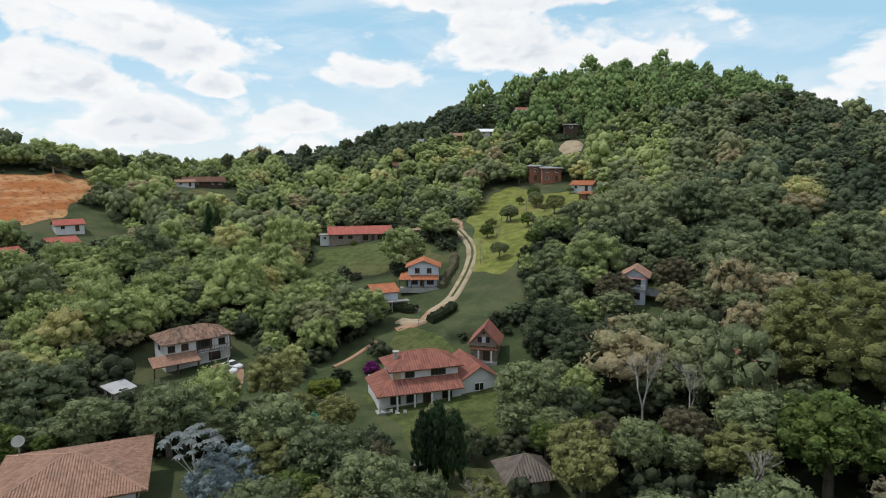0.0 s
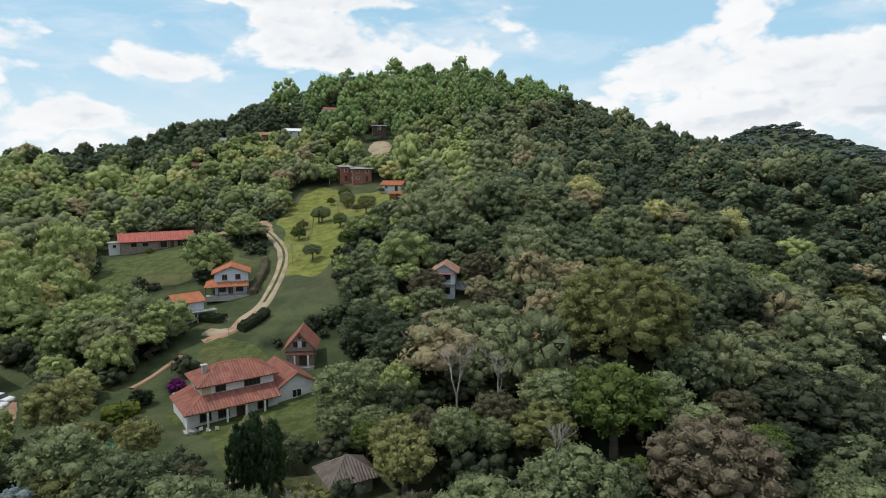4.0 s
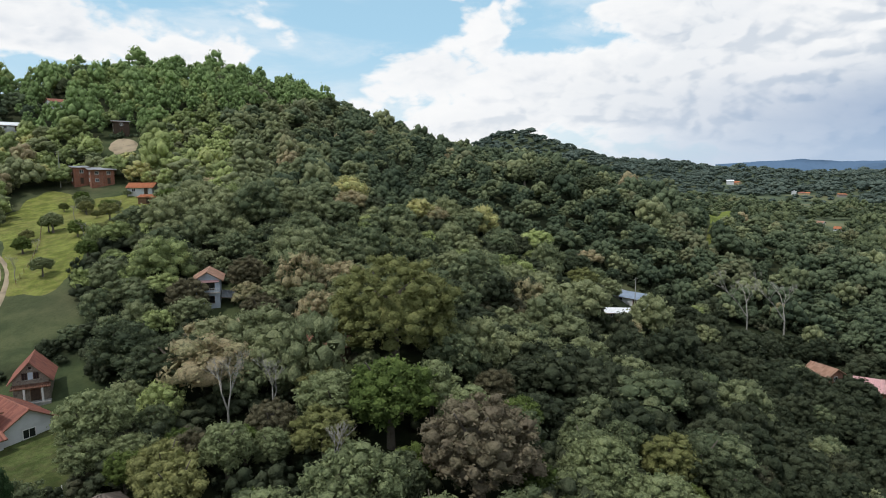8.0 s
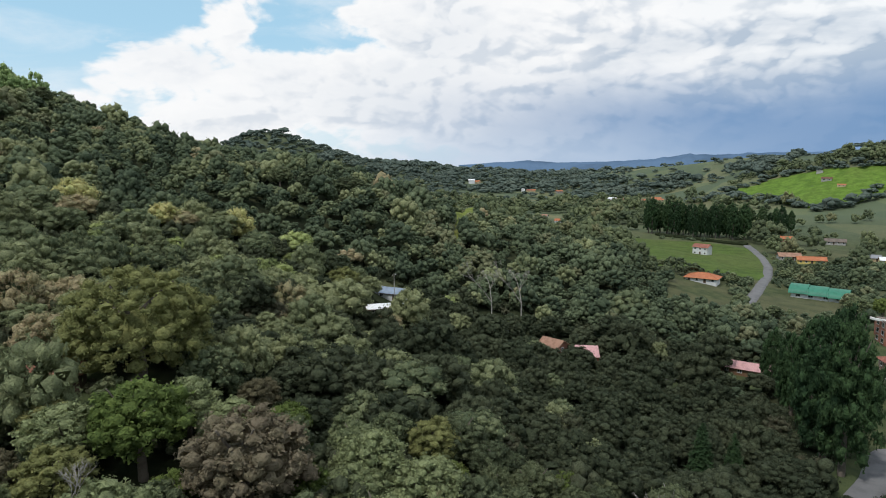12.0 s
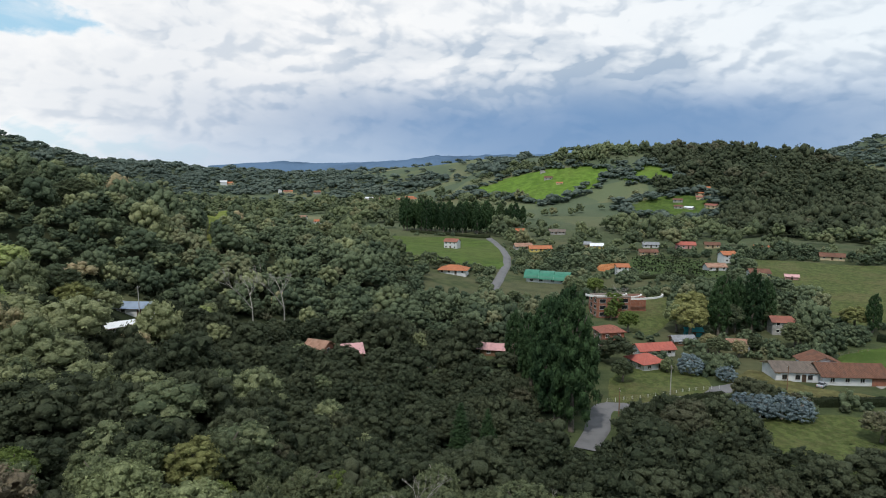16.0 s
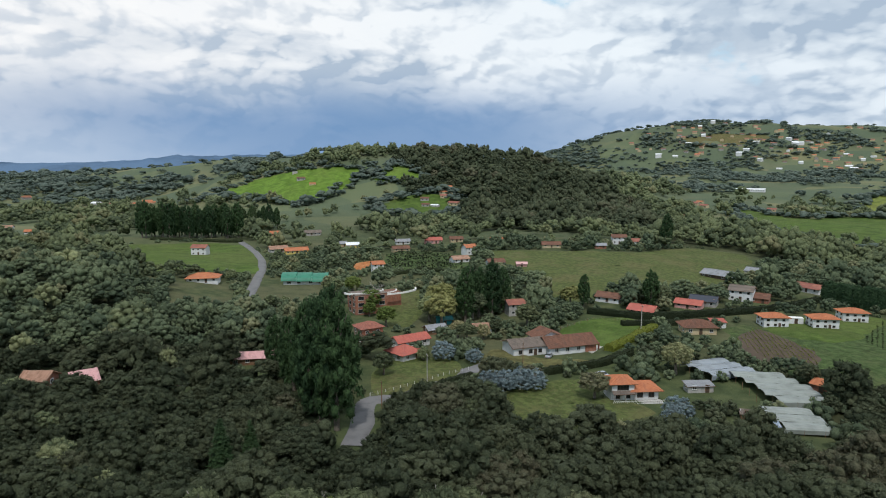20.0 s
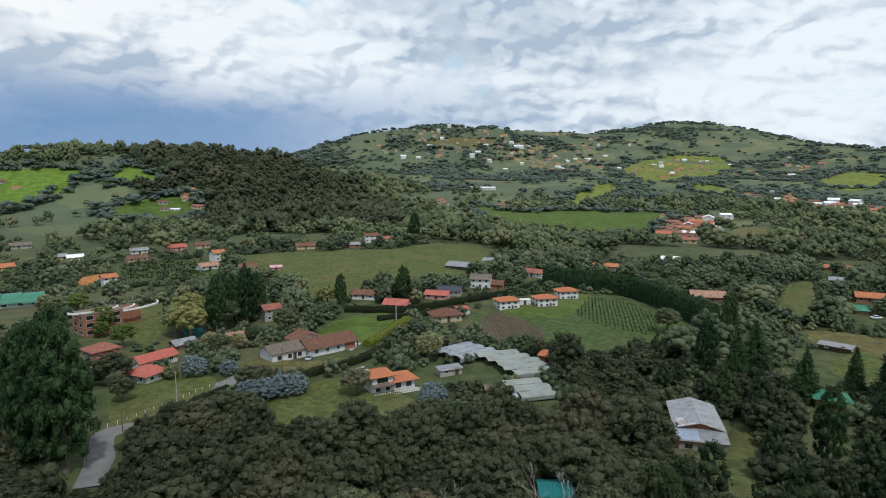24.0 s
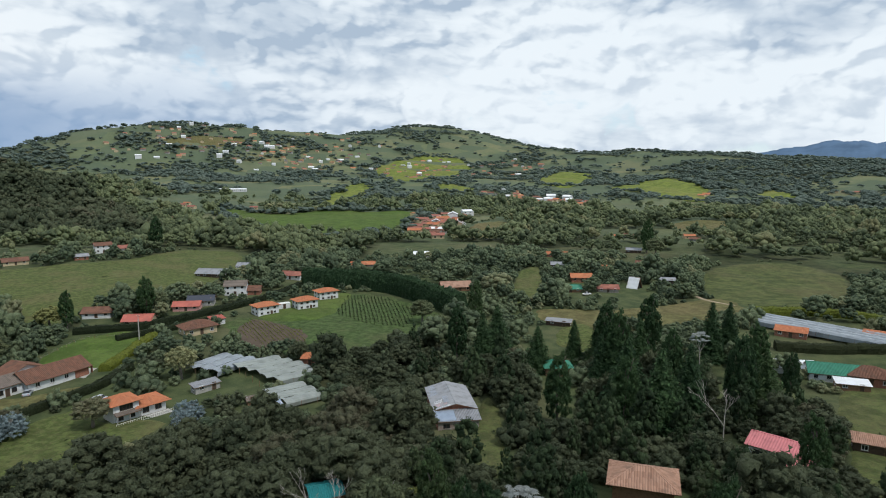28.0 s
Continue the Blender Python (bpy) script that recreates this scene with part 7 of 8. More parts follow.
def open_ground(x, y, margin=0.0):
    """Where no tree may stand."""
    out = np.zeros(len(x), bool)
    for poly in FIELDS:
        lo, hi = poly.min(0), poly.max(0)
        near = (x > lo[0]) & (x < hi[0]) & (y > lo[1]) & (y < hi[1])
        if near.any():
            out[near] |= inside(poly, x[near], y[near])
    for cx, cy, r in CLEAR:
        out |= (x - cx) ** 2 + (y - cy) ** 2 < (r + margin) ** 2
    for gx_, gy_, half, length in SIGHT_LINES:
        d = math.hypot(gx_, gy_)
        ux, uy = -gx_ / d, -gy_ / d
        s = (x - gx_) * ux + (y - gy_) * uy
        w = np.abs((x - gx_) * uy - (y - gy_) * ux)
        out |= (s > 0) & (s < length) & (w < half + margin * 0.5)
    for line, half in TRACKS:
        for p in line[::2]:
            out |= (x - p[0]) ** 2 + (y - p[1]) ** 2 < (half + 1.6 + margin) ** 2
    return out


def woodland(x, y):
    """How likely a tree is, from 0 to 1."""
    az, r = np.degrees(np.arctan2(x, y)) % 360, np.hypot(x, y)
    az = np.where(az > 270, az - 360, az)
    patchy = fbm(x, y, 70)
    edge = np.interp(az, (-60, 48, 57, 66, 75, 84, 88, 92, 100, 140, 150, 157, 186, 203), (5000, 600, 390, 325, 305, 280, 240, 165, 140, 135, 150, 190, 185, 170))
    valley = np.clip((r - edge) / 14, 0, 1)
    far_hill = np.clip((ground(x, y) + 5) / 30, 0, 1)
    dens = 1 - valley * (1 - np.clip(0.30 + 0.06 * (r > 1000) + 0.14 * ((az > 130) & (r < 450)) + patchy * 1.5, 0.05, 0.8)) * (1 - 0.3 * far_hill)
    mass = fbm(x, y, 150) + 0.35 * fbm(x, y, 48)
    far_off = np.clip((r - 420) / 160, 0, 1)
    dens = dens * (1 - far_off) + far_off * np.clip(np.where(az < 118, 0.20, 0.36) + np.where(az < 118, 1.7, 2.3) * mass, 0.05, 0.93)
    for cx, cy, rad in GROVES:
        dens = np.maximum(dens, ((x - cx) ** 2 + (y - cy) ** 2 < rad * rad) * 1.0)
    return dens


clear(752, -22, 34); clear(722, 4, 30); clear(735, -60, 28)
grove(645.5, 106.2, 22)
grove(662.6, 78.4, 24)
grove(653.4, 50.4, 24)
grove(709.5, -230.0, 90)
grove(764.8, -314.6, 120)
grove(832.4, -267.7, 120)
grove(665.6, -334.5, 90)
grove(573.8, -223.2, 50)
grove(564.5, -294.7, 50)
grove(526.1, -312.2, 50)
grove(320.4, -351.8, 45)
grove(290.3, -376.2, 45)
grove(376.7, -350.7, 40)
grove(199.9, -465.9, 55)
grove(172.7, -356.5, 30)
grove(459.1, -864.9, 90)
grove(584.2, -890.7, 60)
grove(156.8, -1725.6, 160)
grove(-26.3, -1773.7, 160)
grove(-15.1, -744.1, 70)
grove(28.3, -588.4, 60)
grove(-51.3, -645.3, 60)
grove(919.3, 645.7, 140)
grove(1129.0, 623.0, 160)
grove(1201.9, 484.3, 160)
grove(1092.6, 491.9, 90)
grove(1094.5, 299.9, 70)
grove(911.6, 564.7, 70)
grove(1065.3, 213.5, 80)
grove(867.9, 777.4, 140)

rings = np.concatenate([np.linspace(0.5, 700, 150), np.geomspace(714, 4900, 60)])
spokes = np.linspace(0, 2 * np.pi, 440, endpoint=False)
rr, aa = np.meshgrid(rings, spokes, indexing="ij")
gx, gy = rr * np.sin(aa), rr * np.cos(aa)
pasture = np.clip((rr.ravel() - 430) / 300, 0, 1)      # far hills go paler: grazed fields, with distance haze put into the colour
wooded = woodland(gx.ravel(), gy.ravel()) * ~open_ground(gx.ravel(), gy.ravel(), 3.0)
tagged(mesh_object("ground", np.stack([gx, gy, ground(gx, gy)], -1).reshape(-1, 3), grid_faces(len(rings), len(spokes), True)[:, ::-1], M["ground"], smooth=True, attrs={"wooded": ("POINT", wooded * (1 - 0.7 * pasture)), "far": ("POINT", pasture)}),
       "rough green hillside ground sloping down to a valley", "ground", kind="structure")


def blue_ridge(label, line, mat="hazy_hills"):
    """A range of hills on the horizon: bearing, distance and height along its crest."""
    pts = np.array(line, float)
    az = np.radians(np.interp(np.linspace(0, len(pts) - 1, 120), np.arange(len(pts)), pts[:, 0]))
    rr_ = np.interp(np.linspace(0, len(pts) - 1, 120), np.arange(len(pts)), pts[:, 1])
    hh = np.interp(np.linspace(0, len(pts) - 1, 120), np.arange(len(pts)), pts[:, 2])
    hh = hh * (1 + 0.10 * np.array([noise.fractal(Vector((a * 40, 2.0, rr_[0])), 1.0, 2.0, 4) for a in az]))
    P = np.stack([np.stack([np.sin(az) * r, np.cos(az) * r, z], -1) for r, z in ((rr_ - 500, np.full(120, -40.0)), (rr_ - 180, hh * 0.7), (rr_, hh), (rr_ + 150, hh * 0.6))])
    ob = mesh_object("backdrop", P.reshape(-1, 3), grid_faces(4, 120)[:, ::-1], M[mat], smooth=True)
    tagged(ob, label, "hills", kind="structure")


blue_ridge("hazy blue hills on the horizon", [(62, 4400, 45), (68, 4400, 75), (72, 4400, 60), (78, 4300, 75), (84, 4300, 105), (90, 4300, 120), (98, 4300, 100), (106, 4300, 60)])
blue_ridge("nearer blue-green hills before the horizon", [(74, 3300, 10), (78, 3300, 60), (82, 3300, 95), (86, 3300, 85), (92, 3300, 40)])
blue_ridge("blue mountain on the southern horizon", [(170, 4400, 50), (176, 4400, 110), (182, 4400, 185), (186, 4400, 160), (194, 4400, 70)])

# ---- woods ----
def scatter(rs, r0, r1, gap, az0=-58, az1=203, even=0.0):
    """Places about `gap` apart on a jittered lattice, thinned by the woodland map."""
    k = int(r1 / gap) + 2
    i, j = np.meshgrid(np.arange(-k, k + 1), np.arange(-k, k + 1))
    x = (i + 0.5 * (j % 2)).ravel() * gap + rs.uniform(-0.36, 0.36, i.size) * gap
    y = j.ravel() * gap * 0.87 + rs.uniform(-0.36, 0.36, i.size) * gap
    r, az = np.hypot(x, y), np.degrees(np.arctan2(x, y)) % 360
    az = np.where(az > 270, az - 360, az)
    keep = (r > r0) & (r < r1) & (az > az0) & (az < az1)
    x, y = x[keep], y[keep]
    likely = woodland(x, y) if not even else even * np.clip(0.7 + 1.6 * fbm(x, y, 45), 0.1, 1.5)
    keep = (rs.rand(len(x)) < likely) & ~open_ground(x, y, gap * 0.4 if not even else 0.0)
    return x[keep], y[keep]


def forest(name, label, x, y, protos, rs, size, mat="leaf", tall=0.9):
    """Many trees joined in one mesh; each takes one of the crown shapes, turned and sized, with a tone of its own."""
    pick = rs.randint(0, len(protos), len(x))
    V, F, T, base = [], [], [], 0
    z = ground(x, y)
    lump = fbm(x, y, 38)
    for p, (pv, pf) in enumerate(protos):
        m = np.nonzero(pick == p)[0]
        if not len(m):
            continue
        a = rs.rand(len(m)) * math.tau
        s = size * np.clip(np.exp(rs.normal(-0.05, 0.32, len(m)) + 0.25 * lump[m]), 0.5, 2.1)
        hgt = rs.uniform(0.85, 1.25, len(m))
        c, q = np.cos(a) * s, np.sin(a) * s
        vx = pv[None, :, 0] * c[:, None] - pv[None, :, 1] * q[:, None] + x[m][:, None]
        vy = pv[None, :, 0] * q[:, None] + pv[None, :, 1] * c[:, None] + y[m][:, None]
        vz = pv[None, :, 2] * (s * hgt)[:, None] + (z[m] + s * tall)[:, None]
        V.append(np.stack([vx, vy, vz], -1).reshape(-1, 3))
        F.append((pf[None] + (base + np.arange(len(m)) * len(pv))[:, None, None]).reshape(-1, 3))
        tone = np.clip(0.40 + 0.6 * lump[m] + rs.normal(0, 0.27, len(m)), 0, 1)
        T.append(np.repeat(tone, len(pv)))
        base += len(m) * len(pv)
    ob = mesh_object(name, np.concatenate(V), np.concatenate(F), M[mat], smooth=True, attrs={"tone": ("POINT", np.concatenate(T))})
    return tagged(ob, label, "woods", kind="stuff")


rs = np.random.RandomState(11)
placed, SET = set(), []


def plant(protos, k, x, y, size=1.0, turn=0.0, up=1.0, label=""):
    """The k-th of the built trees, or a copy of it, with its foot on the ground."""
    m = pose(x, y, ground(x, y) - 0.1, 0, 0, turn) @ Matrix.Diagonal((size, size, size * up, 1))
    if protos[k].name in placed:
        ob = copy_thing(protos[k], m)
    else:
        placed.add(protos[k].name)
        ob = protos[k]
        SET.append((ob, m))
    if label:
        ob["label"] = label
    return ob


DARK = [broad_tree("broadleaf_tree", "dense dark green broadleaf tree of the hillside forest", "leaf_own", 20 + k, *q) for k, q in enumerate(
    [(3.2, 8.0, 17, 1885, 0.39, 0.8, -0.6), (4.0, 9.5, 24, 2465, 0.41, 0.8, -0.5), (3.6, 7.4, 20, 2030, 0.37, 0.65, -0.5), (2.6, 7.0, 14, 1450, 0.35, 0.95, -0.7), (4.6, 9.0, 30, 2900, 0.43, 0.66, -0.45), (3.0, 9.5, 16, 1595, 0.45, 1.05, -0.5, "bark_pale")])]
GREEN = [broad_tree("forest_tree", "dense mid-green broadleaf tree of the hillside forest", "leaf_green", 30 + k, *q) for k, q in enumerate([(3.4, 8.4, 19, 1900, 0.40, 0.8, -0.6), (4.1, 9.5, 26, 2500, 0.41, 0.75, -0.5), (3.0, 7.4, 16, 1600, 0.37, 0.95, -0.6)])]
BRIGHT = [broad_tree("young_tree", "light green broadleaf tree with a rounded crown", "leaf_bright", 40 + k, *q) for k, q in enumerate([(3.4, 8.2, 22, 2030, 0.37, 0.85, -0.6), (2.7, 6.5, 15, 1450, 0.33, 0.9, -0.6)])]
OLIVE = [broad_tree("olive_green_tree", "broad olive-green tree with a domed crown", "leaf_olive", 44 + k, *q) for k, q in enumerate([(4.2, 9.0, 30, 2755, 0.35, 0.75, -0.4), (3.2, 7.8, 20, 1885, 0.35, 0.85, -0.6)])]
BROWN = [broad_tree("flowering_tree", "brownish tree in faded flower with a dense round crown", "leaf_brown", 48 + k, *q) for k, q in enumerate([(4.4, 9.5, 30, 2755, 0.33, 0.82, -0.6), (3.0, 8.0, 18, 1740, 0.33, 0.9, -0.6)])]
SILVER = [broad_tree("silver_tree", "silvery blue-grey gum tree with loose foliage", "leaf_silver", 52, 4.0, 7.2, 30, 1700, 0.34, 0.78, -0.7, "bark_pale", 0.7, 0.32)]
PINE = [conifer("pine_tree", "dark pointed conifer with drooping boughs", "needle", 56, 12.5, 0.25, 34, 56, 0.038, 0.35, 0.02), conifer("pine_tree", "broad dark conifer with layered boughs", "needle", 57, 12.0, 0.33, 32, 64, 0.04, 0.25, 0.02)]
TALL = [broad_tree("tall_pine", "tall slender dark pine with a ragged crown", "needle", 60 + k, *q) for k, q in enumerate([(3.4, 15.0, 40, 4200, 0.27, 2.1, -0.95, "bark", 0.72, 0.36, 0.4), (2.6, 13.0, 34, 3300, 0.27, 2.35, -0.95, "bark", 0.75, 0.36, 0.35)])]
BARE = [bare_tree("bare_tree", "leafless pale grey tree with fine twigs", 3, 11.0, 4.0), bare_tree("bare_tree", "leafless pale grey tree", 8, 8.0, 3.2)]
WHITE = [palmate_tree("white_leaved_tree", "slender tree with big whitish star-shaped leaves", 2, 8.5, 3.0)]
FLOWER = [broad_tree("flowering_shrub", "purple flowering shrub against a roof", "flower", 63, 1.6, 3.0, 10, 400, 0.26, 0.9, -0.6)]
SHRUB = [broad_tree("shrub", "low rounded garden shrub", "hedge", 64, 1.4, 1.9, 9, 380, 0.22, 0.85, -0.7), broad_tree("shrub", "low rounded yellow-green shrub", "hedge_yellow", 65, 1.3, 1.7, 9, 340, 0.22, 0.85, -0.7)]
BIG = [broad_tree("umbrella_tree", "huge spreading olive-green tree with a domed crown", "leaf_olive", 58, 8.6, 12.5, 70, 7000, 0.44, 0.6, -0.15, "bark", 0.72, 0.40),
       broad_tree("spreading_tree", "huge spreading dark green forest tree", "leaf_own", 59, 7.2, 12.0, 60, 5600, 0.44, 0.62, -0.3, "bark", 0.72, 0.40)]
HERO = []


def hero(protos, k, x, y, size, up=1.0, label=""):
    plant(protos, k, x, y, size, (x * 37 + y * 91) % 360, up, label)
    HERO.append((x, y, (4.8 if protos is BIG else 3.0) * size))


hero(OLIVE, 0, -25.1, 90.4, 1.2, 1.1, "large olive-green tree beside an old white house")
hero(SILVER, 0, -21.6, 57.8, 1.1)
hero(SILVER, 0, -19.2, 56.2, 0.8)
hero(WHITE, 0, -24.3, 56.6, 1.0)
hero(BROWN, 1, -7.8, 63.0, 1.0)
hero(TALL, 1, -0.8, 67.0, 0.75)
hero(TALL, 1, 1.1, 66.3, 0.7)
hero(TALL, 0, -2.1, 66.9, 0.6)
hero(OLIVE, 1, -14.0, 79.0, 1.0, 1.0, "olive-brown garden tree before a porch")
hero(OLIVE, 1, -20.0, 81.9, 0.9)
hero(GREEN, 2, -14.8, 68.4, 1.0)
hero(GREEN, 0, -0.7, 74.8, 0.85, 1.15, "airy grey-green tree before a family house")
hero(GREEN, 2, 3.1, 72.3, 0.8)
hero(BARE, 1, 0.3, 69.5, 0.8)
hero(BRIGHT, 1, -22.8, 74.4, 0.7)
hero(DARK, 0, -38.7, 81.8, 1.1)
hero(FLOWER, 0, -12.7, 106.3, 1.0)
hero(SHRUB, 0, -17.3, 101.7, 1.6)
hero(SHRUB, 1, -19.0, 96.0, 1.6)
hero(SHRUB, 0, -19.1, 199.8, 1.4)
hero(SHRUB, 1, -28.9, 199.2, 1.0)
hero(BIG, 0, 55.8, 83.2, 1.3, 1.4, "huge umbrella-shaped olive-green tree above the forest")
hero(BRIGHT, 0, 41.1, 62.3, 1.85, 1.0, "bright green dense tree in the forest")
hero(BROWN, 0, 43.1, 47.7, 1.75, 1.0, "large brownish tree in faded flower")
hero(BROWN, 1, 60.7, 64.2, 1.1)
hero(BROWN, 0, 33.0, 117.3, 1.0)
hero(BROWN, 0, 41.5, 104.0, 0.95)
hero(BROWN, 0, 45.3, 118.7, 1.1)
hero(BIG, 1, 23.0, 91.7, 1.0, 1.0, "wide spreading dark green tree")
hero(DARK, 1, 18.9, 100.5, 1.4)
hero(OLIVE, 1, 14.9, 66.2, 1.2)
hero(OLIVE, 1, 14.8, 61.9, 1.2)
hero(BIG, 1, 144.0, 121.0, 1.0)
hero(OLIVE, 0, 140.6, 112.8, 1.3)
hero(DARK, 1, 196.7, 172.5, 1.6)
hero(BIG, 1, 212.5, 166.1, 1.0)
hero(DARK, 1, 187.3, 181.1, 1.5)
hero(BARE, 0, 178.8, 82.9, 1.5)
hero(BARE, 0, 186.6, 75.8, 1.6)
hero(BARE, 1, 30.8, 57.4, 1.1)
hero(BARE, 1, 25.5, 76.1, 1.4)
hero(BARE, 1, 31.2, 75.3, 1.2)
hero(DARK, 0, 33.8, 50.8, 1.2)
hero(BROWN, 0, 45.4, 50.1, 1.3)
hero(PINE, 0, 109.3, 11.0, 0.85)
hero(PINE, 0, 115.1, 6.3, 0.7)
hero(TALL, 0, 133.6, -11.1, 2.1, 1.0, "very tall dark pine beside the road")
hero(TALL, 0, 135.8, -8.0, 2.1)
hero(TALL, 0, 162.4, -11.8, 2.0)
hero(TALL, 1, 154.8, -6.2, 2.1)
hero(TALL, 0, 185.6, -15.1, 1.5)
hero(TALL, 1, 172.0, -2.0, 1.5)
hero(SILVER, 0, 152.9, -53.3, 1.0)
hero(SILVER, 0, 152.2, -57.4, 1.05)
hero(SILVER, 0, 152.8, -62.5, 1.1)
hero(SILVER, 0, 152.3, -66.5, 1.0)
hero(SILVER, 0, 184.4, -49.3, 1.1)
hero(SILVER, 0, 178.9, -57.8, 0.8)
hero(SILVER, 0, 123.6, -91.5, 1.0)
hero(SILVER, 0, 120.1, -88.0, 0.8)
hero(DARK, 3, 141.5, -49.6, 1.3)
hero(DARK, 0, 132.8, -41.8, 1.0)
hero(OLIVE, 0, 241.7, -63.9, 2.0, 1.0, "broad light willow-like tree")
hero(DARK, 1, 232.8, -74.3, 1.6)
hero(DARK, 1, 248.6, -87.0, 1.6)
hero(DARK, 4, 242.7, -90.6, 1.3)
hero(DARK, 1, 215.6, -92.7, 1.2)
hero(TALL, 0, 235.4, -125.0, 1.0)
hero(OLIVE, 0, 239.4, -120.8, 1.3)
hero(TALL, 0, 224.5, -150.4, 1.3, 0.85, "dark dense lone tree on the valley floor")
hero(DARK, 1, 225.0, -155.4, 1.3)
hero(TALL, 0, 369.0, -257.2, 1.6)
hero(BRIGHT, 0, 255.1, -36.9, 1.6, 1.0, "yellow-green willow before an unfinished building")
hero(BRIGHT, 0, 229.1, -38.6, 1.3)
hero(PINE, 1, 65.7, -168.9, 1.15)
hero(PINE, 0, 58.3, -180.2, 1.1)
hero(PINE, 0, 81.8, -164.7, 1.3)
hero(TALL, 0, 90.2, -163.8, 1.2)
hero(PINE, 1, 84.2, -180.0, 1.3)
hero(PINE, 0, 41.0, -162.2, 1.4)
hero(TALL, 0, 48.2, -178.7, 1.4)
hero(TALL, 0, 39.5, -196.4, 1.4)
hero(TALL, 0, 45.8, -130.7, 1.2)
hero(TALL, 0, 32.1, -137.0, 1.2)
hero(BARE, 0, 11.7, -139.4, 1.0, 1.0, "large leafless grey tree among conifers")
for k_, (x_, y_) in enumerate(((44.8, -161.6), (49.5, -180.8), (40.8, -163.8), (34.3, -147.3), (38.8, -181.5), (27.4, -166.9), (20.6, -150.9), (24.9, -139.6), (8.4, -185.8), (5.1, -164.1), (22.3, -204.2), (10.2, -157.8))):
    hero((PINE, TALL)[k_ % 3 == 2], k_ % 2, x_, y_, 1.25 + 0.12 * (k_ % 4))
hero(WHITE, 0, 29.8, -70.8, 1.0)
hero(WHITE, 0, 23.8, -192.8, 1.0, 1.4)
hero(TALL, 1, -0.1, -180.1, 1.0)
hero(TALL, 0, -4.4, -120.4, 1.0)
hero(PINE, 0, 18.5, -218.7, 1.3)
hero(TALL, 0, 91.1, -434.7, 1.6)
hero(DARK, 1, 81.9, -416.8, 1.8)
hero(DARK, 5, -149.4, 240.1, 1.17)
hero(DARK, 1, -144.7, 253.2, 1.2)
hero(DARK, 5, -138.8, 272.7, 1.43)
hero(DARK, 5, -146.6, 323.7, 1.43)
hero(BARE, 0, -128.3, 331.0, 0.9)
hero(DARK, 5, -147.5, 344.7, 1.30)
hero(DARK, 5, -120.3, 352.0, 1.56)
hero(DARK, 5, -110.0, 354.5, 1.69)
hero(DARK, 5, -97.2, 343.3, 1.69)
hero(DARK, 5, -81.4, 370.0, 1.56)
hero(DARK, 5, -55.0, 361.1, 1.43)
hero(PINE, 1, -37.2, 361.9, 1.1)
hero(DARK, 5, 48.9, 354.1, 1.30)
hero(DARK, 4, 171.5, 320.7, 1.5)
hero(DARK, 0, 190.6, 293.3, 1.2)
hero(DARK, 5, 147.1, 342.0, 1.17)
hero(DARK, 5, 120.7, 344.7, 1.17)
hero(PINE, 0, -62.2, 236.2, 0.9)
hero(PINE, 0, -81.4, 215.1, 1.0)
hero(PINE, 0, -75.9, 207.9, 1.0)
hero(BRIGHT, 1, 32.1, 219.9, 0.8)
hero(BRIGHT, 1, 24.5, 177.9, 0.9)
hero(BRIGHT, 0, 48.5, 183.5, 1.2)
hero(BRIGHT, 1, 12.4, 173.8, 0.9)
hero(BARE, 1, 9.4, 155.5, 0.7)
hero(DARK, 3, 32.8, 150.1, 1.0)
hero(BARE, 1, -5.1, 125.5, 0.5)
hero(TALL, 0, 166.5, -2.6, 1.30, 1.00)
hero(TALL, 1, 190.3, -9.5, 1.50, 1.00)
hero(TALL, 0, 179.5, -15.3, 1.20, 1.00)
hero(TALL, 1, 183.6, 2.2, 1.30, 1.00)
hero(TALL, 1, 163.3, -16.3, 1.10, 1.00)
hero(TALL, 0, 163.3, -7.0, 1.10, 1.00)
hero(TALL, 0, 229.9, -70.5, 1.50, 1.00, "tall dark feathery tree in a clump on the valley floor")
hero(TALL, 1, 235.2, -77.8, 1.60, 1.00, "tall dark feathery tree in a clump on the valley floor")
hero(TALL, 0, 234.7, -83.5, 1.60, 1.00, "tall dark feathery tree in a clump on the valley floor")
hero(TALL, 1, 240.7, -90.5, 1.50, 1.00, "tall dark feathery tree in a clump on the valley floor")
hero(TALL, 1, 241.0, -76.5, 1.50, 1.00, "tall dark feathery tree in a clump on the valley floor")
hero(OLIVE, 0, 226.5, -59.8, 1.70, 1.10, "broad light green tree on the valley floor")
hero(GREEN, 1, 233.2, -56.8, 1.40, 1.00)
hero(BARE, 0, 263.3, -42.4, 1.00, 1.00)
hero(BRIGHT, 1, 248.8, -35.1, 1.20, 1.00)
hero(DARK, 0, 172.7, -28.1, 1.10, 1.00)
hero(GREEN, 2, 185.3, -42.9, 0.80, 1.00)
hero(DARK, 2, 203.8, -63.0, 1.20, 1.00)
hero(GREEN, 0, 208.8, -61.2, 1.00, 1.00)
hero(DARK, 1, 214.0, -90.1, 1.30, 1.00)
hero(DARK, 3, 212.5, -76.9, 1.00, 1.00)
hero(GREEN, 2, 205.6, -69.9, 1.00, 1.00)
hero(GREEN, 0, 284.3, -24.2, 1.50, 1.00)
hero(BRIGHT, 0, 295.0, -33.8, 1.40, 1.00)
hero(DARK, 1, 123.5, -196.5, 1.30, 1.00)
hero(DARK, 0, 106.9, -183.6, 1.30, 1.00)
hero(DARK, 2, 141.0, -78.8, 1.30, 1.00)
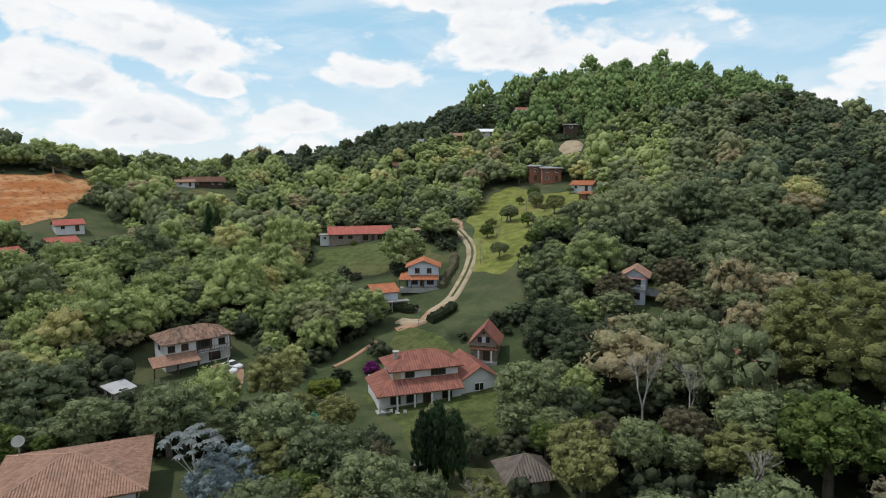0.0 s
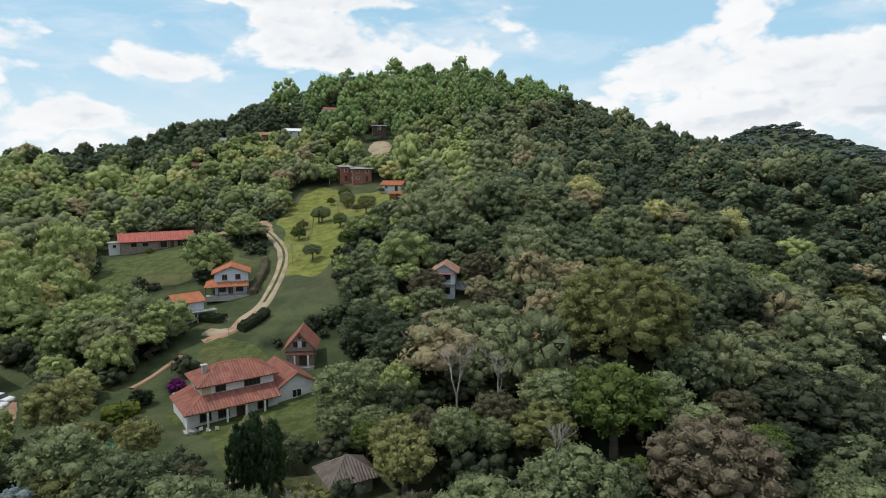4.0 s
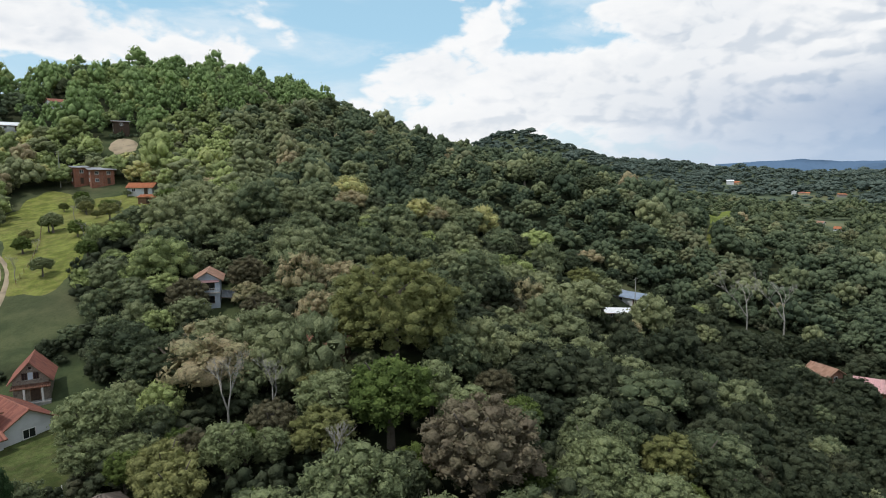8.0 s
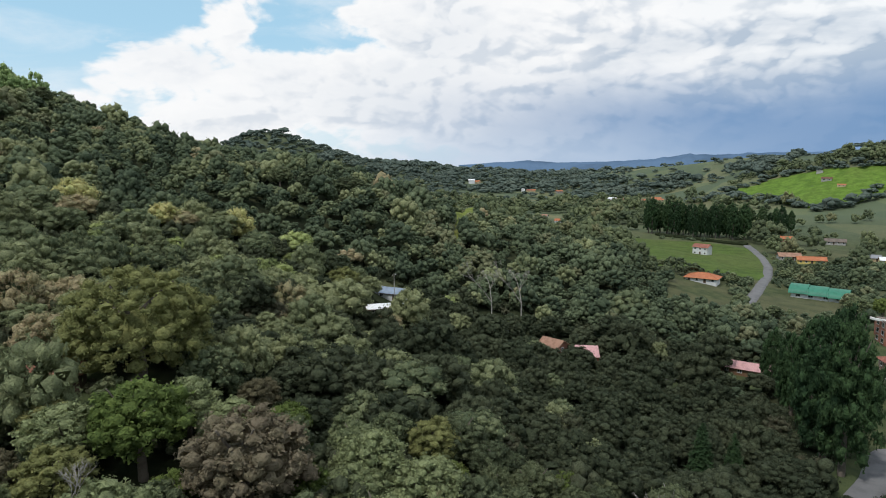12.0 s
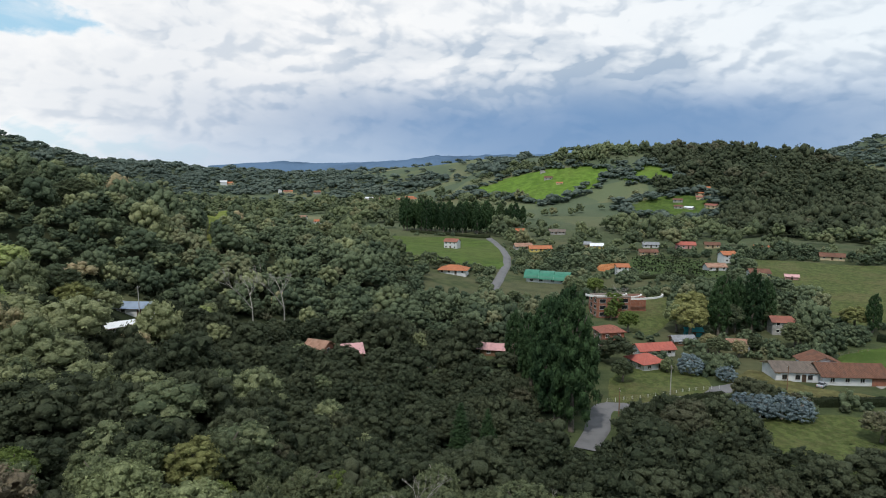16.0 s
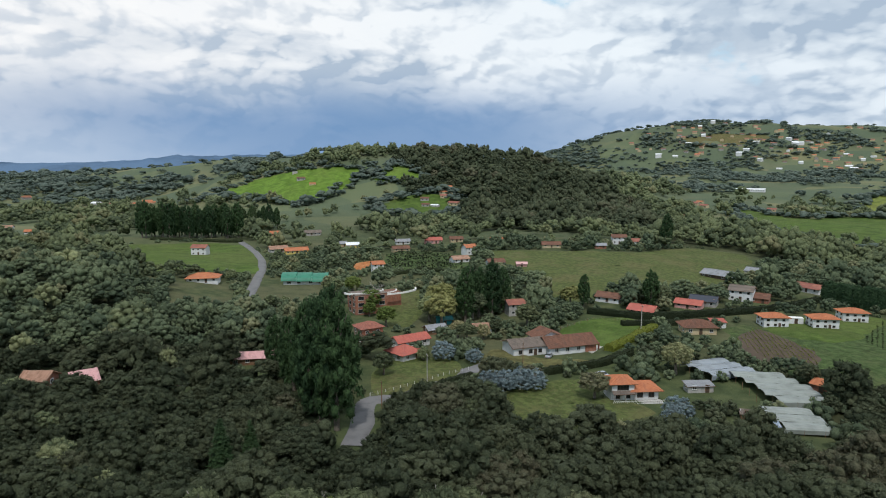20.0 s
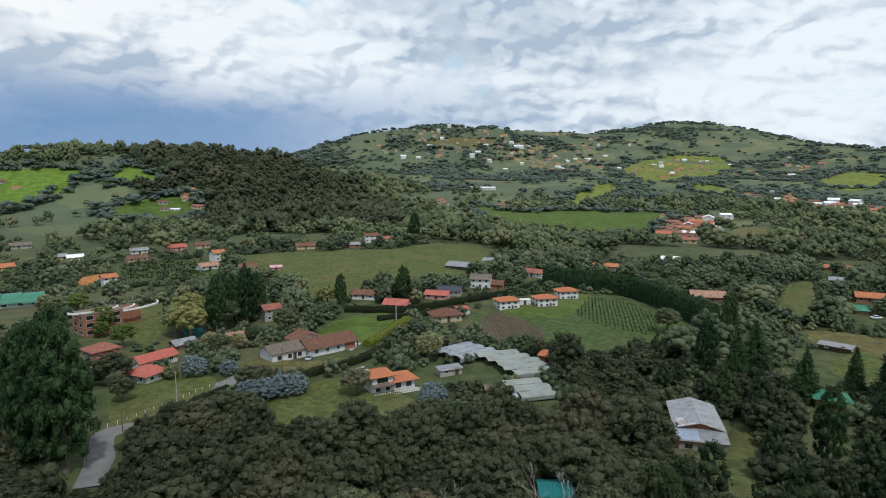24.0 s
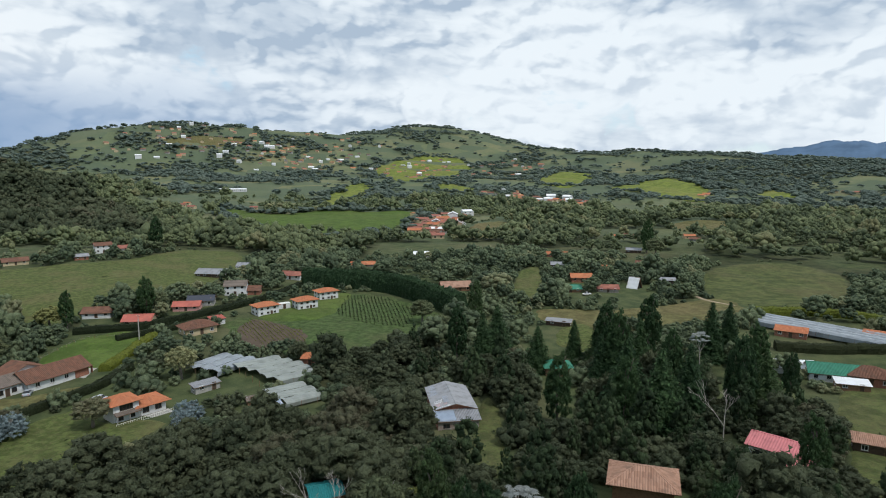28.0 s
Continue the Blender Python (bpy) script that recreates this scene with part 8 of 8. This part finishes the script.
hero(GREEN, 1, 152.2, -111.4, 1.30, 1.00)
hero(TALL, 1, 106.3, -207.5, 1.30, 1.00)
for k_ in range(30):                                     # a dark windbreak of old pines behind the field
    f_ = k_ / 29
    hero(TALL, k_ % 2, 560 + rs.uniform(-9, 9), 110 - 78 * f_ + rs.uniform(-2, 2), rs.uniform(1.7, 2.15), 1.0, "tall dark pine in a windbreak behind a field")
for k_ in range(8):
    hero(TALL, k_ % 2, 612 + rs.uniform(-12, 12), 30 - 4 * k_ + rs.uniform(-3, 3), rs.uniform(1.3, 1.7))
for k_ in range(22):                                     # young trees on the sunny slope
    f_ = rs.rand()
    hero((BRIGHT, GREEN, OLIVE, BARE)[k_ % 4], k_ % 2, 11 + 24 * f_ + rs.uniform(-6, 14), 156 + 80 * f_ + rs.uniform(-6, 6), rs.uniform(0.35, 0.8))
for x_, y_, r_ in HERO:
    clear(x_, y_, r_ * 0.8)
x, y = scatter(rs, 40, 84, 5.7)
tone = fbm(x, y, 26)
count = 0
for i in range(len(x)):
    az = math.degrees(math.atan2(x[i], y[i])) % 360
    q = rs.rand()
    if 148 < az < 200 and q < 0.3:
        plant(PINE if q < 0.08 else TALL, rs.randint(0, 2), x[i], y[i], rs.uniform(0.6, 1.15), rs.rand() * 360)
    elif q > 0.97:
        plant(BARE, rs.randint(0, 2), x[i], y[i], rs.uniform(0.7, 1.0), rs.rand() * 360)
    elif q + tone[i] * 0.5 > 0.93:
        plant(BROWN, rs.randint(0, 2), x[i], y[i], rs.uniform(0.6, 1.05), rs.rand() * 360)
    elif q + tone[i] * 0.5 > 0.78:
        plant(OLIVE, rs.randint(0, 2), x[i], y[i], rs.uniform(0.6, 1.1), rs.rand() * 360)
    elif q < 0.16:
        plant(BRIGHT, rs.randint(0, 2), x[i], y[i], rs.uniform(0.6, 1.1), rs.rand() * 360)
    else:
        # beyond 62 degrees the darker trees stand in for cloud shade
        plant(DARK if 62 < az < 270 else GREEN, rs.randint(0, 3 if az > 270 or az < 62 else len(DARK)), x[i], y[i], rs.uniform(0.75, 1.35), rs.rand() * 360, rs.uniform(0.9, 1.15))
MID = [crown_arrays(50 + k, (34, 44, 30, 38, 46, 36, 28, 40)[k], 1250, 0.095, 1, (-0.35, -0.5, -0.2, -0.6)[k % 4], (0.9, 1.1, 0.7, 0.8)[k % 4]) for k in range(8)]
FAR = [crown_arrays(70 + k, (20, 24, 22, 18)[k % 4], 250, 0.115, 1, -0.4, (0.9, 1.15, 0.75)[k % 3]) for k in range(8)]
BUSH = [crown_arrays(120 + k, 9, 210, 0.14, 1, -0.35, (0.9, 1.1, 0.75)[k % 3], 0.58) for k in range(5)]
SMALL = [crown_arrays(85 + k, (11, 9)[k % 2], 76, 0.165, 1, -0.3, (0.95, 1.3, 0.8)[k % 3]) for k in range(6)]
VERY = [crown_arrays(90 + k, (7, 8, 6, 7)[k], 26, 0.22, 1, -0.05, (0.5, 0.65)[k % 2], 0.66) for k in range(4)]
AIRY = [crown_arrays(95 + k, 18, 130, 0.14, 1, -0.6, 1.45, 0.62, 0.38, 0.3) for k in range(4)]
SPIRE = [crown_arrays(100 + k, 30, 330, 0.11, 1, -0.9, (1.9, 1.6)[k % 2], 0.72, 0.36, 0.6) for k in range(4)]


def hilltop(x, y):
    return (np.hypot(x - 110, (y - 385) * 1.2) < 95) | (np.hypot(x - 60, y - 330) < 35)


def bearing_of(x, y):
    return np.degrees(np.arctan2(x, y)) % 360


x, y = scatter(rs, 40, 210, 3.3)
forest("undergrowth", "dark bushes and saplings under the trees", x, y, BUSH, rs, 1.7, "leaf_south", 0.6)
x, y = scatter(rs, 84, 200, 6.0)
spires = (bearing_of(x, y) > 146) & (bearing_of(x, y) < 200) & (rs.rand(len(x)) < 0.25)
forest("pine_woods", "dark conifers mixed into the woods", x[spires], y[spires], SPIRE, rs, 2.9, "leaf_pine", 1.7)
# from about 52 degrees on, cloud shade is put in as darker leaves
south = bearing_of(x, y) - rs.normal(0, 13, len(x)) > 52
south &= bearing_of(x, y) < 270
# the west slope takes more of the brightened leaves, as painted sun
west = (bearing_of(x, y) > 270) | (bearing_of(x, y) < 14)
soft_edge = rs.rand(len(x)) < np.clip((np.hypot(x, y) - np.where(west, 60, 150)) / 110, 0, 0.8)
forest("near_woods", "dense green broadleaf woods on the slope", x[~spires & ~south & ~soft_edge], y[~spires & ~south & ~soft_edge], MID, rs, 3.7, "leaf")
forest("slope_woods", "broadleaf woods on the slope, brightened in colour for sun", x[~spires & ~south & soft_edge], y[~spires & ~south & soft_edge], MID, rs, 3.7, "leaf_sunlit")
forest("south_woods", "dense grey-green woods above the valley, darkened for cloud shade", x[~spires & south], y[~spires & south], MID, rs, 3.4, "leaf_south")
x, y = scatter(rs, 200, 440, 5.8)
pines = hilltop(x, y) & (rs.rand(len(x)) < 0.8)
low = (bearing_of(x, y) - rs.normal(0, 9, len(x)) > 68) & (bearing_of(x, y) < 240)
# the hill's east flank gets dark valley leaves in place of cloud shade
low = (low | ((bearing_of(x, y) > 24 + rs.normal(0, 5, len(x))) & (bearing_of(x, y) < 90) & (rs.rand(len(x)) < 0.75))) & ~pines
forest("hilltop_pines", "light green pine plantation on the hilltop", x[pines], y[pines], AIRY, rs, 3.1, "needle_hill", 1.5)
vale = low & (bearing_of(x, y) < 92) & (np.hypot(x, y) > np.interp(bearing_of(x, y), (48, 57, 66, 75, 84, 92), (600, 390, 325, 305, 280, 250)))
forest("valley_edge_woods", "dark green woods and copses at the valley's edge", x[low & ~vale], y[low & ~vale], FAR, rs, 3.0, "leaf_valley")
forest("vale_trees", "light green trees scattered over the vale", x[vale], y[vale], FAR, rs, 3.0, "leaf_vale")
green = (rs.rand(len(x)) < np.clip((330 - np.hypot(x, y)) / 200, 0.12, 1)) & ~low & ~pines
# no brightened leaves on the east flank: its cloud shade is in the colour
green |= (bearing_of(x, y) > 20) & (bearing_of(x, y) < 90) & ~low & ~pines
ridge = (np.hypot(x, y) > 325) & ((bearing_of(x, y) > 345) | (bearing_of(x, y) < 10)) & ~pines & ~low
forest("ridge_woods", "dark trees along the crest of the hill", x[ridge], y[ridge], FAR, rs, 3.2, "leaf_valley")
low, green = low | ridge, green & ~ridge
forest("hill_woods", "dense green woods covering the hillside", x[~low & ~pines & ~green], y[~low & ~pines & ~green], FAR, rs, 3.4, "leaf_sunlit")
forest("hill_woods", "hillside trees in darker green, on the east flank for cloud shade", x[green], y[green], FAR, rs, 3.4, "leaf")
x, y = scatter(rs, 135, 460, 4.7, 84, 203, 0.62)
x2, y2 = scatter(rs, 320, 520, 5.5, 56, 84, 0.5)
x, y = np.append(x, x2), np.append(y, y2)
forest("valley_scrub", "bushes and garden shrubs between the valley farms", x, y, BUSH, rs, 2.0, "leaf_valley", 0.5)
# hedgerows along the field edges
hx_, hy_ = [], []
for poly in FIELDS:
    if np.hypot(*poly.mean(0)) < 200 or np.hypot(*poly.mean(0)) > 900:
        continue
    away = poly.mean(0)
    for p_, q_ in zip(poly, np.roll(poly, -1, 0)):
        span = max(1, int(np.hypot(*(q_ - p_)) / 2.2))
        for f_ in (np.arange(span) + rs.rand(span)) / span:
            if rs.rand() < 0.55:
                c_ = p_ + (q_ - p_) * f_
                c_ = c_ + (c_ - away) / (np.hypot(*(c_ - away)) + 1e-6) * rs.uniform(0.6, 3.0)
                hx_.append(c_[0])
                hy_.append(c_[1])
x, y = np.array(hx_), np.array(hy_)
keep = ~open_ground(x, y) & (fbm(x, y, 25) + rs.normal(0, 0.12, len(x)) > -0.08)
forest("hedgerows", "ragged bushes growing along the field edges", x[keep], y[keep], BUSH, rs, 1.5, "leaf_valley", 0.4)
x, y = scatter(rs, 440, 1000, 9.5, 36)
dark_hill = np.zeros(len(x), bool)
for cx, cy, rad in GROVES:
    if cx > 500 and -340 < cy < -200:
        dark_hill |= (x - cx) ** 2 + (y - cy) ** 2 < rad * rad
forest("valley_woods", "scattered light green trees and copses in the valley", x[~dark_hill], y[~dark_hill], SMALL, rs, 4.6, "leaf_vale")
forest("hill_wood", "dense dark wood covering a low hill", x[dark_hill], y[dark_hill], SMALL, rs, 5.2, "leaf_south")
x, y = scatter(rs, 1000, 2900, 15.0, 38, 190)
fx_, fy_ = [], []
for poly in FIELDS:
    if np.hypot(*poly.mean(0)) < 700:
        continue
    for p_, q_ in zip(poly, np.roll(poly, -1, 0)):
        for f_ in rs.rand(max(1, int(np.hypot(*(q_ - p_)) / 9))):
            fx_.append(p_[0] + (q_ - p_)[0] * f_ + rs.normal(0, 6))
            fy_.append(p_[1] + (q_ - p_)[1] * f_ + rs.normal(0, 6))
x, y = np.concatenate([x, fx_]), np.concatenate([y, fy_])
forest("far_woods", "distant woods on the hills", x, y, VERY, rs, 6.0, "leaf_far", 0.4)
for ob, m in SET:
    ob.matrix_world = m


# ---- rows of vegetables ----
def crop_rows(name, label, outline, turn, gap, size, mat, tall=0.5):
    """Leafy plants in straight rows over a plot."""
    poly = np.array(outline, float)
    mid = poly.mean(0)
    c, s = math.cos(radians(turn)), math.sin(radians(turn))
    reach = np.hypot(*(poly - mid).T).max()
    u, v = np.meshgrid(np.arange(-reach, reach, gap), np.arange(-reach, reach, size * 0.8))
    px, py = (mid[0] + u * c - v * s).ravel(), (mid[1] + u * s + v * c).ravel()
    ok = inside(poly, px, py) & (rs.rand(len(px)) < 0.62)
    px, py = px[ok], py[ok]
    p = np.stack([px + rs.normal(0, 0.08, len(px)), py + rs.normal(0, 0.08, len(px)), ground(px, py) + lift(px, py) + 0.12 + tall * 0.5], -1)
    p = np.repeat(p, 2, 0) + rs.normal(0, 0.12, (2 * len(p), 3))
    lv, lf = leaf_quads(rs, p, np.tile((0.0, 0.0, 1.0), (len(p), 1)), size, 0.6)
    lv[:, 2] = np.maximum(lv[:, 2], ground(lv[:, 0], lv[:, 1]) + 0.1)
    tagged(mesh_object(name, lv, lf, M[mat]), label, "crop", kind="stuff")


crop_rows("crop_rows", "rows of leafy green vegetables on a plot", [(183.1, -225.2), (164.1, -230.3), (133.9, -210.2), (126.0, -188.5), (141.5, -185.3), (162.2, -191.7)], 40, 1.5, 0.42, "hedge", 0.4)
crop_rows("crop_rows", "rows of young vegetables on brown soil", [(174.8, -151.1), (186.8, -170.1), (157.8, -166.9), (146.2, -156.7), (149.6, -144.7)], 60, 1.5, 0.35, "hedge_yellow")
crop_rows("crop_rows", "terraced rows of dark coffee-like bushes", [(412.2, -69.8), (430.6, -83.0), (393.6, -103.8), (363.5, -111.5), (333.8, -99.6), (339.8, -81.3), (362.7, -64.3)], -10, 3.2, 1.5, "hedge", 1.2)
